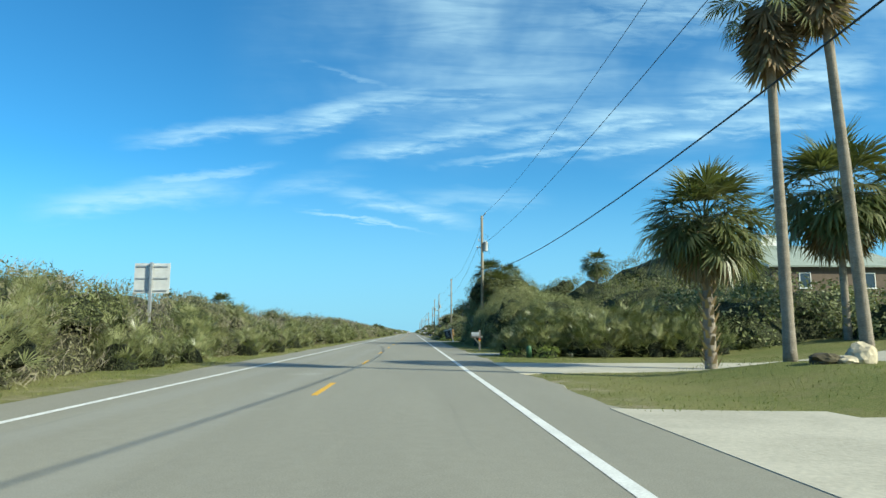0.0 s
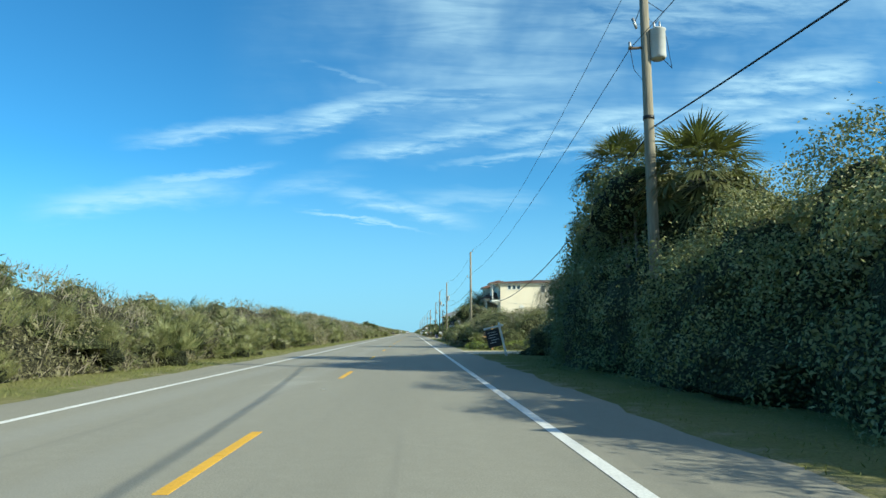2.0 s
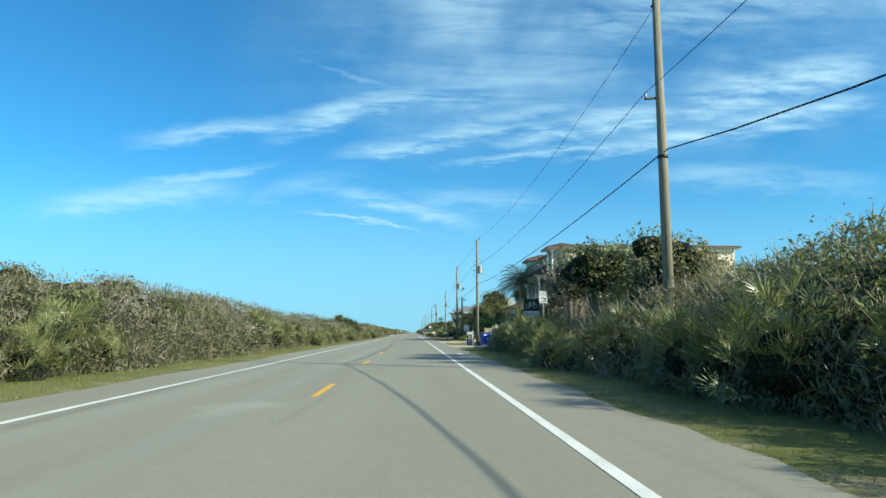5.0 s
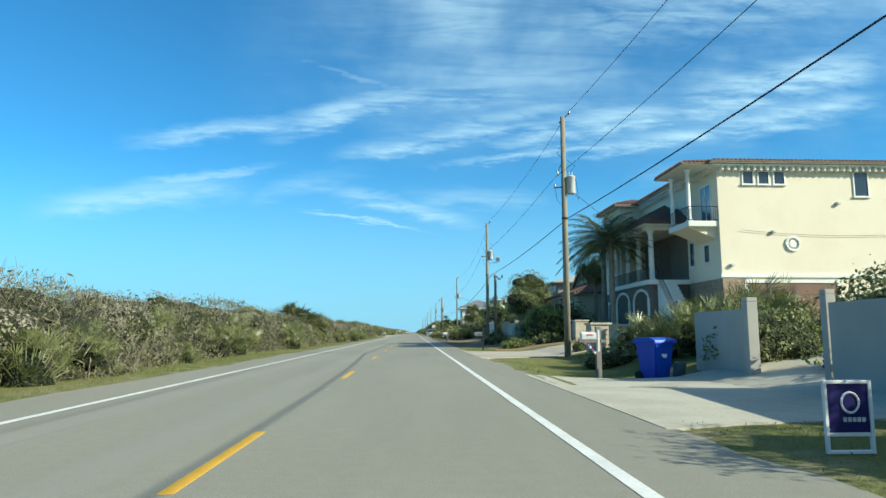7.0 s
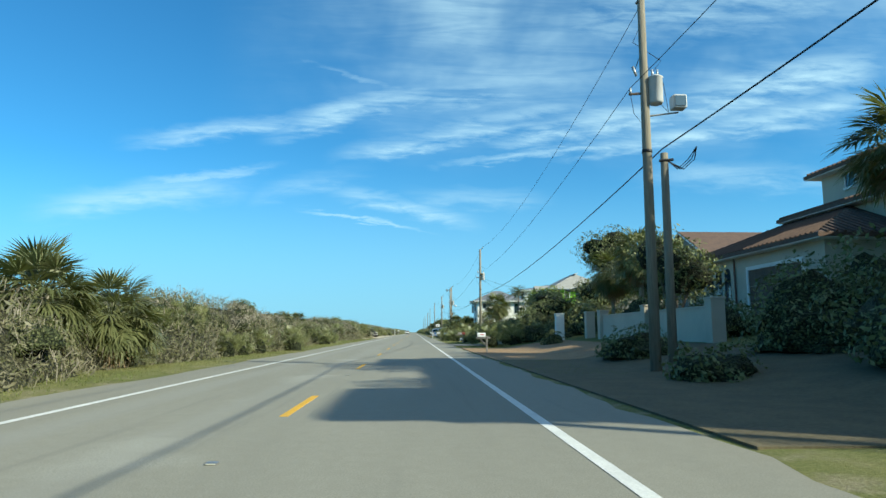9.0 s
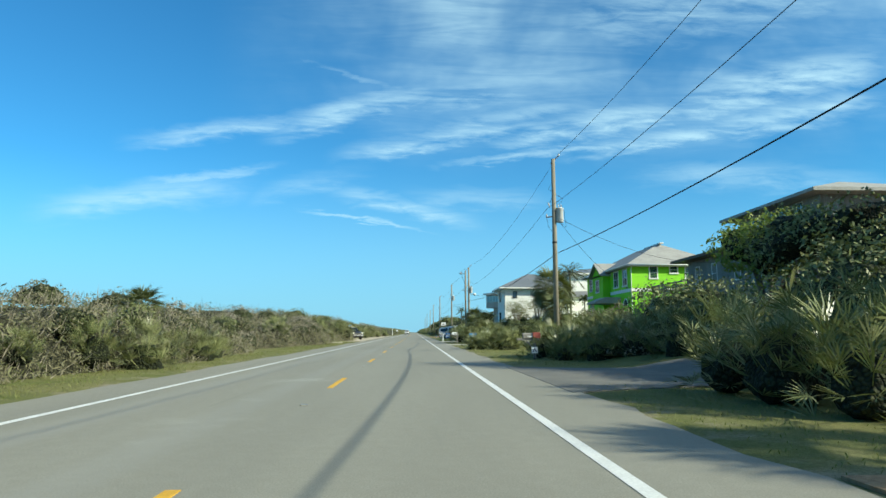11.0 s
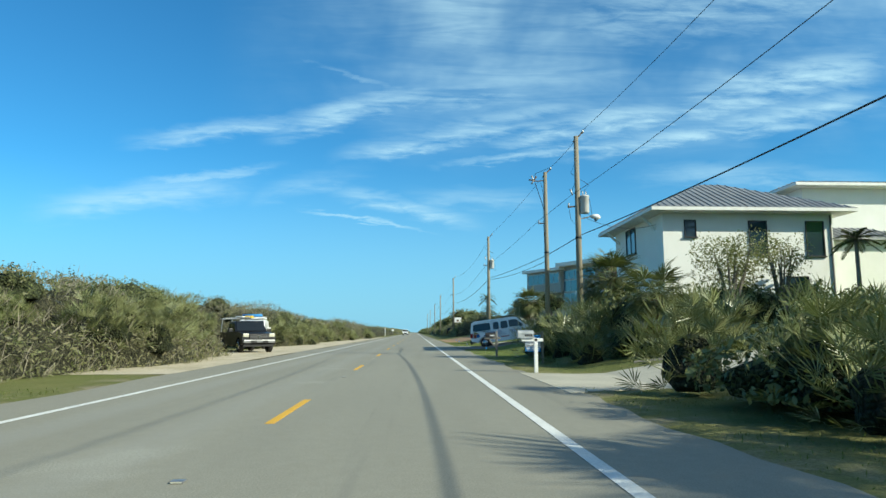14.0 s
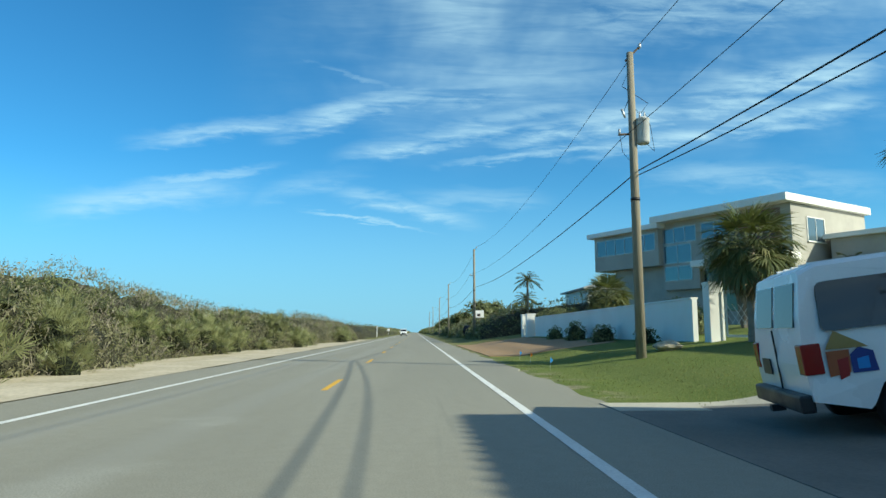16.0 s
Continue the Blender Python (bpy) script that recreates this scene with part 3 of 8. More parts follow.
def thicket(name, edge, deep, height, y0, y1, side, label, leaf_mat, per_m, seed, size=0.085, far_from=460, base=0.0):
    """A long belt of low scrub: an uneven dark body under a skin of separate leaves. edge(y), height(y, d)."""
    gen = np.random.default_rng(seed)
    owner = thing(name, (0, 0, 0), label, "scrub", kind="stuff")
    ds = [0, 0.12, 0.25, 0.4, 0.6, 0.8, 1.0, 1.25, 1.5, 1.8, 2.1, 2.5, 2.9, 3.4, 4, 5, 6, 7, 8.5, 10, 14, 20, 28]
    ds = [d for d in ds if d <= deep]
    ys = np.concatenate([np.arange(y0, min(y1, far_from), 0.4), np.arange(far_from, y1, 6.0)]) if y1 > far_from else np.arange(y0, y1, 0.4)
    yy, dd = np.meshgrid(ys, ds, indexing="ij")

    def place(y, d):
        e = edge(y)
        p = np.stack([e + side * d, y, np.zeros_like(y)], -1)
        full = height(y, d)
        swell = lumpy(np.stack([p[..., 0] * 0.6, y, y * 0], -1).reshape(-1, 3) + 40, 0.55, 0.13, seed + 7).reshape(y.shape)
        z = (full + swell * np.minimum(1, d / 3)) * (1 - np.exp(-d / 1.15)) * np.clip((y - y0) / 3.0, 0.02, 1) ** 0.6 * np.clip((y1 - y) / 3.0, 0.02, 1) ** 0.6
        flat_p = p.reshape(-1, 3)
        lump = lumpy(flat_p * np.array([1, 1, 0]) + np.array([0, 0, 3.3]), 0.42, 0.42, seed).reshape(y.shape)
        small = lumpy(flat_p, 0.34, 1.1, seed + 3).reshape(y.shape)
        knob = clump(np.stack([flat_p[:, 0] * 0.8, flat_p[:, 1] * 0.8, 0.5 * value_noise(flat_p * 0.6, seed) + 3], -1), seed).reshape(y.shape) - 0.55
        knob = knob + 0.45 * (clump(np.stack([flat_p[:, 0] * 2.1, flat_p[:, 1] * 2.1, flat_p[:, 0] * 0 + 1.5], -1), seed + 1).reshape(y.shape) - 0.55)
        z = np.maximum(z * (1 + 0.38 * lump) + (small + 0.62 * knob) * np.minimum(1, d), 0.0)
        p[..., 0] += side * ((lump * 1.2 + small) * 0.6 - 0.75 * knob * np.minimum(1, 0.3 + d))
        p[..., 2] = z + base
        return p
    body = place(yy, dd)
    sunk = body.copy()
    sunk[..., 0] += side * 0.35
    sunk[..., 2] = np.maximum(0, sunk[..., 2] * 0.86 - 0.22)
    me = bpy.data.meshes.new("body")
    nr, nc = yy.shape
    idx = np.arange(nr * nc).reshape(nr, nc)
    faces = np.stack([idx[:-1, :-1], idx[1:, :-1], idx[1:, 1:], idx[:-1, 1:]], -1).reshape(-1, 4)
    me.from_pydata(sunk.reshape(-1, 3).tolist(), [], faces.tolist())
    # the body's dark colour stands for shade below the leaf skin
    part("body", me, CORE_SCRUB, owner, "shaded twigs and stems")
    # leaves over the skin, thickest at the face towards the road
    near = int((min(y1, far_from) - y0) * per_m * 0.9)
    y = gen.uniform(y0, min(y1, far_from), near)
    pick = gen.random(near)
    d = np.where(pick < 0.45, gen.uniform(0, 1, near) ** 1.5 * 1.3, np.where(pick < 0.88, gen.uniform(0, 1, near) ** 1.2 * min(deep, 9.0), gen.uniform(0, 1, near) * deep))
    if y1 > far_from:
        extra = int((y1 - far_from) * per_m * 0.07)
        y = np.concatenate([y, gen.uniform(far_from, y1, extra)])
        d = np.concatenate([d, gen.uniform(0, 1, extra) ** 1.5 * deep])
    pts = place(y, d)
    face = np.cross(place(y + 0.12, d) - pts, place(y, d + 0.12) - pts) * -side
    face = unit(np.where(face[:, 2:] < 0, -face, face))
    steep = np.exp(-d / 0.5)
    pts[:, 2] *= np.where(gen.random(len(y)) < 0.75 * steep, gen.uniform(0, 1, len(y)), 1.0)
    pts += gen.normal(0, 0.08, pts.shape) - face * (0.5 * gen.random(len(y)) ** 1.5)[:, None]
    up = unit(face + np.stack([-side * 0.5 * steep, np.zeros_like(y), np.zeros_like(y)], -1))
    sz = size * (1 + d * 0.05 + np.maximum(0, y - far_from) * 0.012)
    part("foliage", quads("foliage", leaves(pts, up, sz * np.where(gen.random(len(y)) < 0.3, 1.5, 1.0), 0.6, 0.30, gen)), leaf_mat, owner)
    # bare sprays standing out of the growth
    m = int((min(y1, far_from) - y0) * per_m * 0.24)
    y, d = gen.uniform(y0 + 2, min(y1, far_from), m), gen.uniform(0, 1, m) ** 1.4 * min(deep, 9)
    root = place(y, d) - np.array([0, 0, 0.3])
    way_up = unit(np.stack([-side * gen.uniform(-0.3, 0.9, m), gen.normal(0, 0.5, m), gen.uniform(0.5, 1.3, m)], -1))
    part("twig_spray", quads("twig_spray", kites(root, way_up, unit(gen.normal(size=(m, 3))), gen.uniform(0.25, 0.75, m), gen.uniform(0.006, 0.014, m), np.full(m, 0.1))), LEAF_GREYTWIG, owner)
    return owner


def bush_parts(owner, radii, seed, leaf_mat, density=130, size=0.075, wild=0.9, rough=0.27, gaps=0.0, at_road=True):
    """Foliage of one bush on a lumpy half-round body."""
    gen = np.random.default_rng(seed)
    rx, ry, rz = radii
    area = 2 * math.pi * ((rx * ry) ** 1.6 / 2 + (rx * rz) ** 1.6 / 2 + (ry * rz) ** 1.6 / 2) ** 0.625
    n = int(area * density * 0.56)

    def skin(v):
        p = v * np.array([rx, ry, rz])
        return 1 + lumpy(p + 5.7, rough * min(1.0, 3.4 / max(rx, ry, rz)), 1.1 / max(0.8, min(rx, rz)) + 0.25, seed) + lumpy(p + 2.2, rough * 0.5, 1.7, seed + 5) * min(1.0, 2.2 / max(rx, rz))
    mean_r = (rx + ry + rz) / 3
    puff = min(0.62, max(0.2, 0.2 * mean_r)) * (1.0 if at_road else 1.5)
    count = max(24, int(0.75 * area / puff ** 2))
    c = unit(gen.normal(size=(count, 3)))
    c[:, 2] = np.abs(c[:, 2]) * 1.15 - 0.15
    c = unit(c)
    hid = ((c[:, 0] > 0.6) | (c[:, 1] > 0.6)) & (c[:, 2] < 0.5) & (gen.random(count) < 0.7)
    c = c[~hid]
    big = puff * gen.uniform(0.55, 1.4, len(c))
    mid = c * np.array([rx, ry, rz]) * (skin(c) * (1 - 0.55 * big / mean_r))[:, None]
    pick = gen.choice(len(c), n, p=big ** 2 / (big ** 2).sum())
    d = unit(0.75 * unit(c / np.array([rx, ry, rz])) [pick] + gen.normal(size=(n, 3)) * 0.75 + np.array([0, 0, 0.25]))
    reach = big[pick] * np.where(gen.random(n) < 0.06, gen.uniform(1.0, 1.5, n), gen.uniform(0.62, 1.06, n))
    pts = mid[pick] + d * reach[:, None]
    pts[:, 2] += 0.06 * rz
    if gaps:
        ok = value_noise(pts * 1.4, seed + 2) > gaps
        pts, d = pts[ok], d[ok]
    pts[:, 2] = np.maximum(pts[:, 2], 0.03)
    nrm = d
    bm = bmesh.new()
    bmesh.ops.create_icosphere(bm, subdivisions=4 if max(radii) > 2 else 3, radius=1)
    co = np.array([v.co[:] for v in bm.verts])
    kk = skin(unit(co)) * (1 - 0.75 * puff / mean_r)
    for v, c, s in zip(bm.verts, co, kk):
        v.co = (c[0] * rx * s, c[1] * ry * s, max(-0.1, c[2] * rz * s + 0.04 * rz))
    # dark core, coloured as the shade behind the foliage
    part("shaded_core", bm, CORE_HEDGE, owner)
    part("foliage", quads("foliage", leaves(pts, nrm, size * 0.95, 0.55 * wild, 0.5, gen)), leaf_mat, owner)
    return owner


def bush(at, radii, seed, leaf_mat, label, name="bush", density=130, size=0.075, group="", **more):
    z = rise(at[0], at[1])
    if at[0] > 17:          # farther from the road: fewer, larger leaves
        density, size = density * 0.34, size * 1.6
    owner = thing(name, (at[0], at[1], z - 0.05 if len(at) == 2 else at[2]), label, "bush", group)
    return bush_parts(owner, radii, seed, leaf_mat, density, size, at_road=at[0] < 17, **more)


def palmetto_meshes(seed, fans, spread, tall, radius=0.43):
    """Stiff folded fans on short stalks, all over a low dome."""
    gen = np.random.default_rng(seed)
    blades = []
    for i in range(fans):
        a = i * 2.39996 + gen.normal(0, 0.3)
        el = math.asin(min(0.98, 0.06 + 0.94 * (i + 0.5) / fans))
        out = np.array([math.cos(a), math.sin(a), 0])
        far = gen.uniform(0.62, 1.0)
        top = out * math.cos(el) * spread * 0.8 * far + np.array([0, 0, 0.12 + tall * 0.86 * math.sin(el) * far])
        axis = unit(out * (0.35 + 0.6 * math.cos(el)) + np.array([gen.normal(0, 0.4), gen.normal(0, 0.4), 0.75 + 0.2 * math.sin(el)]))
        up = unit(np.array([0, 0, 0.7]) - out * 0.7 + gen.normal(0, 0.45, 3))
        blades.append(fan(top, axis, up, radius * gen.uniform(0.75, 1.25), 12, gen, 0.5, 0.05, 3.0, 0.030))
        foot = top * np.array([0.35, 0.35, 0.0])
        s = np.cross(unit(top - foot + 1e-4), [0.3, 0.9, 0.1]) * 0.010
        blades.append(np.array([[foot - s, foot + s, top + s, top - s]]))
    for i in range(12):     # low fans spreading over the ground
        a = i * 0.5236 + gen.normal(0, 0.15)
        out = np.array([math.cos(a), math.sin(a), 0])
        top = out * spread * gen.uniform(0.6, 0.85) + np.array([0, 0, gen.uniform(-0.35, 0.1)])
        blades.append(fan(top, unit(out + np.array([0, 0, gen.uniform(-0.1, 0.5)])), unit(np.array([0, 0, 1.0]) + gen.normal(0, 0.4, 3)), radius * gen.uniform(0.8, 1.2), 12, gen, 0.4, 0.12, 3.0, 0.030))
    return quads("fan_foliage", np.concatenate(blades))


# A low dome whose near-black colour stands for shade among the fans.
def palmetto_core(seed, spread, tall):
    bm = bmesh.new()
    bmesh.ops.create_icosphere(bm, subdivisions=2, radius=1)
    co = np.array([v.co[:] for v in bm.verts])
    k = 0.85 + 0.5 * (value_noise(co * 1.7 + 7.3, seed) - 0.5)
    for v, c, s in zip(bm.verts, co, k):
        v.co = (c[0] * spread * 0.46 * s, c[1] * spread * 0.46 * s, c[2] * (tall * 0.56 if c[2] > 0 else 0.32) * s)
    me = bpy.data.meshes.new("shaded_core")
    bm.to_mesh(me)
    bm.free()
    return me


SHAPES = [(40 + i, 38 + 4 * i, 0.95 + 0.12 * i, 1.2 + 0.12 * i) for i in range(5)]
PALMETTO = [palmetto_meshes(*s) for s in SHAPES]
PALMETTO_CORE = [palmetto_core(s[0], s[2], s[3]) for s in SHAPES]


def palmetto(x, y, size, turn, i, group="", label="saw palmetto clump with spiky green fan leaves", z=None):
    owner = thing("saw_palmetto", (x, y, rise(x, y) if z is None else z), label, "palmetto", group, turn=turn)
    owner.scale = (size, size, size)
    part("fan_foliage", PALMETTO[i % 5], FAN_GREEN, owner)
    part("shaded_core", PALMETTO_CORE[i % 5], CORE_DARK, owner)
    return owner


def palm_crown(owner, top, seed, fans, radius, stalk, leaf_mat=FAN_DARK, dead=8, droopy=0.35, lift=1.0, blades=20):
    gen = np.random.default_rng(seed)
    live, dry, stems = [], [], bmesh.new()
    top = np.array(top, float)
    for i in range(fans + dead):
        a = i * 2.39996 + gen.normal(0, 0.2)
        el = math.asin(1 - 1.72 * (i + 0.5) / fans) * lift if i < fans else -1.15 + gen.normal(0, 0.12)
        out = np.array([math.cos(a), math.sin(a), 0])
        d = out * math.cos(el) + np.array([0, 0, math.sin(el)])
        ln = stalk * gen.uniform(0.8, 1.15) * (1 if i < fans else 0.8)
        tip = top + d * ln - np.array([0, 0, droopy * 0.35 * ln * math.cos(el)])
        axis = unit(d - np.array([0, 0, droopy * (0.25 + math.cos(el))]))
        up = unit(np.array([0, 0, 1.0]) * math.cos(el) - out * math.sin(el) + gen.normal(0, 0.15, 3))
        (live if i < fans else dry).append(fan(tip, axis, up, radius * gen.uniform(0.85, 1.1), blades, gen, 0.25, 0.32, 3.2, 0.034))
        if i < fans:
            tube([top + d * 0.1, top + d * ln * 0.5, tip], 0.018, 3, stems, False)
    part("crown", quads("crown", np.concatenate(live)), leaf_mat, owner)
    part("leaf_stem", stems, leaf_mat, owner)
    if dry:
        part("dry_skirt", quads("dry_skirt", np.concatenate(dry)), FAN_DEAD, owner, "hanging dry brown fans")


def trunk_of(owner, points, r0, r1, rough=0.02, seed=0, sides=12):
    gen = np.random.default_rng(seed)
    pts = [Vector(p) for p in points]
    dense, n = [], 26
    for i in range(n + 1):
        s = i / n * (len(pts) - 1)
        j = min(int(s), len(pts) - 2)
        dense.append(pts[j].lerp(pts[j + 1], s - j))
    radii = [(r0 + (r1 - r0) * (i / n) + 0.25 * r0 * math.exp(-i * 1.2)) * (1 + rough * gen.normal()) for i in range(n + 1)]
    return part("trunk", tube(dense, radii, sides), PALM_BARK, owner)


def boots(owner, base, top, r, seed):
    """Old leaf bases, criss-crossed round a cabbage palm's trunk."""
    gen = np.random.default_rng(seed)
    base, top = np.array(base, float), np.array(top, float)
    n = int(np.linalg.norm(top - base) * 22)
    out = []
    for i in range(n):
        a = i * 2.39996
        p = base + (top - base) * (i / n)
        o = np.array([math.cos(a), math.sin(a), 0])
        s = np.array([-math.sin(a), math.cos(a), 0])
        q = p + o * r
        t = q + o * 0.17 + np.array([0, 0, 0.26 * gen.uniform(0.8, 1.2)])
        out.append([q - s * 0.075, q + s * 0.075, t + s * 0.035, t - s * 0.035])
    part("bark_boot", quads("bark_boot", np.array(out)), FAN_DEAD, owner, "criss-crossed old leaf bases")


def cabbage_palm(x, y, tall, seed, label="cabbage palm with a round crown of fan leaves", crown=1.0, booted=False, z=None, lean=0.0, name="palm_tree", dead=8, fans=56):
    owner = thing(name, (x, y, rise(x, y) - 0.05 if z is None else z), label, "palm tree")
    tip = (lean, 0.3 * lean, tall)
    trunk_of(owner, [(0, 0, -0.1), (lean * 0.3, 0.1 * lean, tall * 0.5), tip], 0.19, 0.16, 0.04, seed)
    if booted:
        boots(owner, (0, 0, 0.15), tip, 0.2, seed)
    palm_crown(owner, tip, seed, fans, 0.95 * crown, 0.98 * crown, dead=dead, blades=26)
    return owner


def feather_palm(x, y, tall, seed, label, crown=2.4, fronds=26, r=0.2, z=None, name="palm_tree", leaf_mat=FAN_DARK, lean=0.0):
    gen = np.random.default_rng(seed)
    owner = thing(name, (x, y, rise(x, y) - 0.05 if z is None else z), label, "palm tree")
    top = np.array([lean, 0, tall])
    trunk_of(owner, [(0, 0, -0.1), (lean * 0.3, 0, tall / 2), tuple(top)], r, r * 0.8, 0.04, seed)
    out, stems = [], bmesh.new()
    for i in range(fronds):
        a = i * 2.39996
        el = 1.35 - 1.75 * (i / fronds)
        o = np.array([math.cos(a), math.sin(a), 0])
        s = np.linspace(0, 1, 13)
        ln = crown * gen.uniform(0.85, 1.1)
        spine = top + np.outer(s * ln * math.cos(el * 0.8), o)
        spine[:, 2] += s * ln * math.sin(el) - 0.45 * ln * s ** 2
        tube([tuple(p) for p in spine[::3]], 0.02, 3, stems, False)
        for sd in (-1, 1):
            k = np.linspace(1.0, 12, 26)
            j = np.minimum(k.astype(int), 11)
            root = spine[j] + (spine[j + 1] - spine[j]) * (k - j)[:, None]
            fwd = unit(spine[j + 1] - spine[j])
            sidev = sd * np.cross(fwd, [0, 0, 1.0])
            d = unit(0.7 * fwd + sidev + np.array([0, 0, 0.12]) + gen.normal(0, 0.08, (26, 3)))
            ln2 = 0.22 * crown * np.sin(np.pi * (0.12 + 0.8 * k / 12)) ** 0.7
            out.append(kites(root, d, np.repeat([[0, 0, 1.0]], 26, 0), ln2, 0.034 * np.ones(26), 0.35 * np.ones(26)))
    part("crown", quads("crown", np.concatenate(out)), leaf_mat, owner)
    part("frond_stem", stems, leaf_mat, owner)
    return owner


def tree_bush(x, y, radii, tall, seed, leaf_mat, label, density=55, size=0.09, name="tree", z=None, dense=True, vines=0):
    """A small coast tree: several limbs from a short trunk, and a crown of lumpy clumps."""
    gen = np.random.default_rng(seed)
    owner = thing(name, (x, y, (rise(x, y) if z is None else z) - 0.05), label, "tree")
    limbs, inner = bmesh.new(), bmesh.new()
    rx, ry, rz = radii
    pts, nrm = [], []
    for i in range(9):
        a = i * 2.39996
        tip = np.array([math.cos(a) * rx * 0.6 * (0.3 + 0.09 * i), math.sin(a) * ry * 0.6 * (0.3 + 0.09 * i), tall + rz * 0.5 * gen.uniform(-0.6, 0.9)])
        mid = tip * 0.5 + np.array([0, 0, 0.1 * tall])
        tube([(0, 0, 0), tuple(mid * 0.5), tuple(mid), tuple(tip)], [0.16, 0.11, 0.07, 0.025], 6, limbs, False)
        r = np.array([rx, ry, rz]) * gen.uniform(0.42, 0.62)
        n = int(4 * math.pi * (r.prod() ** (2 / 3)) * density * 0.66)
        d = unit(gen.normal(size=(n, 3)))
        k = 1 + lumpy(d * r + tip, 0.3, 1.1, seed + i) + 0.5 * (clump((d * r + tip) * 1.3, seed) - 0.55)
        p = tip + d * r * (k * gen.uniform(0.75, 1.05, n))[:, None]
        keep = value_noise(p * 1.7, seed) > 0.22
        pts.append(p[keep])
        nrm.append(d[keep])
        ball = bmesh.ops.create_icosphere(inner, subdivisions=2, radius=1)["verts"]
        co = unit(np.array([v.co[:] for v in ball]))
        for v, c, s in zip(ball, co, (0.5 if leaf_mat is LEAF_GREYTWIG else 0.64) * (1 + lumpy(co * r + tip, 0.3, 1.1, seed + i))):
            v.co = tip + c * r * s
    p, d = np.concatenate(pts), np.concatenate(nrm)
    ok = p[:, 2] > 0.1
    part("trunk", limbs, TWIG, owner)
    if dense:
        # dark balls: shade within the crown, put in as colour
        part("shaded_core", inner, CORE_DRY if leaf_mat is LEAF_GREYTWIG else CORE_DARK, owner)
    part("crown", quads("crown", leaves(p[ok], d[ok], size, 0.9, 0.5, gen)), leaf_mat, owner)
    if vines:
        a, el = gen.uniform(0, 2 * math.pi, vines), np.arcsin(gen.uniform(-0.45, 1.0, vines))
        out = np.stack([np.cos(a), np.sin(a), np.zeros(vines)], -1)
        top = out * (np.cos(el) * gen.uniform(0.8, 1.05, vines))[:, None] * np.array([rx, ry, 0]) + np.stack([np.zeros(vines), np.zeros(vines), tall + rz * np.sin(el)], -1)
        fall = unit(out * gen.uniform(0.1, 0.6, vines)[:, None] + gen.normal(0, 0.12, (vines, 3)) - np.array([0, 0, 1.0]))
        part("hanging_vine", quads("hanging_vine", kites(top, fall, out, gen.uniform(0.4, 1.5, vines), gen.uniform(0.008, 0.02, vines), np.full(vines, 0.06))), LEAF_GREYTWIG, owner, "dry hanging vine strands")
    return owner


# the scrub belt west of the road
def west_edge(y):
    return (-7.3 + 0.45 * np.sin(y * 0.19) + 0.35 * np.sin(y * 0.47 + 2) - 1.6 * np.exp(-((y - 380) / 34.0) ** 2) - 4.3 * np.exp(-((y - 353) / 9.0) ** 4)
            - 1.3 * np.exp(-((y - 288) / 14.0) ** 2))


def west_height(y, d):
    slow = 0.22 * np.sin(y * 0.055 + 0.8) + 0.16 * np.sin(y * 0.131)
    tall = 0.2 * np.exp(-((y - 25) / 18.0) ** 2) + 0.7 * np.exp(-((y - 368) / 26.0) ** 2) + 0.8 * np.exp(-((y - 324) / 13.0) ** 2) + 0.35 * np.exp(-((y - 165) / 25.0) ** 2)
    return 1.95 - 0.27 * np.exp(-((y - 292) / 24.0) ** 2) + slow + (0.15 + 0.12 * tall) * np.minimum(d, 8.0) + 0.03 * np.maximum(d - 8.0, 0)


thicket("scrub_thicket", west_edge, 28, west_height, -12, 1400, -1, "dense low grey-green coastal scrub along the road", LEAF_SCRUB, 430, 5, 0.062)
gen = np.random.default_rng(77)
LUSH = [(0, 0.95), (60, 0.95), (105, 0.8), (135, 0.25), (200, 0.16), (250, 0.5), (268, 0.45), (276, 0.05), (313, 0.08), (318, 0.9), (346, 0.95), (400, 0.8), (450, 0.6)]
spots, y = [], 1.0
while y < 445:
    y += gen.uniform(1.0, 1.7)
    if gen.random() < np.interp(y, *zip(*LUSH)) and value_noise(np.array([[0.0, y * 0.13, 0]]), 4)[0] > (0.18 if y < 110 else 0.30):
        spots.append(y)
for i, y in enumerate(spots[:270]):
    d = gen.uniform(-0.5, 0.6) if gen.random() < 0.6 else gen.uniform(0.6, 2.6)
    d += 0.8 if 312 < y < 350 else 0.0
    seat = float(west_height(np.array(y), np.array(max(d, 0.0)))) * (1 - math.exp(-max(d, 0.0) / 0.75))
    palmetto(float(west_edge(y)) - d, y, gen.uniform(0.6, 1.3), gen.uniform(0, 360), i, "palmettos along the scrub", z=max(0.0, 0.62 * seat + gen.uniform(-0.2, 0.1)))


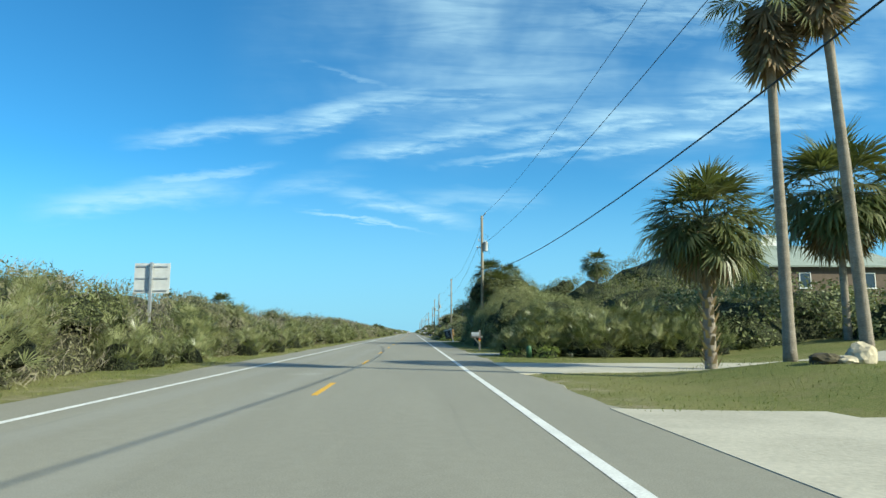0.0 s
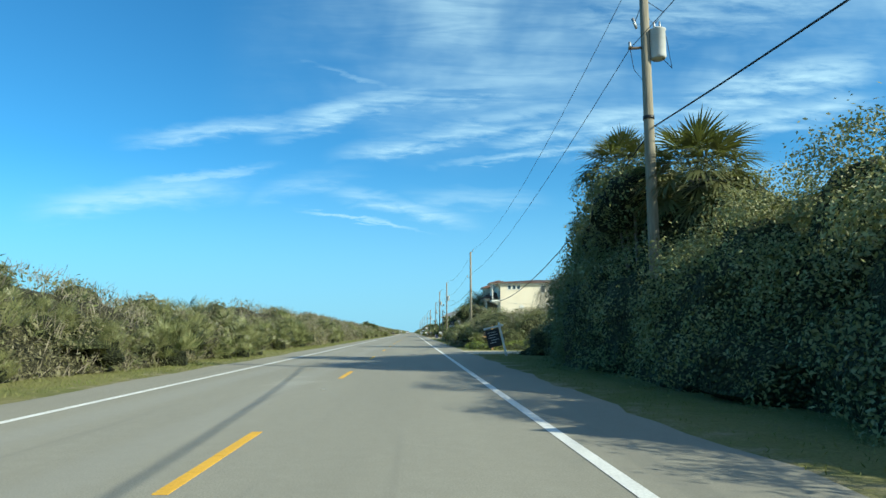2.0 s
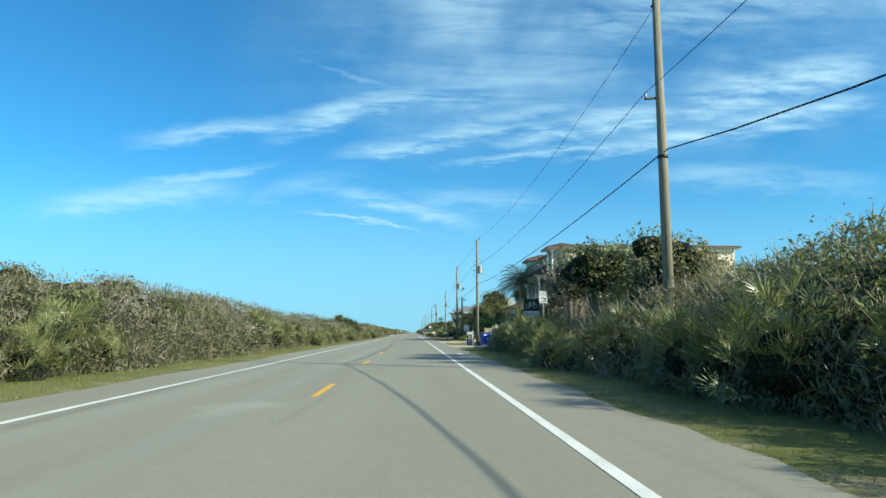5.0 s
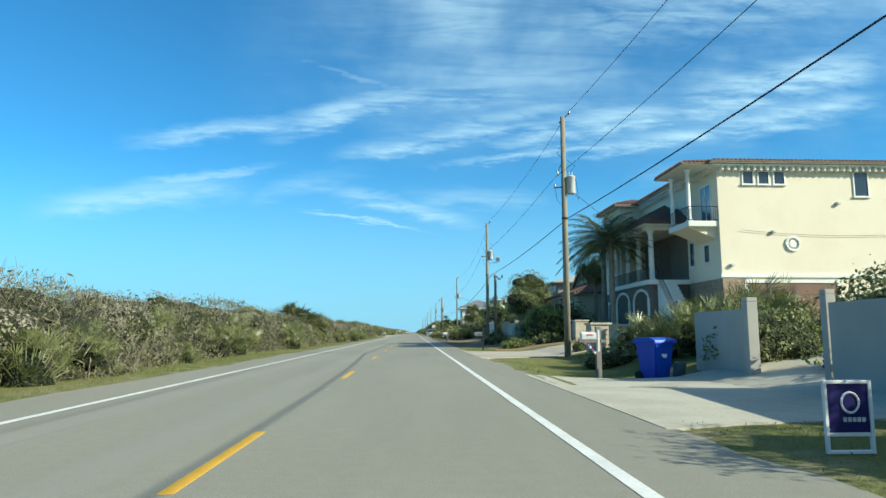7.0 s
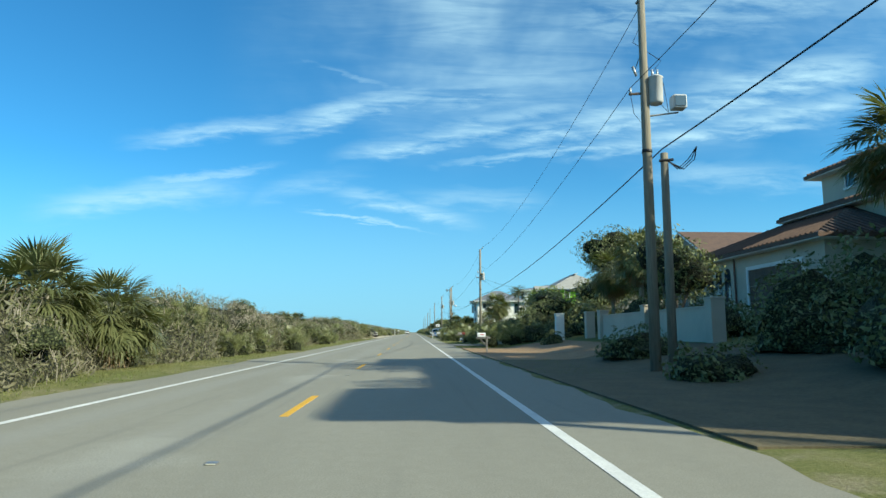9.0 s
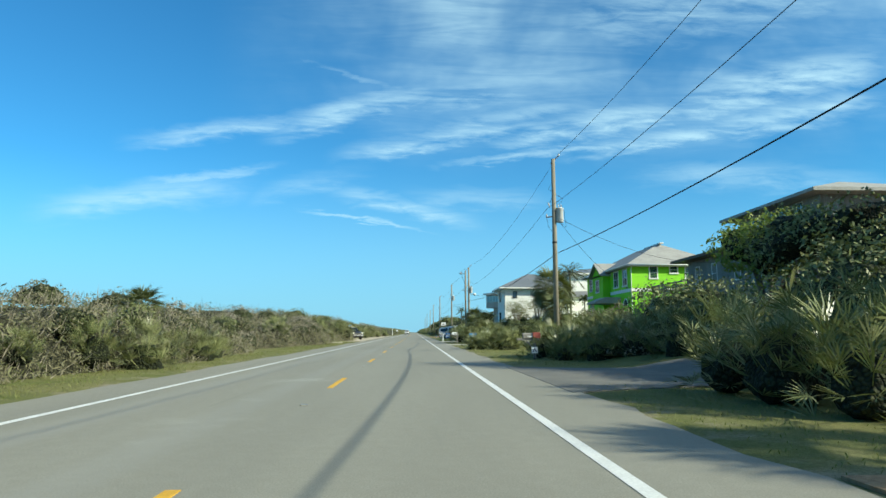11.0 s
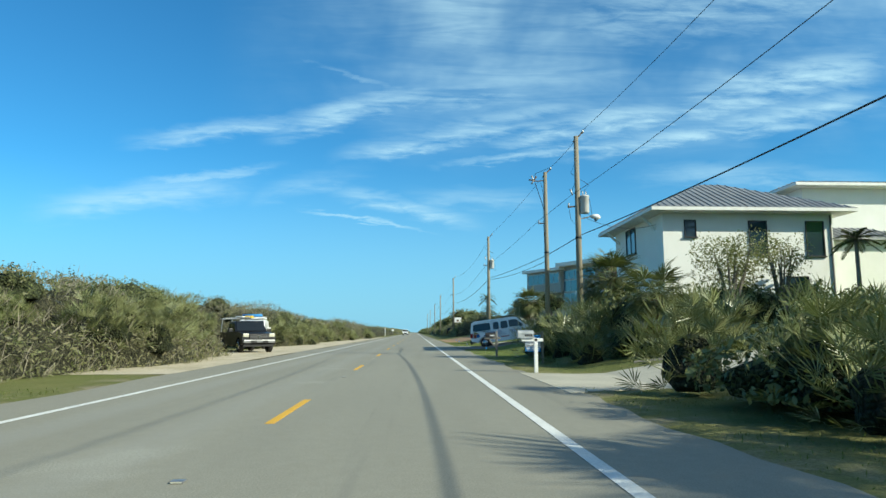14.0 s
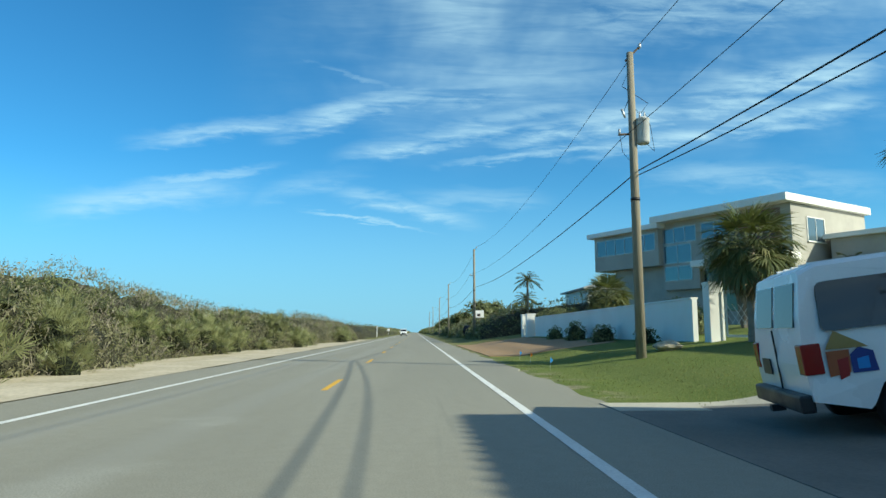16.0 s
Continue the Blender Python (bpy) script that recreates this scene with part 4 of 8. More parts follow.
# single shrubs standing out of the scrub, dry and twiggy along some stretches
gen = np.random.default_rng(91)
for i in range(128):
    y = 8 + 412 * (i + gen.uniform(0, 0.9)) / 128
    d = gen.uniform(0.5, 3.2) if i % 3 else gen.uniform(3.0, 7.5)
    d += 1.0 if 318 < y < 362 else 0.0
    x = float(west_edge(np.array(y))) - d
    r = gen.uniform(0.6, 1.1) if d < 3 else gen.uniform(0.8, 1.4)
    top = float(west_height(np.array(y), np.array(d))) * (1 - math.exp(-d / 1.15))
    dry = 135 < y < 255 or 272 < y < 314
    mat, words = ((LEAF_GREYTWIG, "dry grey-brown twiggy shrub in the scrub") if dry and gen.random() < 0.62 else (LEAF_SCRUB, "rounded olive shrub in the scrub") if gen.random() < 0.6 else (LEAF_HEDGE, "rounded dark green bush standing above the scrub"))
    bush((x, y, max(0.0, top - 0.30 * r)), (r * 1.1, r * gen.uniform(1.1, 1.6), r * gen.uniform(0.75, 1.05)), 700 + i, mat, words, "bush", 150, 0.058, "bushes in the scrub")


# ---- poles and wires ----
POLES = [(8.9, -2.0, 12.4), (8.5, 61.5, 12.4), (9.5, 128.8, 11.75), (9.3, 184.8, 12.0), (9.1, 217.0, 12.0), (10.3, 280.0, 11.8), (10.0, 339.2, 11.05), (10.2, 348.0, 11.4), (9.3, 372.6, 10.85), (9.2, 432, 11.6),
         (9.0, 492, 11.6), (9.2, 552, 11.6), (9.0, 620, 11.6), (9.0, 690, 11.6)]
WITH_CAN = {1: 3.0, 3: 3.5, 4: 3.2, 5: 3.5, 6: 3.5, 8: 2.8}


def utility_pole(x, y, tall, can, lamp=""):
    z = rise(x, y)
    words = "weathered wooden utility pole carrying wires" + (" and a grey transformer" if can else "")
    owner = thing("utility_pole", (x, y, z - 0.1), words, "utility pole", "utility poles")
    top = tall - z + 0.1
    part("pole", tube([(0, 0, 0), (0, 0, top * 0.5), (0, 0, top)], [0.17, 0.145, 0.115], 14), POLE_WOOD, owner)
    part("top_bracket", tube([(-0.16, 0, top - 0.30), (0.34, 0, top + 0.22)], 0.04, 6), WOOD_DARK, owner)
    part("insulator", tube([(0.32, 0, top + 0.16), (0.36, 0, top + 0.26), (0.38, 0, top + 0.36)], [0.05, 0.07, 0.03], 8), STEEL, owner)
    low = (can or 3.2) + 0.15
    part("lower_arm", tube([(-0.50, 0, top - low), (0.1, 0, top - low + 0.05)], 0.04, 6), WOOD_DARK, owner)
    part("insulator", tube([(-0.46, 0, top - low), (-0.46, 0, top - low + 0.2)], [0.05, 0.035], 8), STEEL, owner)
    part("bolt_band", tube([(0, 0, top - 5.25), (0, 0, top - 5.15)], 0.16, 12), BLACK, owner)
    if can:
        c = top - can
        drum = tube([(0.33, -0.06, c - 0.48), (0.33, -0.06, c - 0.42), (0.33, -0.06, c + 0.36), (0.33, -0.06, c + 0.38), (0.33, -0.06, c + 0.46)], [0.19, 0.225, 0.225, 0.25, 0.12], 18)
        body = part("transformer", drum, GREY_PAINT, owner, "grey pole transformer")
        for dx in (-0.08, 0.08):
            part("bushing", tube([(0.33 + dx, -0.06, c + 0.42), (0.33 + dx, -0.06, c + 0.66)], [0.04, 0.022], 8), STEEL, body)
        part("mount", box(0.08, 0.2, -0.06, 0.06, c - 0.3, c + 0.3), STEEL, owner)
        for k in range(3):
            way_pts = [(0.3 - 0.1 * k, -0.05, c + 0.62), (0.6 - 0.45 * k, 0.05, c + 1.0 - 0.2 * k), (-0.3 + 0.2 * k, 0.05, c + 1.6), (0.02, 0.08, c + 2.3 - 0.35 * k)]
            part("jumper_wire", tube(way_pts, 0.012, 4), WIRE, owner)
        loop = [(0.33, -0.15, c - 0.4), (0.70, -0.1, c - 0.75), (0.62, 0, c + 0.2), (0.45, 0, c + 0.62)]
        part("jumper_wire", tube(loop, 0.011, 4), WIRE, owner)
        part("jumper_wire", tube([(-0.46, 0, c - 0.1), (-0.35, 0.05, c - 0.75), (-0.05, 0.1, c - 1.1), (0.1, 0.1, c - 0.6)], 0.011, 4), WIRE, owner)
        cut = part("fuse_cutout", tube([(-0.36, -0.02, c + 0.75), (-0.25, -0.02, c + 0.45)], [0.05, 0.035], 8), STEEL, owner)
    if lamp == "flood":
        a = part("lamp_arm", tube([(0.12, 0, top - can - 0.85), (1.05, 0, top - can - 0.72)], 0.028, 6), STEEL, owner)
        b = part("floodlight", box(0.85, 1.28, -0.2, 0.2, top - can - 0.62, top - can - 0.18, 0.05), GREY_PAINT, owner, "square grey floodlight")
        part("lens", box(0.90, 1.23, -0.225, -0.205, top - can - 0.56, top - can - 0.24), WINDOW_BLUE, b)
    if lamp == "street":
        part("lamp_arm", tube([(0.12, 0, top - can - 0.75), (0.7, 0, top - can - 0.6)], 0.03, 6), STEEL, owner)
        b = part("lamp_head", tube([(0.62, 0, top - can - 0.6), (0.80, 0, top - can - 0.62), (1.0, 0, top - can - 0.65), (1.12, 0, top - can - 0.68)], [0.05, 0.13, 0.15, 0.05], 12), WHITE, owner, "white cobra-head street lamp")
        part("lens", tube([(0.9, 0, top - can - 0.72), (0.9, 0, top - can - 0.86)], [0.12, 0.05], 10), WINDOW_BLUE, b)
    return owner


for i, (x, y, tall) in enumerate(POLES):
    pole = utility_pole(x, y, tall, WITH_CAN.get(i, 0), {4: "flood", 6: "street"}.get(i, ""))
    if i == 7:      # dead-end gear on a side arm
        h = tall - rise(x, y) + 0.1
        part("side_arm", tube([(0.05, 0, h - 0.55), (-0.8, 0, h - 0.6)], 0.035, 6), WOOD_DARK, pole)
        part("brace_rod", tube([(-0.66, 0, h - 0.7), (-0.08, -0.1, h - 2.6)], 0.022, 6), WIRE, pole)
        for k in range(4):
            a = 0.9 + 1.1 * k
            end = (-0.75 + 0.3 * math.cos(a), 0.05, h - 0.5 + 0.3 * math.sin(a))
            part("fuse_cutout", tube([(-0.72, 0, h - 0.55), end], [0.035, 0.06], 8), STEEL if k % 2 else WOOD_DARK, pole)
        part("jumper_wire", tube([(-0.75, 0, h - 0.3), (-0.55, 0.05, h - 0.05), (-0.2, 0.02, h + 0.1), (0.3, 0, h + 0.3)], 0.012, 4), WIRE, pole)
        part("jumper_wire", tube([(-0.3, 0, h - 0.6), (-0.16, -0.12, h - 1.5), (-0.2, -0.12, h - 3.0), (-0.15, -0.1, h - 4.6)], 0.012, 4), WIRE, pole)
stub = thing("telephone_pole", (10.0, 217.9, rise(10.0, 217.9) - 0.1), "shorter weathered pole standing beside the utility pole", "utility pole", "utility poles")
part("pole", tube([(0, 0, 0), (0, 0, 3.5), (0, 0, 6.9)], [0.15, 0.135, 0.12], 14), POLE_WOOD, stub)
part("cable_clamp", tube([(-0.2, -0.1, 6.62), (0.25, -0.1, 6.66)], 0.05, 6), BLACK, stub)
for k in range(3):
    part("slack_cable", tube([(0.1, -0.1, 6.6), (0.3 + 0.1 * k, -0.3, 6.3), (0.45 + 0.1 * k, -0.8, 6.5), (0.5, -1.3, 6.75)], 0.018, 4), WIRE, stub)


def cable(name, a, b, sag, r, label):
    pts = []
    for i in range(17):
        s = i / 16
        p = Vector(a).lerp(Vector(b), s)
        p.z -= sag * 4 * s * (1 - s)
        pts.append(p)
    return tagged(part(name, tube(pts, r, 5), WIRE), label, "cable", "overhead wires")


spans = [(8.9, -62.0, 12.4)] + POLES
PHONE = [6.9, 6.9, 6.95, 6.8, 6.8, 6.9, 5.95, 6.0, 6.1, 6.65, 6.8] + [6.5] * 7
for i, ((xa, ya, ta), (xb, yb, tb)) in enumerate(zip(spans, spans[1:])):
    k = (abs(yb - ya) / 60) ** 2
    if not (i and i - 1 == 6):
        cable("power_line", (xa + 0.37, ya, ta + 0.33), (xb + 0.37, yb, tb + 0.33), 1.25 * k, 0.011, "thin overhead power line between poles")
    cable("power_line", (xa - 0.46, ya, ta - 3.15), (xb - 0.46, yb, tb - 3.15), 0.95 * k, 0.011, "thin overhead power line between poles")
    cable("telephone_cable", (xa + (0.5 if ya == 217 else 0.14), ya, PHONE[i]), (xb + (0.5 if yb == 217 else 0.14), yb, PHONE[i + 1]), {1: 1.25, 2: 3.1, 3: 0.5}.get(i, 0.7 * k), 0.022, "thick black overhead telephone cable")
cable("power_line", (10.37, 339.2, 11.38), (10.57, 348, 11.73), 0.1, 0.011, "thin overhead power line between poles")
cable("telephone_cable", (10.34, 348, 5.75), (9.44, 372.6, 6.5), 0.25, 0.018, "thin black overhead telephone cable")
for a, b, sag in (((9.6, 184.8, 8.3), (22.6, 203, 8.2), 0.9), ((10.5, 279.5, 8.0), (27.5, 296, 7.2), 0.8), ((10.5, 279.5, 7.8), (29, 318, 7.0), 1.4), ((10.3, 339.2, 6.9), (17.0, 346, 7.9), 0.5), ((24, 195.9, 8.1), (44, 195.9, 8.9), 0.7)):
    cable("service_drop", a, b, sag, 0.012, "thin service cable from pole to house")


# ---- houses ----
class House:
    """Builds a house in its own metres: parts are given in world metres when turn is 0."""

    def __init__(self, name, at, label, turn=0.0):
        self.at = Vector(at)
        self.top = thing(name, at, label, "house", turn=turn)
        self.local = Matrix.Identity(4) if turn else Matrix.Translation(-self.at)

    def add(self, name, bm, mat, parent=None, label=""):
        return part(name, shifted(bm, self.local), mat, parent or self.top, label)

    def frame_of(self, face, at):
        """Axes of a wall: along it, out of it, up."""
        out = {"S": (0, -1, 0), "W": (-1, 0, 0), "N": (0, 1, 0), "E": (1, 0, 0)}[face]
        along = {"S": (1, 0, 0), "W": (0, 1, 0), "N": (1, 0, 0), "E": (0, 1, 0)}[face]
        m = Matrix((along, out, (0, 0, 1))).transposed().to_4x4()
        m.translation = (0, at, 0) if face in "SN" else (at, 0, 0)
        return m

    def window(self, face, at, u, z, w, h, bars=(1, 1), trim=None, pane=None, depth=0.07, edge=0.09):
        m = self.frame_of(face, at)
        f = bmesh.new()
        for a in ((u - w / 2 - edge, u - w / 2, -0.02, depth, z - h / 2 - edge, z + h / 2 + edge), (u + w / 2, u + w / 2 + edge, -0.02, depth, z - h / 2 - edge, z + h / 2 + edge),
                  (u - w / 2, u + w / 2, -0.02, depth, z + h / 2, z + h / 2 + edge), (u - w / 2 - edge - 0.05, u + w / 2 + edge + 0.05, -0.02, depth + 0.06, z - h / 2 - edge - 0.03, z - h / 2)):
            box(*a, bm=f)
        for i in range(1, bars[0]):
            x = u - w / 2 + w * i / bars[0]
            box(x - 0.025, x + 0.025, 0.0, depth - 0.015, z - h / 2, z + h / 2, bm=f)
        for i in range(1, bars[1]):
            zz = z - h / 2 + h * i / bars[1]
            box(u - w / 2, u + w / 2, 0.0, depth - 0.02, zz - 0.025, zz + 0.025, bm=f)
        win = self.add("window", shifted(f, m), trim or TRIM)
        self.add("pane", shifted(box(u - w / 2 + 0.002, u + w / 2 - 0.002, 0.004, 0.02, z - h / 2 + 0.002, z + h / 2 - 0.002), m), pane or WINDOW, win)
        return win

    def garage(self, face, at, u, z0, w, h, mat=None, rows=4, trim=None):
        m = self.frame_of(face, at)
        f = bmesh.new()
        for a in ((u - w / 2 - 0.2, u - w / 2, -0.02, 0.1, z0, z0 + h + 0.2), (u + w / 2, u + w / 2 + 0.2, -0.02, 0.1, z0, z0 + h + 0.2), (u - w / 2, u + w / 2, -0.02, 0.1, z0 + h, z0 + h + 0.2)):
            box(*a, bm=f)
        g = self.add("garage_door", shifted(f, m), trim or TRIM)
        for i in range(rows):
            self.add("panel", shifted(box(u - w / 2 + 0.002, u + w / 2 - 0.002, 0.004, 0.04, z0 + h * i / rows + 0.012, z0 + h * (i + 1) / rows - 0.012, 0.01), m), mat or GARAGE, g)

    def hip(self, x0, x1, y0, y1, z, over, up, mat, fascia=0.22, ribs=0.0, rib_mat=None, rib_r=0.06, soffit=None):
        """A hipped roof with eaves, and ribs (tiles or seams) up each slope."""
        x0, x1, y0, y1 = x0 - over, x1 + over, y0 - over, y1 + over
        w, d = x1 - x0, y1 - y0
        k = min(w, d) / 2
        ridge = [(x0 + k, y0 + k), (x1 - k, y1 - k)] if w >= d else [(x0 + k, y0 + k), (x0 + k, y1 - k)]
        if w >= d:
            ridge = [(x0 + k, (y0 + y1) / 2), (x1 - k, (y0 + y1) / 2)]
        bm = bmesh.new()
        lo = [bm.verts.new((*p, z - fascia)) for p in ((x0, y0), (x1, y0), (x1, y1), (x0, y1))]
        hi = [bm.verts.new((*p, z)) for p in ((x0, y0), (x1, y0), (x1, y1), (x0, y1))]
        r = [bm.verts.new((*p, z + up)) for p in ridge]
        bm.faces.new(lo[::-1])
        for i in range(4):
            bm.faces.new((lo[i], lo[(i + 1) % 4], hi[(i + 1) % 4], hi[i]))
        if abs(w - d) < 0.01:
            bmesh.ops.pointmerge(bm, verts=r, merge_co=r[0].co)
            apex = [v for v in bm.verts if abs(v.co.z - z - up) < 1e-4][0]
            for i in range(4):
                bm.faces.new((hi[i], hi[(i + 1) % 4], apex))
        elif w > d:
            bm.faces.new((hi[0], hi[1], r[1], r[0])); bm.faces.new((hi[2], hi[3], r[0], r[1]))
            bm.faces.new((hi[1], hi[2], r[1])); bm.faces.new((hi[3], hi[0], r[0]))
        else:
            bm.faces.new((hi[0], hi[1], r[0])); bm.faces.new((hi[2], hi[3], r[1]))
            bm.faces.new((hi[1], hi[2], r[1], r[0])); bm.faces.new((hi[3], hi[0], r[0], r[1]))
        roof = self.add("roof", bm, mat)
        if soffit:
            self.add("soffit", box(x0 + 0.05, x1 - 0.05, y0 + 0.05, y1 - 0.05, z - fascia - 0.05, z - fascia - 0.003), soffit, roof)
        if ribs:
            rm = rib_mat or mat
            n = int(w / ribs)
            for i in range(n + 1):
                x = x0 + 0.05 + (w - 0.1) * i / n
                run = min(x - x0, x1 - x, d / 2, k)
                if run > 0.15:
                    self.add("roof_rib", tube([(x, y0 - 0.03, z + 0.02), (x, y0 + run, z + 0.02 + up * run / k)], rib_r, 5), rm, roof)
            n = int(d / ribs)
            for i in range(n + 1):
                y = y0 + 0.05 + (d - 0.1) * i / n
                run = min(y - y0, y1 - y, w / 2, k)
                if run > 0.15:
                    self.add("roof_rib", tube([(x0 - 0.03, y, z + 0.02), (x0 + run, y, z + 0.02 + up * run / k)], rib_r, 5), rm, roof)
        return roof

    def gable(self, x0, x1, y0, y1, z, over, up, mat, axis="x", thick=0.18, rake=None):
        bm = bmesh.new()
        if axis == "x":
            c = (y0 + y1) / 2
            prof = [(y0 - over, z - up * over / (c - y0)), (c, z + up), (y1 + over, z - up * over / (c - y0)), (y1 + over, z - up * over / (c - y0) + thick), (c, z + up + thick), (y0 - over, z - up * over / (c - y0) + thick)]
            extruded(prof, "x", x0 - over, x1 + over, bm)
            tri = extruded([(y0, z), (y1, z), (c, z + up)], "x", x0, x1)
        else:
            c = (x0 + x1) / 2
            prof = [(x0 - over, z - up * over / (c - x0)), (c, z + up), (x1 + over, z - up * over / (c - x0)), (x1 + over, z - up * over / (c - x0) + thick), (c, z + up + thick), (x0 - over, z - up * over / (c - x0) + thick)]
            extruded(prof, "y", y0 - over, y1 + over, bm)
            tri = extruded([(x0, z), (x1, z), (c, z + up)], "y", y0, y1)
        roof = self.add("roof", bm, mat)
        return roof, tri


def railing(h, name, a, b, z0, z1, mat=BLACK, step=0.14, parent=None):
    """A balcony rail of thin uprights between two rails."""
    a, b = Vector(a), Vector(b)
    n = max(2, int((b - a).length / step))
    top = h.add(name, tube([(a.x, a.y, z1), (b.x, b.y, z1)], 0.022, 5), mat, parent)
    h.add("bottom_rail", tube([(a.x, a.y, z0 + 0.08), (b.x, b.y, z0 + 0.08)], 0.022, 5), mat, parent or top)
    for i in range(n + 1):
        p = a.lerp(b, i / n)
        h.add("baluster", tube([(p.x, p.y, z0), (p.x, p.y, z1 - 0.01)], 0.011, 4), mat, parent or top)
    return top


def column(h, x, y, z0, z1, r=0.17, mat=None):
    t = z1 - z0
    pts = [(x, y, z0), (x, y, z0 + 0.12), (x, y, z0 + 0.16), (x, y, z0 + t * 0.5), (x, y, z1 - 0.22), (x, y, z1 - 0.16), (x, y, z1)]
    return h.add("column", tube(pts, [r * 1.5, r * 1.5, r * 1.1, r, r * 0.92, r * 1.35, r * 1.5], 14), mat or STUCCO_WHITE)


def cream_house():
    h = House("cream_house", (32, 205, 1.3), "three-storey cream stucco house with a clay tile roof and stone base")
    x0, x1, y0, y1, zt = 22.6, 46, 196, 216, 12.5
    h.add("wall", box(x0, x1, y0, y1, 0.8, zt), STUCCO)
    # stone facing of the lowest storey by the garage door, in courses
    gen = np.random.default_rng(3)
    z = 1.4
    while z < 4.8:
        u, hgt = x0 - 0.02, gen.uniform(0.2, 0.34)
        while u < 24.2:
            wd = gen.uniform(0.25, 0.6)
            if min(u + wd, 24.25) - u > 0.06:
                h.add("stone", box(u + 0.01, min(u + wd, 24.25) - 0.01, y0 - 0.06 - gen.uniform(0, 0.04), y0 - 0.004, z + 0.01, z + hgt - 0.01), STONE)
            u += wd
        v = y0
        while v < y0 + 5:
            wd = gen.uniform(0.25, 0.6)
            h.add("stone", box(x0 - 0.06 - gen.uniform(0, 0.04), x0 - 0.004, v + 0.01, v + wd - 0.01, z + 0.01, z + hgt - 0.01), STONE)
            v += wd
        z += hgt
    h.add("belt_course", box(x0 - 0.12, x1, y0 - 0.12, y0 - 0.003, 4.85, 5.1, 0.03), STUCCO_WHITE)
    h.garage("S", y0, 27.4, 1.35, 6.2, 3.15)
    for u in (24.75, 25.85, 26.95):
        h.window("S", y0, u, 11.75, 0.68, 0.85)
    for u in (32.75, 35.3, 38.6):
        h.window("S", y0, u, 11.35, 0.95, 1.65)
    ring = tube([(27.6 + 0.46 * math.cos(a * math.pi / 14), y0 - 0.03, 7.15 + 0.46 * math.sin(a * math.pi / 14)) for a in range(29)], 0.09, 6)
    med = h.add("medallion", ring, STUCCO_WHITE, label="round plaster wall medallion")
    h.add("rosette", shifted(tube([(0, 0, 0), (0, -0.07, 0)], [0.32, 0.2], 16), Matrix.Translation((27.6, y0, 7.15))), STUCCO_WHITE, med)
    for u, z in ((26.3, 8.0), (35.6, 7.4), (23.3, 5.7), (31.0, 10.0)):
        lamp = h.add("wall_light", box(u - 0.12, u + 0.12, y0 - 0.22, y0, z - 0.09, z + 0.09, 0.03), GREY_PAINT)
    # open corner at the east end, its shade put on as a flat brown sheet
    h.add("corner_shade", box(41.2, 43.6, y0 - 0.02, y0 - 0.004, 10.4, 12.2), GARAGE)
    h.add("eave_board", box(x0 - 0.5, x1 + 0.5, y0 - 0.5, y1 + 0.5, zt, zt + 0.1), STUCCO_WHITE)
    first = None
    for u, v, turn in [(x0 + 0.25 + 0.45 * i, y0, 0) for i in range(52)] + [(x0, y0 + 0.6 + 0.62 * i, -90) for i in range(30)]:
        if first is None:
            first = part("bracket", box(-0.09, 0.09, -0.40, 0, -0.30, 0, 0.03), STUCCO_WHITE, h.top)
            ob = first
        else:
            ob = new("bracket", first.data)
            ob.parent = h.top
        ob.matrix_basis = pose(u - h.at.x, v - h.at.y, zt - h.at.z, 0, 0, turn)
    h.hip(x0, x1, y0, y1, zt + 0.33, 0.75, 1.4, CLAY, 0.13, 0.30, None, 0.075, STUCCO_WHITE)
    # corner balcony on the west side
    bx = 20.5
    h.add("balcony_floor", box(bx, x0, y0 + 0.1, y0 + 3.6, 8.35, 8.75, 0.06), STUCCO_WHITE)
    h.add("balcony_corbel", extruded([(x0, 7.5), (x0, 8.35), (bx + 0.1, 8.35)], "y", y0 + 0.4, y0 + 3.2), STUCCO)
    railing(h, "balcony_rail", (bx + 0.08, y0 + 0.15, 0), (bx + 0.08, y0 + 3.5, 0), 8.75, 9.75)
    railing(h, "balcony_rail", (bx + 0.08, y0 + 0.18, 0), (x0, y0 + 0.18, 0), 8.75, 9.75)
    column(h, bx + 0.25, y0 + 0.5, 8.75, 12.4, 0.14)
    column(h, bx + 0.25, y0 + 3.3, 8.75, 12.4, 0.14)
    h.hip(bx, x0 + 2, y0 + 0.1, y0 + 4.2, 12.72, 0.5, 0.8, CLAY, 0.13, 0.30, None, 0.075, STUCCO_WHITE)
    h.window("W", x0, y0 + 1.8, 10.2, 1.5, 2.6, (2, 1), pane=WINDOW_BLUE)
    for v, z, hh in ((y0 + 2.0, 6.7, 1.2), (y0 + 4.4, 6.9, 1.7), (y0 + 8.5, 10.4, 1.6)):
        h.window("W", x0, v, z, 0.75, hh)
    # entrance porch on garage arches
    px = 19.6
    h.add("porch_base", box(px, x0, 201.2, 210.2, 1.0, 4.75), STUCCO_TAUPE_SHADE)
    # shade of the porch recess, laid over the wall as a dark sheet
    h.add("porch_back_shade", box(x0 - 0.035, x0 - 0.004, 201.2, 210.2, 5.1, 8.9), STUCCO_TAUPE_SHADE)
    h.add("porch_floor", box(px - 0.25, x0, 200.9, 210.5, 4.75, 5.1, 0.05), STUCCO_WHITE)
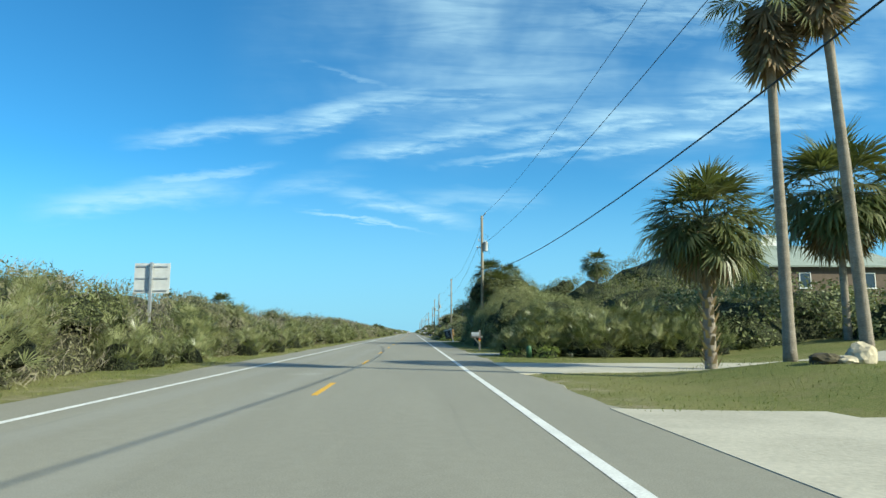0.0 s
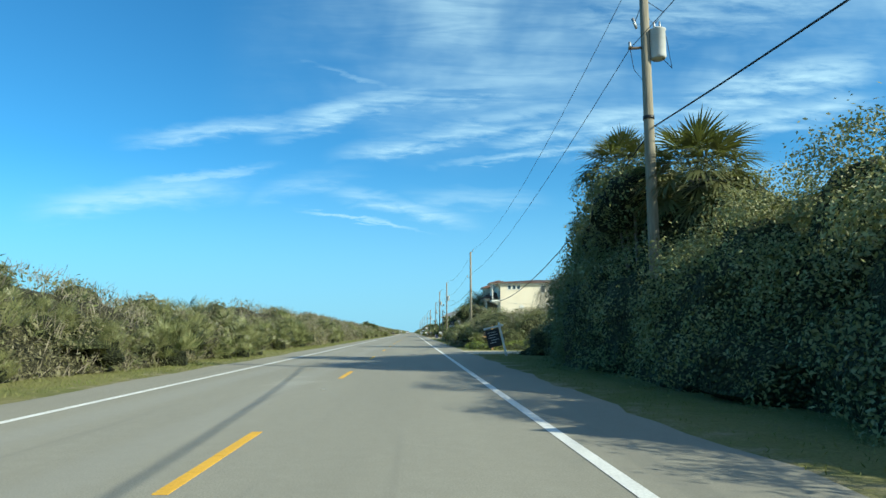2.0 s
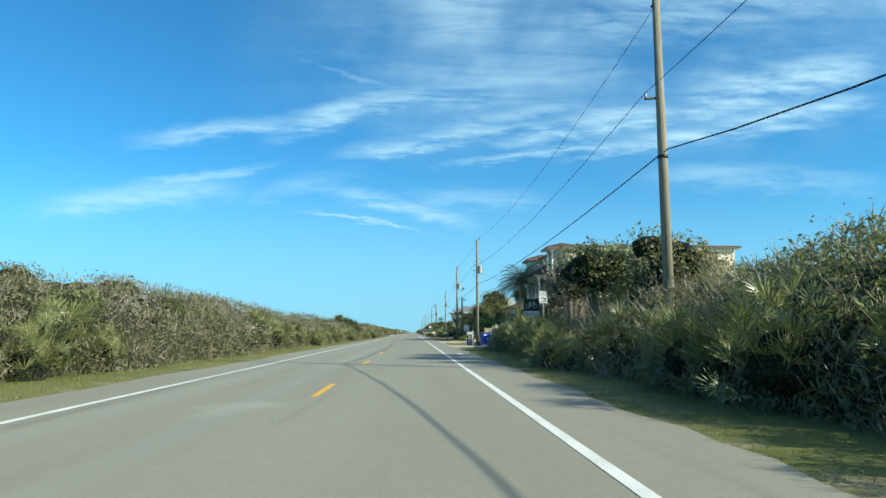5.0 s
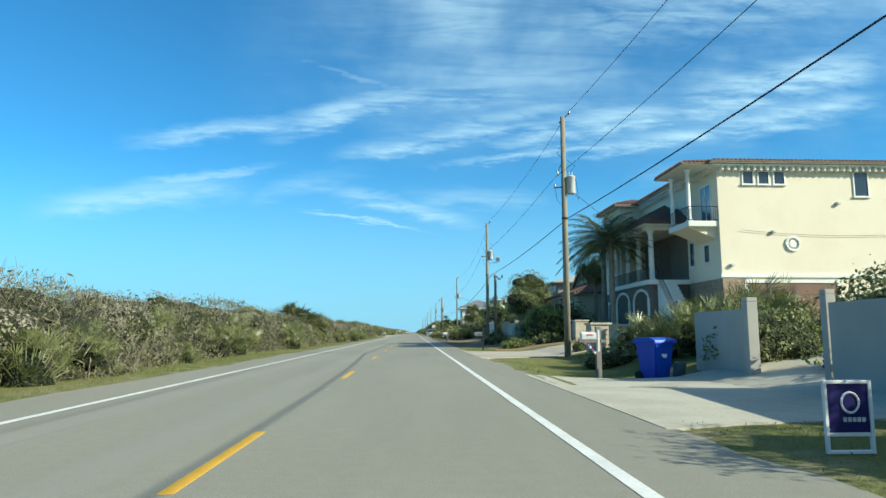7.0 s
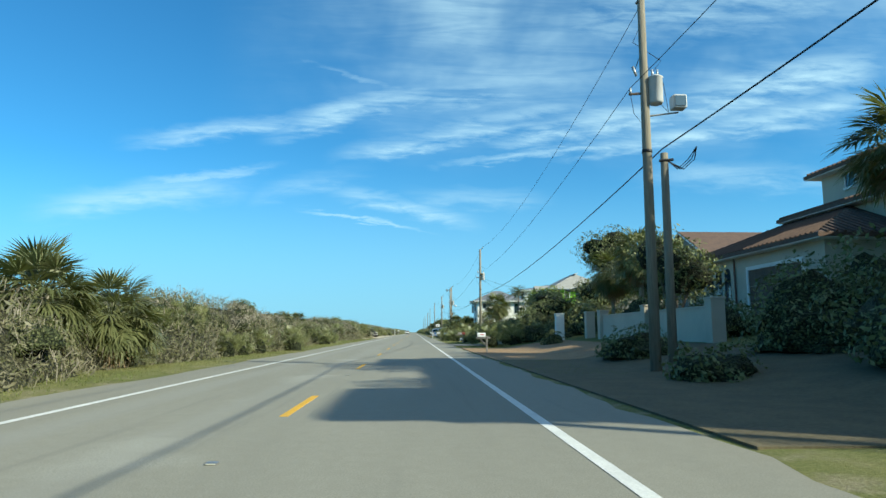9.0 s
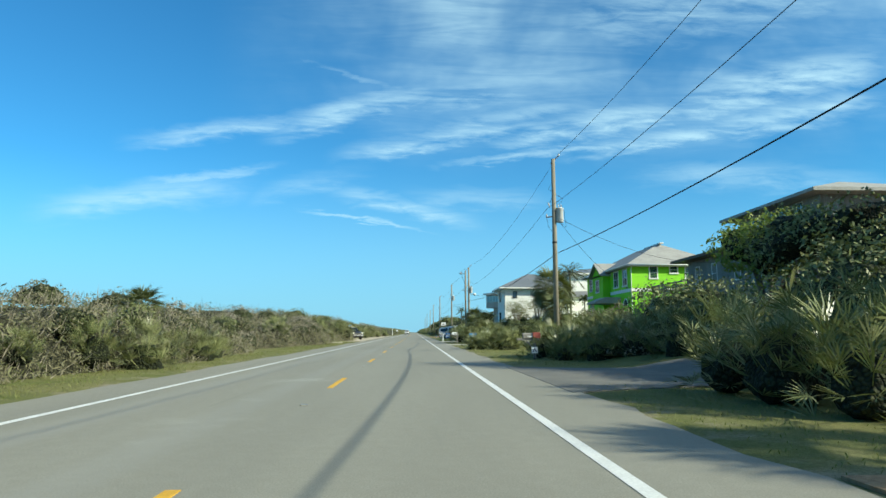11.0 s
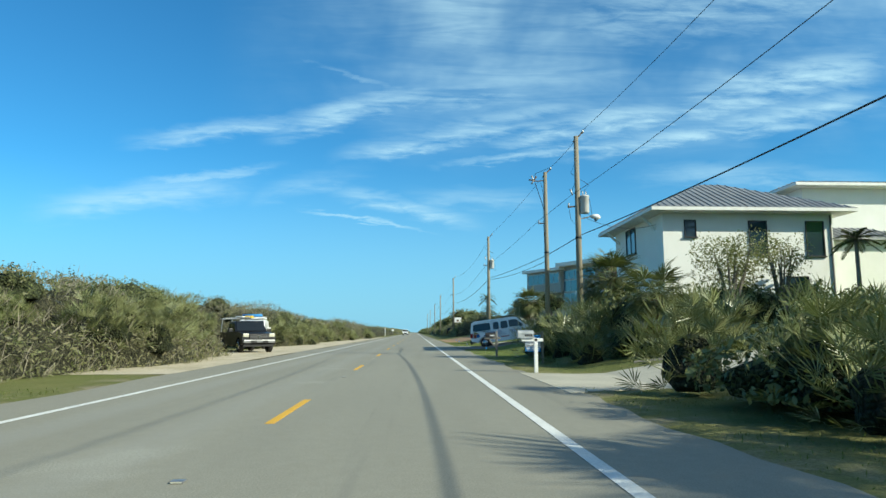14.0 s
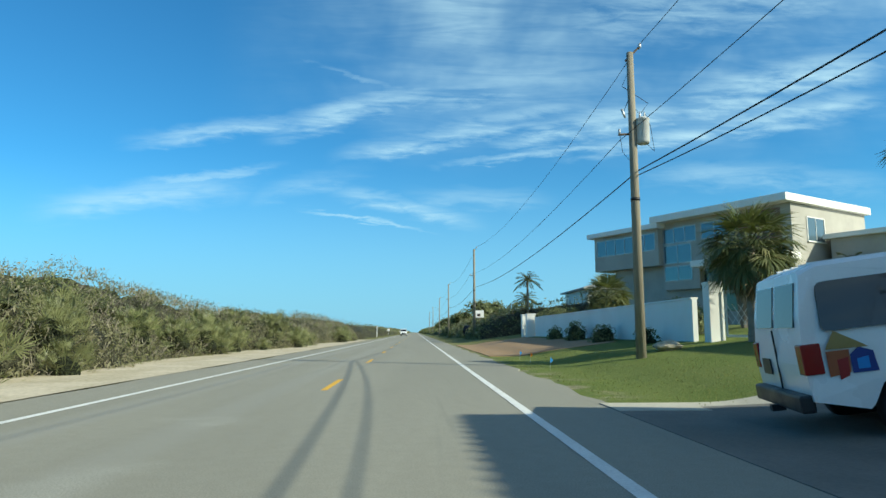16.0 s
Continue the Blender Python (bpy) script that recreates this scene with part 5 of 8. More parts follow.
    for v in (203.2, 207.6):
        arch = [(v - 1.5, 1.2), (v + 1.5, 1.2), (v + 1.5, 3.6)] + [(v + 1.5 * math.cos(a), 3.6 + 0.7 * math.sin(a)) for a in (0.5, 1.0, 1.57, 2.1, 2.6)] + [(v - 1.5, 3.6)]
        h.add("garage_arch", extruded(arch, "x", px - 0.03, px - 0.004), WOOD_DARK)
        rim = [(px - 0.05, v - 1.62, 1.2), (px - 0.05, v - 1.62, 3.65)] + [(px - 0.05, v - 1.62 * math.cos(a), 3.65 + 0.8 * math.sin(a)) for a in (0.5, 1.0, 1.57, 2.1, 2.6)] + [(px - 0.05, v + 1.62, 3.65), (px - 0.05, v + 1.62, 1.2)]
        h.add("arch_trim", tube(rim, 0.11, 6), STUCCO_WHITE)
    for v in (201.6, 204.3, 206.9, 209.8):
        column(h, px + 0.3, v, 5.1, 8.9, 0.2)
    railing(h, "porch_rail", (px, 201.3, 0), (px, 210.1, 0), 5.1, 6.05)
    h.add("porch_beam", box(px - 0.1, x0, 201.2, 210.2, 8.9, 9.35), STUCCO)
    h.hip(px, x0 + 1.5, 201.2, 210.2, 9.5, 0.6, 1.7, CLAY_DARK, 0.2, 0.34, None, 0.07, STUCCO_WHITE)
    h.add("entrance", box(x0 - 0.06, x0 - 0.004, 204.6, 206.8, 5.1, 8.2), WOOD_DARK)
    for i in range(13):
        s = i / 13
        h.add("stair_step", box(px + 0.5, px + 1.9, 197.2 + 0.3 * i, 197.5 + 0.3 * i + 0.02, 1.2, 1.45 + 0.28 * i), STUCCO_WHITE)
    st = h.add("stair_rail", tube([(px + 0.5, 197.2, 2.3), (px + 0.5, 201.1, 6.05)], 0.03, 5), BLACK)
    for i in range(28):
        s = i / 27
        h.add("baluster", tube([(px + 0.5, 197.2 + 3.9 * s, 1.4 + 3.7 * s), (px + 0.5, 197.2 + 3.9 * s, 2.3 + 3.75 * s)], 0.012, 4), BLACK, st)
    railing(h, "terrace_rail", (px + 0.2, 195.0, 0), (px + 0.2, 197.2, 0), 2.3, 3.3)
    # the far tower
    h.add("tower", box(20.5, x0, 210.6, 215.4, 0.8, 12.5), STUCCO)
    h.add("tower_base", box(20.47, 20.496, 210.6, 215.4, 0.8, 4.74), STUCCO_TAUPE_SHADE)
    h.window("W", 20.5, 211.8, 7.1, 0.8, 1.7, pane=WINDOW_BLUE)
    h.window("W", 20.5, 214.2, 11.2, 0.7, 0.8)
    h.add("tower_band", box(20.4, x0, 210.5, 215.5, 4.75, 5.0), STUCCO_WHITE)
    h.garage("W", 20.46, 213.0, 1.2, 2.6, 2.6, WOOD_DARK)
    h.hip(20.5, x0 + 2, 210.6, 215.4, 12.7, 0.6, 0.9, CLAY, 0.2, 0.30, None, 0.075, STUCCO_WHITE)


cream_house()


def lime_house():
    h = House("lime_house", (34, 326, 1.4), "bright lime green two-storey house with white trim and grey shingle roof")
    x0, x1, y0, y1, zt = 27.9, 39.0, 318, 338, 9.2
    h.add("wall", box(x0, x1, y0, y1, 0.9, zt), LIME)
    h.add("belt_board", box(x0 - 0.05, x1 + 0.05, y0 - 0.05, y1 + 0.05, 6.05, 6.45), TRIM)
    n = 0
    for z in [1.4 + 0.2 * i for i in range(38)]:
        if abs(z - 6.2) > 0.3:
            h.add("siding_lap", extruded([(y0 - 0.004, z), (y0 - 0.022, z), (y0 - 0.004, z + 0.19)], "x", x0 - 0.01, x1 + 0.01), LIME)
    for u, z, w2, h2 in ((30.6, 8.35, 0.85, 1.35), (33.1, 8.7, 0.85, 0.75), (35.0, 8.35, 0.85, 1.35), (30.7, 4.3, 0.85, 1.4), (33.0, 4.6, 0.85, 0.8), (36.0, 4.2, 2.0, 1.3)):
        h.window("S", y0, u, z, w2, h2, (2, 1) if w2 > 1.5 else (1, 2), edge=0.13)
    for v, w2 in ((320.4, 1.5), (323.9, 1.7)):
        h.window("W", x0, v, 7.9, w2, 1.9, (2, 2), edge=0.15)
    for v in (320.4, 323.9):
        arch = [(v + 0.8 * math.cos(a), 4.4 + 0.9 * math.sin(a)) for a in np.linspace(0, math.pi, 13)]
        h.add("arched_window", tube([(x0 - 0.03, v + 0.8 * math.cos(a), 4.4 + 0.9 * math.sin(a)) for a in np.linspace(0, math.pi, 13)], 0.06, 6), TRIM)
        h.add("pane", extruded(arch, "x", x0 - 0.025, x0 - 0.004), WINDOW)
    h.hip(x0, x1, y0, y1, zt + 0.1, 0.75, 3.3, SHINGLE, 0.24)
    h.add("ridge_vent", box(33.2, 33.7, 322.2, 328, 12.5, 12.62), TRIM)
    for a, b in (((x0 - 0.75, y0 - 0.77), (x1 + 0.75, y0 - 0.77)), ((x0 - 0.77, y0 - 0.75), (x0 - 0.77, y1))):
        h.add("gutter", tube([(*a, zt + 0.02), (*b, zt + 0.02)], 0.08, 8), TRIM)
    h.add("downspout", tube([(x0 - 0.1, y0 - 0.6, zt - 0.05), (x0 - 0.05, y0 - 0.06, zt - 0.5), (x0 - 0.05, y0 - 0.06, 1.5)], 0.045, 6), TRIM)
    h.add("downspout", tube([(x1 - 0.1, y0 - 0.6, zt - 0.05), (x1 - 0.15, y0 - 0.06, zt - 0.5), (x1 - 0.15, y0 - 0.06, 1.5)], 0.045, 6), TRIM)
    # cross gable and garage on the road side
    h.add("wing_wall", box(26.9, x0, 326.5, 331.5, 0.9, 8.6), LIME)
    roof, tri = h.gable(26.9, x0 + 3, 326.5, 331.5, 8.9, 0.5, 1.5, SHINGLE, "x")
    h.add("gable_wall", tri, LIME)
    h.window("W", 26.9, 329.0, 7.4, 1.3, 1.5, (2, 2), edge=0.15)
    h.window("W", x0, 335.8, 8.0, 1.3, 1.6, (2, 2), edge=0.15)
    h.garage("W", x0, 334.8, 1.1, 4.4, 2.6, TRIM)
    h.add("eyebrow", tube([(x0 - 0.1, 334.8 + 1.6 * math.cos(a), 4.3 + 1.0 * math.sin(a)) for a in np.linspace(0, math.pi, 13)], 0.1, 6), TRIM)
    h.add("entry_post", box(25.2, 25.45, 325.9, 326.15, 1.0, 4.8), TRIM)
    h.add("entry_roof", extruded([(26.0, 5.6), (24.6, 5.0), (24.6, 4.8), (27.9, 4.8), (27.9, 5.6)], "y", 322.4, 326.4), SHINGLE)
    h.add("entry_deck", box(25.0, 27.9, 322.4, 326.4, 0.9, 1.3), CONCRETE)


lime_house()


def white_house():
    h = House("white_house", (24, 353, 1.2), "white two-storey stucco house with a grey standing-seam metal roof")
    x0, x1, y0, y1, zt = 16.2, 26.3, 344.1, 352.9, 8.1
    h.add("wall", box(x0, x1, y0, y1, 0.6, zt), STUCCO_WHITE)
    for u, z, w2, h2 in ((17.8, 7.15, 0.6, 0.95), (21.8, 6.65, 1.0, 1.9), (25.2, 6.6, 1.0, 2.0), (24.0, 3.6, 1.2, 1.5)):
        h.window("S", y0, u, z, w2, h2, (1, 1), BLACK, WINDOW, edge=0.05)
    for v, z in ((349.6, 7.1), (349.6, 3.35)):
        h.window("W", x0, v, z, 1.7, 1.6 if z > 5 else 2.1, (2, 1), BLACK, WINDOW_BLUE, edge=0.06)
    h.hip(x0, x1, y0, y1, zt + 0.2, 0.95, 2.5, METAL_ROOF, 0.2, 0.42, None, 0.028)
    h.add("soffit_band", box(x0 - 0.97, x1 + 0.97, y0 - 0.97, y1 + 0.97, zt - 0.02, zt + 0.16), TRIM)
    for v in (345.3, 352.0):
        h.add("eave_brace", extruded([(x0, zt - 0.9), (x0, zt - 0.7), (x0 - 0.8, zt - 0.02), (x0 - 0.95, zt - 0.02)], "y", v - 0.1, v + 0.1), STUCCO_WHITE)
    h.add("downspout", tube([(x1 - 0.15, y0 - 0.06, zt - 0.1), (x1 - 0.15, y0 - 0.06, 1.0)], 0.05, 6), TIMBER_GREY)
    # taller wing behind
    h.add("wing_wall", box(28.0, 42, 349.5, 364, 0.6, 10.9), STUCCO_WHITE)
    h.hip(28.0, 42, 349.5, 364, 11.1, 0.95, 1.7, METAL_ROOF, 0.2, 0.5, None, 0.028)
    h.add("wing_soffit", box(27.03, 42.97, 348.53, 364.97, 10.88, 11.06), TRIM)
    for v in (351.0, 352.4, 353.8):
        h.window("W", 28.0, v, 9.8, 0.75, 1.2, (1, 1), BLACK, WINDOW, edge=0.05)
    h.window("S", 349.5, 31.0, 4.4, 1.6, 1.7, (3, 1), TRIM, WINDOW_BLUE)
    h.add("link", box(26.3, 33, 347.2, 349.5, 0.6, 7.0), STUCCO_WHITE)
    h.hip(27.3, 33, 347.2, 350, 7.1, 0.6, 0.9, METAL_ROOF, 0.15, 0.42, None, 0.028)


white_house()


def modern_house():
    h = House("modern_house", (27.6, 413.0, 0.9), "flat-roofed modern house of pale stucco with long window bands", turn=-61.0)
    # local: x along the front (towards the road's near end), y inwards
    def b(name, a, mat, parent=None, label="", bevel=0.0):
        return h.add(name, box(*a, bevel), mat, parent, label)
    b("lower_wall", (-9.0, 11.3, 0.6, 12, -0.6, 6.9), STUCCO_GREY)
    b("upper_wall", (-10.8, -2.0, -0.6, 12, 6.9, 10.6), STUCCO_GREY)
    b("upper_wall", (-2.0, 11.3, 0.0, 12, 6.9, 11.1), STUCCO_GREY)
    b("roof_slab", (-11.4, -1.6, -1.2, 12.4, 10.6, 11.1), STUCCO_WHITE, None, "", 0.03)
    b("roof_slab", (-2.4, 11.7, -1.3, 12.4, 11.1, 11.75), STUCCO_WHITE, None, "", 0.03)
    def band(x0, x1, z0, z1, y, n):
        f = bmesh.new()
        for i in range(n + 1):
            x = x0 + (x1 - x0) * i / n
            box(x - 0.04, x + 0.04, y - 0.06, y + 0.01, z0, z1, bm=f)
        for z in (z0, z1):
            box(x0, x1, y - 0.06, y + 0.01, z - 0.05, z + 0.05, bm=f)
        win = h.add("window_band", f, STEEL)
        for i in range(n):
            xa, xb = x0 + (x1 - x0) * i / n, x0 + (x1 - x0) * (i + 1) / n
            h.add("pane", box(xa + 0.045, xb - 0.045, y - 0.03, y - 0.004, z0 + 0.055, z1 - 0.055), WINDOW_BLUE, win)
    band(-10.4, -2.4, 8.5, 10.2, -0.6, 6)
    b("stair_wall", (-2.0, 2.2, 0.02, 0.6, 4.4, 6.9), STUCCO_GREY)
    band(-1.8, 2.0, 9.0, 10.5, 0.0, 3)
    band(2.6, 5.4, 9.0, 10.5, 0.0, 2)
    band(-1.8, 1.4, 7.0, 8.8, 0.0, 2)
    band(-1.8, 1.4, 5.3, 6.7, 0.02, 2)
    b("balcony_recess", (6.2, 10.4, -0.03, -0.004, 7.6, 10.8), GARAGE)
    b("canopy", (2.25, 11.6, -1.4, 0.6, 6.3, 6.9), STUCCO_WHITE, None, "", 0.03)
    b("dark_glazing", (2.3, 5.8, 0.54, 0.596, 2.2, 6.2), CAR_GLASS)
    b("pier", (5.9, 11.3, 0.1, 0.58, -0.6, 6.3), STUCCO_GREY)
    b("entry_door", (3.4, 4.6, 0.48, 0.53, 0.3, 2.1), GARAGE)
    # the lit flank
    h.window("E", 11.3, 3.6, 9.0, 2.6, 2.0, (2, 1), TRIM, WINDOW_BLUE)
    b("annex_wall", (12.0, 17.5, 4.5, 14, -0.6, 8.2), STUCCO_GREY)
    b("annex_roof", (11.6, 18.6, 4.0, 14.4, 8.2, 8.6), STUCCO_WHITE)
    h.window("E", 17.5, 6.6, 5.0, 2.4, 4.2, (3, 2), TRIM, WINDOW_BLUE)
    for i in range(3):
        h.add("terrace_rail", tube([(8 + 4.5 * i, -2.5, 1.4), (12.5 + 4.5 * i, -2.5, 1.4)], 0.03, 5), BLACK)


modern_house()


def timber_house():
    h = House("timber_house", (34, 295, 1.4), "weathered grey timber house with dark hipped roofs and a wooden deck")
    h.add("wall", box(28.5, 42, 286, 303, 0.9, 8.0), TIMBER_GREY)
    h.hip(28.5, 42, 286, 303, 8.15, 1.3, 1.6, WOOD_DARK, 0.25)
    h.add("upper_wall", box(32.0, 42, 287.5, 299.5, 8.0, 11.6), TIMBER_GREY)
    h.hip(32.0, 42, 287.5, 299.5, 11.7, 1.3, 1.9, SHINGLE, 0.25)
    for v in (296.8, 294.6, 292.4, 290.2):
        h.window("W", 32.0, v, 10.5, 1.0, 1.5, (1, 1), TRIM, WINDOW_BLUE, edge=0.06)
    for v in (301.0, 297.6, 293.5, 290.0):
        h.window("W", 28.5, v, 6.4, 0.9, 1.7, (1, 2), TRIM, WINDOW_BLUE, edge=0.06)
    for i in range(30):
        h.add("board", box(28.46, 28.496, 286.02 + 0.57 * i, 286.55 + 0.57 * i, 1.0, 7.9), TIMBER_GREY)
    h.add("deck", box(25.6, 28.45, 297, 305.2, 4.2, 4.55), TIMBER_GREY)
    for z in (4.95, 5.3, 5.65):
        h.add("deck_rail", box(25.6, 25.68, 297, 305.2, z, z + 0.12), TIMBER_GREY)
        h.add("deck_rail", box(25.7, 29.5, 305.12, 305.2, z, z + 0.12), TIMBER_GREY)
    for v in (297.05, 299.7, 302.4, 305.1):
        h.add("deck_post", box(25.69, 25.83, v - 0.07, v + 0.07, 0.9, 5.8), TIMBER_GREY)


timber_house()


def tile_house():
    h = House("tile_roof_house", (28, 232, 1.4), "cream mediterranean house with brown clay tile roofs")
    # house walls use the stucco darkened for shade
    h.add("wing_wall", box(20.5, 30, 226, 241, 0.9, 5.5), STUCCO_SHADED)
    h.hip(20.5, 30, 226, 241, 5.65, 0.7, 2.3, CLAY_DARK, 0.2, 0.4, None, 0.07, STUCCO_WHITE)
    h.add("main_wall", box(25.0, 38, 220.5, 235.3, 0.9, 7.9), STUCCO_SHADED)
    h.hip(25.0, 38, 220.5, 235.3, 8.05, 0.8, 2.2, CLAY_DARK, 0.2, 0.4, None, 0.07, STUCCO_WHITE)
    h.add("tower", box(26.7, 33, 228.4, 235.2, 7.9, 10.6), STUCCO_SHADED)
    h.hip(26.7, 33, 228.4, 235.2, 10.75, 0.7, 1.3, CLAY_DARK, 0.2, 0.4, None, 0.07, STUCCO_WHITE)
    h.window("W", 26.7, 232.6, 9.9, 0.8, 0.9)
    h.window("W", 25.0, 232.8, 7.0, 0.8, 0.9)
    h.window("W", 25.0, 224.4, 7.0, 1.0, 1.2)
    for v in (235.2, 236.3, 237.4):
        arch = [(v - 0.35, 3.0), (v + 0.35, 3.0), (v + 0.35, 4.6)] + [(v + 0.35 * math.cos(a), 4.6 + 0.35 * math.sin(a)) for a in (0.5, 1.0, 1.57, 2.1, 2.6)] + [(v - 0.35, 4.6)]
        h.add("arched_window", extruded(arch, "x", 20.47, 20.496), WINDOW)
    h.add("downspout", tube([(20.4, 234.2, 5.4), (20.45, 234.2, 1.2)], 0.06, 6), GARAGE)
    h.garage("W", 20.5, 230.2, 1.0, 5.0, 3.6, WOOD_DARK)


tile_house()


def far_house(name, at, size, z, up, mat, roof, label, axis="x", windows=0, turn=0):
    h = House(name, at, label)
    w2, d2 = size[0] / 2, size[1] / 2
    x, y = at[0], at[1]
    h.add("wall", box(x - w2, x + w2, y - d2, y + d2, at[2] - 0.5, z), mat)
    if axis == "hip":
        h.hip(x - w2, x + w2, y - d2, y + d2, z + 0.1, 0.7, up, roof)
    else:
        _, tri = h.gable(x - w2, x + w2, y - d2, y + d2, z, 0.6, up, roof, axis)
        h.add("gable_wall", tri, mat)
        if axis == "x":
            f = -w2 - 0.62
            h.add("rake_board", tube([(x + f, y - d2 - 0.6, z - up * 0.6 / d2), (x + f, y, z + up), (x + f, y + d2 + 0.6, z - up * 0.6 / d2)], 0.12, 4), TRIM)
    for i in range(windows):
        v = y - d2 + (i + 0.5) * 2 * d2 / windows
        h.window("W", x - w2, v, z - 1.6, 1.1, 1.5)
        h.window("S", y - d2, x - w2 + (i + 0.5) * 2 * w2 / windows, z - 1.6, 1.1, 1.5)
    return h


far_house("green_roof_house", (46.6, 74, 1.0), (14, 16), 8.2, 3.0, WOOD_DARK, SHINGLE_GREEN, "dark timber house with a grey-green gabled roof", "x", 2)
ch = thing("white_chimney_house", (57.0, 92, 1.0), "white flat-topped house seen above the scrub", "house")
part("wall", box(-3, 6, -4, 5, -0.5, 9.0), STUCCO_WHITE, ch)
part("chimney", box(-4.7, -1.4, -1.5, 1.0, -0.5, 14.0, 0.05), STUCCO_WHITE, ch)
part("chimney_cap", box(-4.85, -1.25, -1.65, 1.15, 14.0, 14.2), STUCCO_WHITE, ch)
part("flue", tube([(-3.0, -0.2, 14.2), (-3.0, -0.2, 15.0)], 0.18, 8), STEEL, ch)
far_house("gabled_house", (38, 268, 1.4), (12, 11), 9.4, 2.8, TIMBER_GREY, CLAY_DARK, "dark gabled house with white roof edges", "x", 2)
far_house("small_white_house", (38, 105, 1.2), (12, 10), 6.0, 2.4, STUCCO_WHITE, SHINGLE, "low white house with a grey gabled roof", "x", 2)
far_house("pale_house", (34, 452, 1.4), (14, 14), 7.6, 2.2, STUCCO_WHITE, SHINGLE, "pale two-storey house behind the hedge", "hip", 3)


# ---- plants east of the road, from south to north ----
HEDGE, SCRUB = "dense dark green coastal hedge beside the road", "low grey-green coastal scrub"


def tall_fan_palm(x, y, tall, seed, lean):
    """A tall thin fan palm with a thatch of dead leaves under a small crown."""
    owner = thing("tall_fan_palm", (x, y, rise(x, y) - 0.05), "tall slender fan palm with a brown thatch of dead leaves", "palm tree")
    trunk_of(owner, [(0, 0, -0.1), (lean * 0.45, 0, tall * 0.5), (lean, 0, tall)], 0.15, 0.105, 0.03, seed)
    gen = np.random.default_rng(seed)
    dry = []
    for i in range(46):
        a, s = i * 2.39996, i / 46
        o = np.array([math.cos(a), math.sin(a), 0])
        root = np.array([lean, 0, tall - 1.5 + 1.6 * s]) + o * 0.15
        d = unit(o * gen.uniform(0.25, 0.6) + np.array([0, 0, -1.0]))
        dry.append(fan(root, d, o, gen.uniform(0.75, 1.15), 12, gen, 0.2, -0.05, 1.7))
    part("thatch", quads("thatch", np.concatenate(dry)), FAN_DEAD, owner, "brown hanging thatch")
    palm_crown(owner, (lean, 0, tall + 0.2), seed, 20, 0.85, 1.0, FAN_DARK, 3, 0.5)


tall_fan_palm(11.3, 16.0, 9.5, 31, 0.0)
tall_fan_palm(12.9, 15.4, 10.4, 32, -0.5)
cabbage_palm(11.6, 21.0, 4.9, 33, crown=1.3, dead=26, fans=76, booted=True)
cabbage_palm(24.2, 32.5, 7.6, 34, crown=2.2, dead=24, fans=76)
for i, (x, y, rx, ry, rz) in enumerate([(19, 35.5, 5.0, 2.6, 2.9), (25, 39, 6, 4, 3.1), (28, 32, 4, 3, 2.6)]):
    bush((x, y), (rx, ry, rz), 200 + i, LEAF_HEDGE, SCRUB + " behind the palmettos", "hedge")
bush((12.2, 33.6), (4.2, 1.6, 1.3), 210, LEAF_HEDGE, "dark leafy bank under palmettos", "hedge")
gen = np.random.default_rng(21)
for i in range(24):
    x = 8.0 + 8.9 * (i % 12) / 11 + gen.uniform(-0.3, 0.3)
    palmetto(x, 31.9 + 1.9 * (i // 12) + gen.uniform(-0.4, 0.4), gen.uniform(0.9, 1.3), gen.uniform(0, 360), i, "palmettos by the driveway", z=0.15 + 0.75 * (i // 12))
for i, (x, y) in enumerate([(7.3, 33.2), (6.9, 34.3), (7.3, 35.0)]):
    palmetto(x, y, 1.05, 60 * i, i, "palmettos by the driveway")
bush((6.9, 32.2), (0.62, 0.45, 0.36), 211, LEAF_BRIGHT, "small bright green shrub on the lawn", "shrub", 260, 0.05)
bush((8.3, 30.6), (0.6, 0.5, 0.6), 212, LEAF_BRIGHT, "small bright green shrub on the lawn", "shrub", 260, 0.05)
# the great hedge
for i, (x, y, rx, ry, rz, m) in enumerate([(12.8, 47.8, 5.1, 5.2, 3.3, LEAF_OLIVE), (9.3, 51.0, 2.1, 3.2, 3.8, LEAF_OLIVE), (11.6, 55.5, 4.3, 4.5, 4.5, LEAF_OLIVE), (11.6, 62.5, 4.2, 4.8, 5.7, LEAF_OLIVE), (12.6, 69.5, 4.6, 4.6, 7.2, LEAF_HEDGE),
                                           (11.2, 75.0, 2.7, 3.0, 5.2, LEAF_HEDGE), (9.4, 58.5, 2.2, 4.0, 4.0, LEAF_OLIVE), (9.0, 66.5, 1.9, 4.0, 4.6, LEAF_HEDGE), (23, 54, 7, 6, 4.2, LEAF_SCRUB), (29, 68, 9, 10, 8.3, LEAF_SCRUB), (35.5, 64, 5, 5, 7.2, LEAF_SCRUB), (21, 64, 6, 7, 5.4, LEAF_SCRUB), (40, 58, 8, 6, 4.0, LEAF_SCRUB)]):
    bush((x, y), (rx, ry, rz), 220 + i, m, HEDGE, "hedge", 400 if i in (0, 1, 2, 6) else 200 if x < 14 else 110, 0.042 if i in (0, 1, 2, 6) else 0.05)
for i, (x, y, z) in enumerate([(10.2, 71.8, 3.9), (12.0, 73.6, 4.2), (9.6, 73.4, 2.6), (9.2, 64.6, 4.9), (9.6, 67.8, 4.7)]):
    tree_bush(x, y, (2.0, 2.2, 1.8), z, 240 + i, LEAF_HEDGE, "dark coastal tree leaning over the road edge", 120, 0.058)
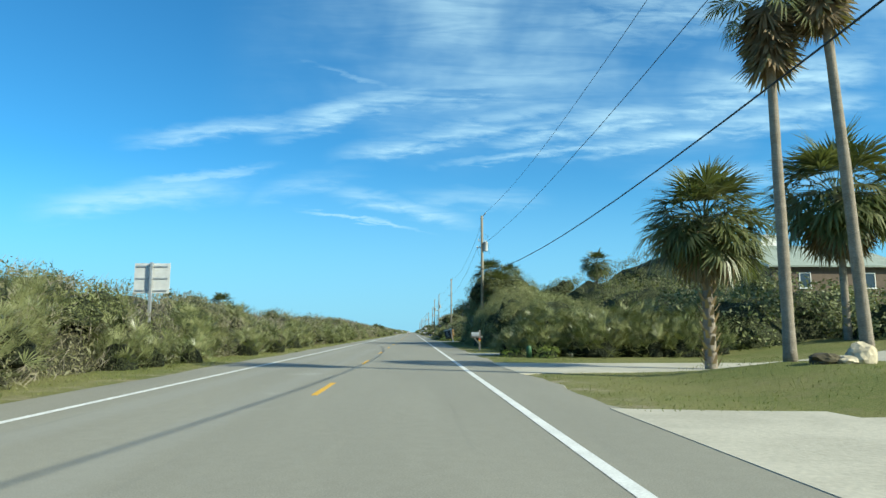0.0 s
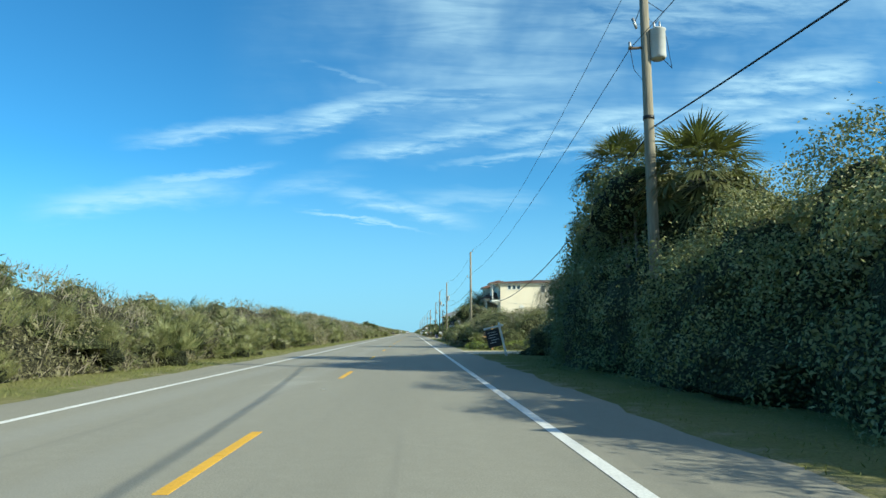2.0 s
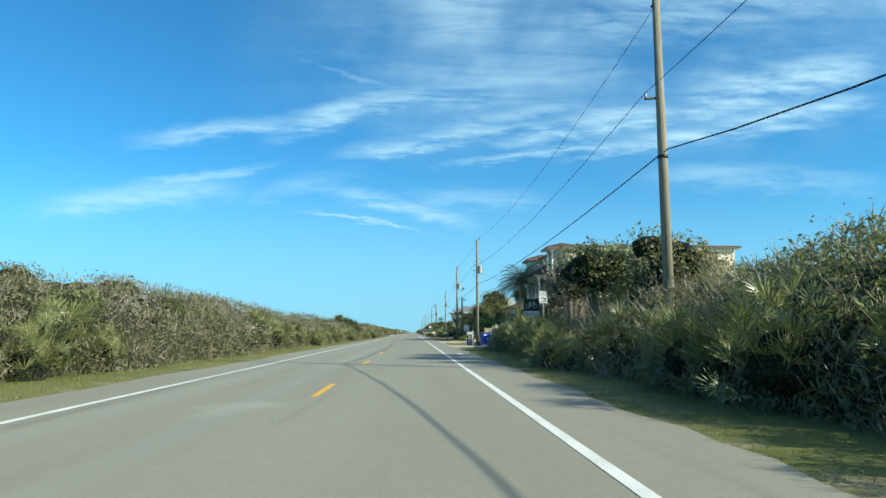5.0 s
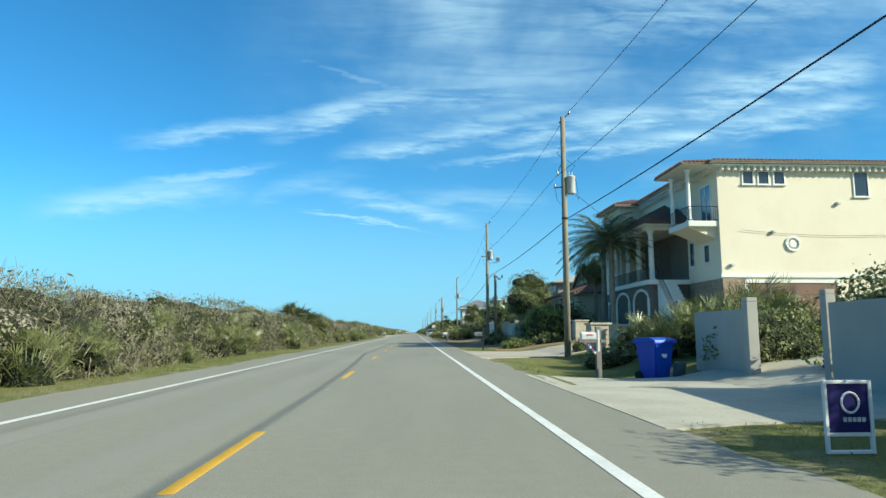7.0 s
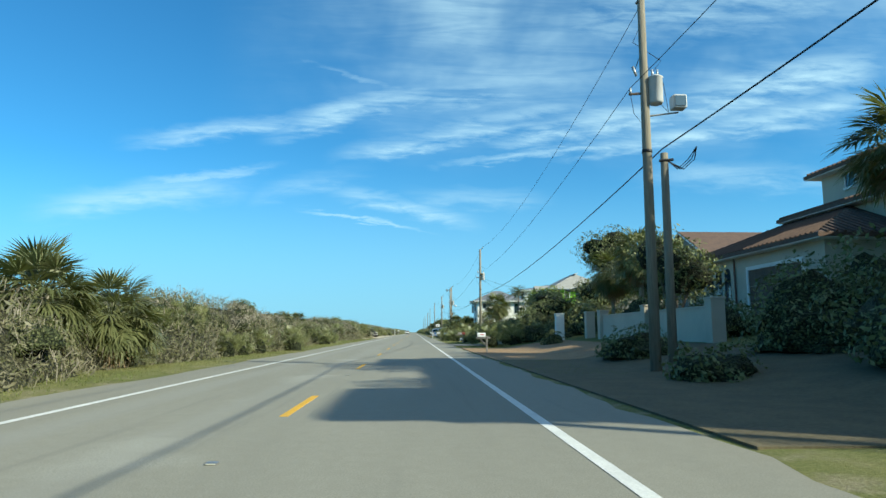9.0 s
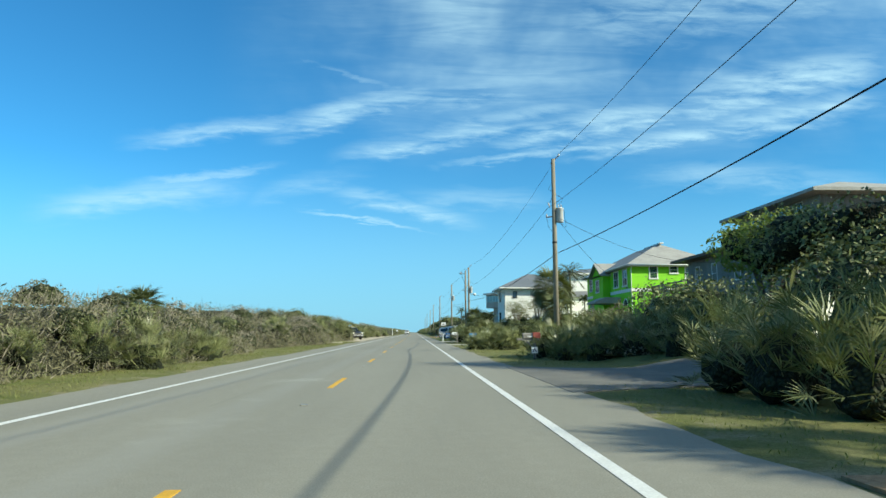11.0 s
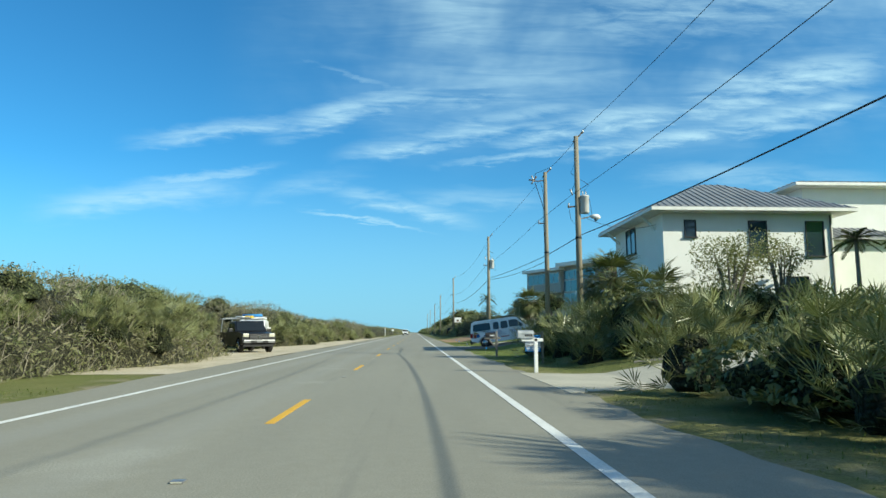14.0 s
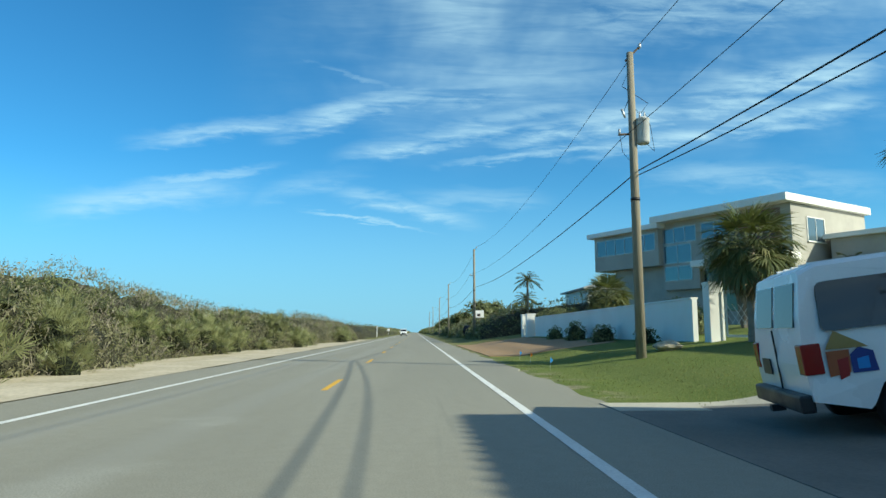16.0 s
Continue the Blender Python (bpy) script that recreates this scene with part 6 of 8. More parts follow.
for i, (x, y, z) in enumerate([(15.5, 76.6, 4.8), (19.5, 78.4, 5.0)]):
    tree_bush(x, y, (2.6, 2.6, 2.0), z, 250 + i, LEAF_HEDGE, "dark coastal tree behind the sandy drive", 45, 0.09)
cabbage_palm(10.0, 62.0, 5.6, 35, "cabbage palm growing out of the hedge", 1.15)
cabbage_palm(10.0, 68.4, 7.4, 36, "cabbage palm growing out of the hedge", 1.15, dead=14)
cabbage_palm(20.9, 66, 7.3, 37, crown=1.05)
cabbage_palm(29.2, 64.5, 9.4, 38, crown=1.15)
cabbage_palm(15.2, 90, 8.5, 39, crown=1.36, dead=12, fans=52)
# belt of scrub and trees beyond the sandy drive
def east_edge(y):
    return 6.0 + 0.5 * np.sin(y * 0.23) + 0.3 * np.sin(y * 0.61) + 1.2 * np.exp(-((y - 128) / 16.0) ** 2) + 1.3 / (1 + np.exp(-(y - 146) / 2.0))


thicket("scrub_belt", east_edge, 14, lambda y, d: 1.5 + 0.3 * np.sin(y * 0.17) + 0.16 * np.minimum(d, 8), 93.0, 157, 1, "low mixed coastal scrub beside the road", LEAF_SCRUB, 900, 8, 0.058)
for i, (x, y, rx, ry, rz, m) in enumerate([(9.2, 92.0, 1.5, 1.3, 1.3, LEAF_HEDGE), (7.4, 90.0, 1.4, 0.8, 0.45, LEAF_BRIGHT), (9.8, 89.8, 2.6, 0.8, 0.5, LEAF_BRIGHT), (13.6, 89.9, 2.4, 0.8, 0.5, LEAF_BRIGHT), (6.6, 92.4, 0.7, 1.6, 0.5, LEAF_BRIGHT), (11.8, 95.5, 2.6, 2.6, 2.6, LEAF_SCRUB), (9.4, 103, 2.6, 3.0, 2.9, LEAF_SCRUB), (8.6, 96.5, 2.0, 2.4, 2.3, LEAF_SCRUB), (13.5, 92.0, 2.4, 1.6, 2.4, LEAF_HEDGE), (17.0, 91.5, 2.6, 2.0, 2.6, LEAF_HEDGE),
                                           (10.5, 110, 3, 4, 3.0, LEAF_SCRUB), (10.5, 121, 3, 5, 2.8, LEAF_SCRUB), (12, 133, 3, 5, 3.4, LEAF_SCRUB), (10.4, 151.5, 2.6, 3.6, 2.3, LEAF_GREYTWIG), (8.7, 150.2, 1.3, 3.6, 1.9, LEAF_HEDGE), (8.6, 145.2, 1.3, 3.0, 1.9, LEAF_HEDGE), (11.1, 157.4, 2.7, 2.3, 3.1, LEAF_HEDGE), (17, 150, 4, 6, 3.2, LEAF_HEDGE),
                                           (9.6, 78.8, 2.2, 1.4, 1.6, LEAF_HEDGE), (13, 80.4, 3.2, 1.8, 2.4, LEAF_HEDGE), (18, 82, 4, 4, 2.8, LEAF_HEDGE), (22, 100, 6, 8, 3.8, LEAF_SCRUB), (24, 118, 6, 9, 3.2, LEAF_SCRUB), (22, 138, 6, 9, 3.2, LEAF_SCRUB)]):
    bush((x, y), (rx, ry, rz), 260 + i, m, "mixed green and grey coastal shrub", "shrub", 170 if x < 14 else 100, 0.052 if x < 14 else 0.07)
tree_bush(15.4, 98.5, (3.2, 3.0, 2.2), 3.6, 280, LEAF_GREYTWIG, "grey tree hung with dry vines", 110, 0.055, vines=1500)
tree_bush(12.4, 79.6, (2.0, 2.0, 1.6), 3.3, 286, LEAF_HEDGE, "dark coastal tree beside the sandy drive", 80, 0.06)
tree_bush(17.6, 100.5, (2.6, 2.6, 2.2), 4.0, 281, LEAF_HEDGE, "dark green coastal tree", 60)
tree_bush(9.5, 140.6, (1.7, 1.8, 1.5), 3.5, 282, LEAF_GREYTWIG, "grey twiggy tree with dry leaves", 110, 0.055)
tree_bush(9.7, 136.6, (2.0, 2.0, 1.6), 3.7, 284, LEAF_HEDGE, "dark coastal tree leaning over the road edge", 90, 0.065)
tree_bush(11.0, 132.4, (2.0, 2.2, 1.6), 3.5, 285, LEAF_SCRUB, "dark coastal tree leaning over the road edge", 70, 0.07)
tree_bush(11.4, 151.4, (2.4, 2.6, 1.5), 2.7, 283, LEAF_GREYTWIG, "grey twiggy shrub with dry leaves", 110, 0.05)
gen = np.random.default_rng(25)
for i in range(34):
    y = 94 + 60 * i / 33
    palmetto(float(east_edge(np.array(y))) + gen.uniform(0.2, 1.6), y, gen.uniform(0.8, 1.1), gen.uniform(0, 360), i, "palmettos in the scrub belt", z=gen.uniform(0.1, 0.6))
for i, (x, y, s) in enumerate([(8.8, 153.2, 0.9), (9.6, 155.6, 0.8), (15.6, 92.6, 1.5)]):
    palmetto(x, y, s, 47 * i, i, "palmettos in the scrub belt", z=0.5)
# behind the gate and round the cream house
for i, (x, y, rx, ry, rz, m) in enumerate([(11.8, 171.6, 1.8, 1.2, 1.3, LEAF_HEDGE), (13.5, 175, 2.6, 2.2, 1.5, LEAF_HEDGE), (12.6, 167.4, 1.7, 1.2, 1.1, LEAF_BRIGHT), (15, 164, 2.6, 2.0, 1.5, LEAF_BRIGHT), (17.5, 168, 3, 2.4, 1.9, LEAF_SCRUB), (16, 158, 4, 3, 2.4, LEAF_HEDGE),
                                           (20, 175, 3.5, 3, 1.7, LEAF_HEDGE), (24, 170, 4, 4, 2.6, LEAF_SCRUB), (9.8, 179.5, 1.2, 1.0, 0.7, LEAF_HEDGE), (11.6, 180.8, 1.4, 1.2, 1.2, LEAF_HEDGE), (27, 186, 4, 3, 2.2, LEAF_HEDGE)]):
    bush((x, y), (rx, ry, rz), 300 + i, m, "garden shrub with dense green leaves", "shrub", 105, 0.075)
gen = np.random.default_rng(27)
for i in range(13):
    palmetto(11 + 9 * gen.random(), 170 + 5 * gen.random(), gen.uniform(0.9, 1.2), gen.uniform(0, 360), i, "palmettos behind the gate", z=0.9)
for i, (x, y, k) in enumerate([(11.2, 178.6, 1.35), (12.4, 177.4, 1.5), (13.6, 178.2, 1.4), (12.0, 175.6, 1.3), (14.6, 176.4, 1.4), (10.9, 176.6, 1.1)]):
    palmetto(x, y, k, 83 * i, i, "palmettos before the block wall")
feather_palm(19.0, 211.0, 8.4, 40, "feather palm in shade before the cream house", 4.2, 54, 0.26)
feather_palm(17.6, 204.2, 7.2, 41, "feather palm in shade before the cream house", 3.6, 50, 0.24)
cabbage_palm(21.2, 221.5, 7.0, 42, crown=1.5, dead=12)
tree_bush(14.6, 229, (2.4, 2.4, 2.0), 3.6, 342, LEAF_HEDGE, "dark green coastal tree by the wall", 45)
for i, (x, y, rx, ry, rz, m) in enumerate([(12.3, 204.5, 1.9, 1.6, 2.8, LEAF_BRIGHT), (9.4, 200.4, 1.5, 0.9, 0.6, LEAF_BRIGHT), (11.6, 200.0, 1.3, 0.9, 0.6, LEAF_HEDGE), (13.2, 210, 2.2, 3, 2.6, LEAF_HEDGE), (10.6, 222.5, 1.5, 1.8, 1.0, LEAF_HEDGE), (14.4, 216.6, 2.4, 2.8, 2.1, LEAF_HEDGE), (17.4, 219.0, 2.2, 3.0, 2.8, LEAF_HEDGE), (16.5, 214, 2.4, 2.4, 2.2, LEAF_HEDGE),
                                           (9.4, 213.6, 1.3, 1.2, 0.7, LEAF_HEDGE), (16.5, 229, 1.5, 4, 1.5, LEAF_HEDGE), (16.5, 239, 1.5, 4, 2.2, LEAF_HEDGE), (12.6, 250.5, 2.2, 1.8, 1.4, LEAF_HEDGE), (13, 256, 2.8, 3, 2.4, LEAF_HEDGE), (17.5, 252, 3.0, 4, 2.6, LEAF_HEDGE), (11.4, 242.2, 0.9, 0.9, 0.8, LEAF_HEDGE)]):
    bush((x, y), (rx, ry, rz), 320 + i, m, "dark garden shrub in the house's shade", "shrub", 100, 0.078)
cabbage_palm(17.5, 241.5, 5.4, 43, crown=1.35, dead=12)
cabbage_palm(17.4, 247.5, 4.6, 44, crown=1.35, dead=12)
tree_bush(19.5, 244.0, (2.6, 2.6, 2.0), 3.6, 340, LEAF_HEDGE, "dark green coastal tree by the wall")
for i in range(9):
    palmetto(8.2 + 1.9 * (i % 3), 250.5 + 2.0 * (i // 3), 1.2, 50 * i, i, "palmettos by the wall", z=0.3)
tree_bush(20.5, 258.0, (3.6, 3.6, 2.6), 7.0, 347, LEAF_HEDGE, "tall dark green coastal tree by the shaded drive", 45, 0.09)
# round the timber house and the pole
for i, (x, y, rx, ry, rz, m) in enumerate([(11.2, 268.2, 2.0, 1.6, 0.8, LEAF_GREYTWIG), (16.2, 272.5, 2.4, 2.4, 1.7, LEAF_HEDGE), (12.8, 266.4, 1.7, 1.5, 1.7, LEAF_HEDGE), (17.5, 263.5, 2.8, 2.6, 3.4, LEAF_HEDGE), (19, 280, 4, 5, 2.6, LEAF_HEDGE), (9.4, 274.6, 1.6, 1.6, 0.9, LEAF_SCRUB), (12.5, 279, 2.2, 2, 1.0, LEAF_SCRUB), (15.2, 287, 2.4, 2.6, 1.5, LEAF_SCRUB),
                                           (22, 292, 3, 4, 2.6, LEAF_HEDGE), (21.5, 312, 2.2, 3.5, 1.8, LEAF_SCRUB), (19, 316.5, 2.0, 2.2, 1.6, LEAF_HEDGE), (25, 313, 2.4, 2.0, 2.2, LEAF_SCRUB)]):
    bush((x, y), (rx, ry, rz), 350 + i, m, "dark coastal shrub by the timber house", "shrub", 95, 0.08)
tree_bush(14.6, 257.4, (2.4, 2.2, 1.4), 2.9, 344, LEAF_HEDGE, "dark green coastal tree by the sandy drive", 60, 0.07)
tree_bush(14.9, 262.0, (2.2, 2.4, 1.5), 3.3, 345, LEAF_HEDGE, "dark green coastal tree by the sandy drive", 60, 0.07)
tree_bush(18.8, 255.2, (3.0, 3.0, 2.0), 3.6, 343, LEAF_HEDGE, "dark green coastal tree by the sandy drive", 40, 0.09)
tree_bush(15.6, 266.0, (2.4, 2.2, 1.8), 3.6, 341, LEAF_BRIGHT, "leafy coastal tree at the drive's edge")
palmetto(11.4, 264.6, 1.15, 20, 3, "palmettos by the pole", "large palmetto with long arching yellow-green fans", 0.4)
for i, (x, y, k) in enumerate([(8.3, 269.6, 0.95), (9.4, 268.0, 1.15), (10.7, 267.2, 1.2), (10.4, 270.0, 1.05), (12.2, 269.0, 1.25), (13.6, 269.8, 1.3), (11.6, 272.0, 1.1), (14.4, 267.6, 1.3)]):
    palmetto(x, y, k, 77 * i, i, "palmettos by the pole")
gen = np.random.default_rng(29)
for i in range(15):
    palmetto(gen.uniform(8.0, 12.6), gen.uniform(270.6, 277.6), gen.uniform(0.95, 1.3), gen.uniform(0, 360), i, "palmettos by the pole", z=None)
for i, (x, y, s) in enumerate([(6.3, 287.9, 0.9), (7.2, 287.4, 1.0), (7.7, 288.4, 1.0), (8.5, 287.0, 1.05), (8.1, 286.5, 0.8), (6.8, 286.9, 0.8), (7.5, 289.2, 0.95), (5.9, 287.4, 0.75), (6.9, 288.8, 0.95), (8.8, 287.9, 0.95)]):
    palmetto(x, y, s, 70 * i, i, "palmetto island on the lawn")
bush((7.3, 287.7), (1.6, 1.2, 0.75), 365, LEAF_HEDGE, "dark growth under the palmetto island", "shrub")
cabbage_palm(12.8, 291.0, 2.35, 45, "young cabbage palm with a dark booted trunk", 0.95, True, dead=4, fans=24)
cabbage_palm(15.9, 307.4, 4.6, 46, "cabbage palm with a criss-cross booted trunk", 1.52, True, dead=20, fans=64)
feather_palm(23.2, 329.5, 7.8, 47, "tall feather palm before the lime green house", 2.5, 30, 0.17)
# palmetto hedges by the white house
for i, (x, y, rx, ry, rz) in enumerate([(9.6, 317.0, 2.9, 2.4, 1.15), (14.5, 314.0, 3.0, 2.2, 1.5), (18, 320, 2.4, 2.4, 1.2), (10.8, 332.2, 2.3, 3.2, 1.9)]):
    bush((x, y), (rx, ry, rz), 370 + i, LEAF_HEDGE, "dark hedge among palmettos", "hedge", 140, 0.07)
gen = np.random.default_rng(31)
for i in range(24):
    palmetto(gen.uniform(6.8, 12.4), gen.uniform(314.4, 320.4), gen.uniform(0.8, 1.08), gen.uniform(0, 360), i, "palmetto hedge by the mailbox", z=0.25 + gen.uniform(0, 0.3))
for i in range(20):
    palmetto(gen.uniform(8.0, 12.4), gen.uniform(328.9, 335.5), gen.uniform(1.1, 1.7), gen.uniform(0, 360), i, "palmetto bank by the white house", z=gen.uniform(0, 0.35))
bush((8.5, 338.2), (1.5, 1.4, 1.5), 374, LEAF_HEDGE, "dark hedge among palmettos", "hedge", 140, 0.06)
for i, (x, y) in enumerate([(7.7, 337.4), (8.6, 336.9), (7.6, 338.6), (9.4, 337.6), (8.7, 339.3), (9.8, 339.0)]):
    palmetto(x, y, 0.95 + 0.08 * (i % 3), 61 * i, i, "palmetto bank by the white house", z=0.35)
cabbage_palm(10.6, 336.0, 2.9, 48, "young cabbage palm above the palmettos", 0.95, True, dead=6)
cabbage_palm(10.2, 329.6, 1.9, 70, "young cabbage palm above the palmettos", 0.85, True, dead=6, fans=36)
for i, (x, y, rx, ry, rz) in enumerate([(15.5, 336.5, 1.8, 1.6, 2.0), (18.5, 339.5, 2.4, 1.6, 2.3), (22, 341, 2.6, 1.6, 2.0), (25.5, 342, 2.2, 1.4, 1.6)]):
    bush((x, y), (rx, ry, rz), 380 + i, LEAF_HEDGE, "rounded dark shrub before the white house", "shrub", 150, 0.07)
tree_bush(17.1, 338.2, (2.1, 1.8, 1.5), 3.2, 385, LEAF_SCRUB, "gnarled open coastal tree before the white house", 60, 0.06, dense=False)
tree_bush(20.6, 340.0, (1.6, 1.4, 1.3), 3.4, 386, LEAF_SCRUB, "gnarled open coastal tree before the white house", 60, 0.06, dense=False)
feather_palm(25.6, 341.2, 4.6, 49, "small feather palm beside the white house", 1.3, 20, 0.12)
feather_palm(28.2, 341.0, 4.8, 50, "small feather palm beside the white house", 1.3, 20, 0.12)
# towards the modern house
cabbage_palm(22.4, 375.6, 7.2, 51, crown=1.0, dead=2, fans=26)
cabbage_palm(26.1, 376.6, 7.4, 52, crown=1.0, dead=2, fans=26)
cabbage_palm(30.7, 380.2, 11.0, 53, crown=1.0, dead=2, fans=26)
cabbage_palm(13.45, 373.2, 3.25, 54, crown=1.05, dead=40, fans=70)
tree_bush(17.4, 381.5, (1.7, 1.6, 1.5), 3.1, 388, LEAF_HEDGE, "dark dense garden tree behind the palm", 80, 0.07)
cabbage_palm(17.0, 402, 2.6, 55, crown=1.2, dead=12)
cabbage_palm(18.6, 407, 3.0, 56, crown=1.2, dead=12)
feather_palm(30.9, 402.5, 5.0, 57, "small feather palm before the modern house", 1.7, 22, 0.13)
feather_palm(37.2, 402.0, 5.2, 58, "small feather palm before the modern house", 1.7, 22, 0.13)
feather_palm(15.4, 429, 6.4, 59, "feather palm above the far hedge", 1.8, 24, 0.15)
feather_palm(16.4, 436, 4.4, 60, "feather palm above the far hedge", 1.8, 24, 0.15)
for i, (x, y, rx, ry, rz) in enumerate([(12.0, 379.5, 0.6, 0.5, 0.7), (12.0, 386, 0.7, 0.8, 0.9), (12.0, 392, 0.7, 1.0, 1.0), (12.0, 398, 0.6, 0.8, 0.8), (16, 415, 2.5, 5, 2.2), (15, 383, 1.4, 2, 1.6)]):
    bush((x, y), (rx, ry, rz), 390 + i, LEAF_HEDGE, "small shrub at the foot of the garden wall", "shrub", 150, 0.07)


def north_edge(y):
    return 8.6 + 0.6 * np.sin(y * 0.13) + 0.4 * np.sin(y * 0.37)


thicket("far_hedge", north_edge, 20, lambda y, d: 2.1 + 0.5 * np.sin(y * 0.09) + 0.28 * np.minimum(d, 7), 426, 1400, 1, "dark green hedge and trees along the far road", LEAF_HEDGE, 260, 12, 0.14, 520)
for i, (x, y) in enumerate([(13, 455), (15, 470), (12.5, 505), (14, 540), (13, 590), (13, 640)]):
    tree_bush(x, y, (3, 4, 2), 3.6, 400 + i, LEAF_HEDGE, "dark roadside tree in the far hedge", 22, 0.17)
# palms in the scrub west of the road
for x, y, tall, s in ((-9.3, 217.6, 2.2, 61), (-10.6, 219.6, 2.5, 62), (-8.6, 220.6, 1.7, 63)):
    cabbage_palm(x, y, tall, s, "low cabbage palm standing in the scrub", 1.05, dead=10)
cabbage_palm(-39, 110, 5.8, 64, "small cabbage palm far off in the scrub", 0.9)
cabbage_palm(-15, 58, 3.2, 65, "low cabbage palm standing in the scrub", 0.8)
cabbage_palm(-12, 275, 2.3, 66, "low cabbage palm standing in the scrub", 0.8)


# ---- signs, mailboxes and other small things ----
def bars(owner, x0, x1, z, h, y, mat, n=1, gap=0.02, name="writing"):
    """Plain bars in place of writing, on a face towards -y."""
    w = (x1 - x0 - gap * (n - 1)) / n
    bm = bmesh.new()
    for i in range(n):
        a = x0 + i * (w + gap)
        box(a, a + w, y - 0.004, y - 0.001, z, z + h, bm=bm)
    return part(name, bm, mat, owner)


def lettering(owner, words, x, z, size, y, mat, name="writing"):
    """Words with the built-in font on a face towards -y, centred at x."""
    cu = bpy.data.curves.new(name, "FONT")
    cu.body, cu.size, cu.align_x, cu.extrude = words, size, "CENTER", 0.002
    tmp = bpy.data.objects.new(name, cu)
    scene.collection.objects.link(tmp)
    bpy.context.view_layer.update()
    me = bpy.data.meshes.new_from_object(tmp.evaluated_get(bpy.context.evaluated_depsgraph_get()))
    bpy.data.objects.remove(tmp)
    me.transform(Matrix.Translation((x, y - 0.003, z)) @ pose(0, 0, 0, 90, 0, 0))
    return part(name, me, mat, owner)


def letter_box(w=0.2, long=0.48, h=0.24):
    """A rounded mailbox body, lying along x."""
    prof = [(-w / 2, 0), (w / 2, 0), (w / 2, h - w / 2)] + [(w / 2 * math.cos(a), h - w / 2 + w / 2 * math.sin(a)) for a in np.linspace(0.3, math.pi - 0.3, 7)] + [(-w / 2, h - w / 2)]
    return extruded(prof, "x", -long, 0.0)


def mailbox(x, y, label, post_mat, body_mat, height=1.05, post=0.1, top=0.35, turn=0, number=None, finial=False, brace=True, arm=0.55, flag=True):
    """A roadside mailbox on a post; the box points to the road (-x)."""
    o = thing("mailbox", (x, y, rise(x, y) - 0.03), label, "mailbox", "roadside mailboxes", turn=turn)
    part("post", box(-post / 2, post / 2, -post / 2, post / 2, 0, height + top, 0.012), post_mat, o)
    part("arm", box(-arm - 0.08, 0.22, -post / 2 - 0.0, post / 2 + 0.0, height - 0.1, height - 0.005, 0.008), post_mat, o)
    if brace:
        part("brace", shifted(box(-0.03, 0.03, -0.035, 0.035, 0, 0.48), pose(-0.04, 0, height - 0.5, 0, -42, 0)), post_mat, o)
    b = part("letter_box", shifted(letter_box(), Matrix.Translation((-0.07, 0, height))), body_mat, o)
    part("front_door", box(-0.565, -0.553, -0.09, 0.09, height + 0.012, height + 0.21, 0.004), body_mat, b)
    part("flag", box(-0.4, -0.18, -0.108, -0.101, height + 0.12, height + 0.16), RED if flag else body_mat, b)
    if number:
        bars(b, -0.34, -0.12, height + 0.05, 0.07, -0.101, number, 4, 0.015, "number_plate")
    if finial:
        part("finial", tube([(0, 0, height + top), (0, 0, height + top + 0.06), (0, 0, height + top + 0.12), (0, 0, height + top + 0.22)], [0.04, 0.06, 0.045, 0.008], 10), post_mat, o)
    return o


m1 = mailbox(6.4, 44.0, "grey metal mailbox on a weathered timber post", TIMBER_GREY, STEEL, 0.98, 0.11, 0.38, flag=False)
part("reflector", box(-0.06, 0.06, -0.064, -0.057, 0.72, 0.80), RED, m1)
part("reflector", box(-0.06, 0.06, -0.064, -0.057, 0.62, 0.70), YELLOW, m1)
mailbox(7.35, 88.7, "dark mailbox on a tan timber cross post", WOOD_TAN, BLACK, 0.98, 0.12, 0.52, finial=True, flag=False)
m3 = mailbox(7.75, 174.2, "grey mailbox on a timber post with a striped brace", TIMBER_GREY, GREY_PAINT, 1.36, 0.16, 0.40, brace=False, number=WHITE)
for i in range(7):
    part("stripe", shifted(box(-0.035, 0.035, -0.07, -0.03, 0.075 * i, 0.075 * i + 0.07), pose(-0.05, 0, 0.86, 0, -40, 0)), (RED, WHITE, SIGN_BLUE)[i % 3], m3)
bars(m3, -0.03, 0.03, 0.98, 0.68, -0.081, WHITE, 1, 0, "number_plate")
mailbox(6.45, 196.8, "ornate dark iron mailbox on a fluted post", BLACK, BUMPER_GREY, 1.0, 0.1, 0.3, finial=True, brace=False, number=BLACK, flag=False)
mailbox(6.2, 236.5, "pale mailbox on a short post", TIMBER_GREY, WHITE, 0.95, 0.1, 0.05)
m5 = mailbox(7.4, 271.6, "grey wooden mailbox on a wide timber board", TIMBER_GREY, TIMBER_GREY, 0.95, 0.12, 0.1, arm=0.75, number=WHITE, flag=False)
part("news_box", box(-0.1, 0.25, -0.15, 0.15, 0.96, 1.22, 0.02), FADED_RED, m5, "faded red newspaper box")
mailbox(6.3, 309.9, "white mailbox on a grey timber post", TIMBER_GREY, WHITE, 0.98, 0.09, 0.25, number=BLACK, flag=False)
m7 = mailbox(5.58, 327.5, "weathered grey mailbox on a white post", WHITE, STEEL, 1.05, 0.11, 0.0, brace=False, arm=0.35, number=BLACK, flag=False)
mailbox(6.0, 340.4, "dark mailbox on a weathered timber cross post", TIMBER_GREY, BLACK, 0.98, 0.1, 0.3, number=WHITE, flag=False)

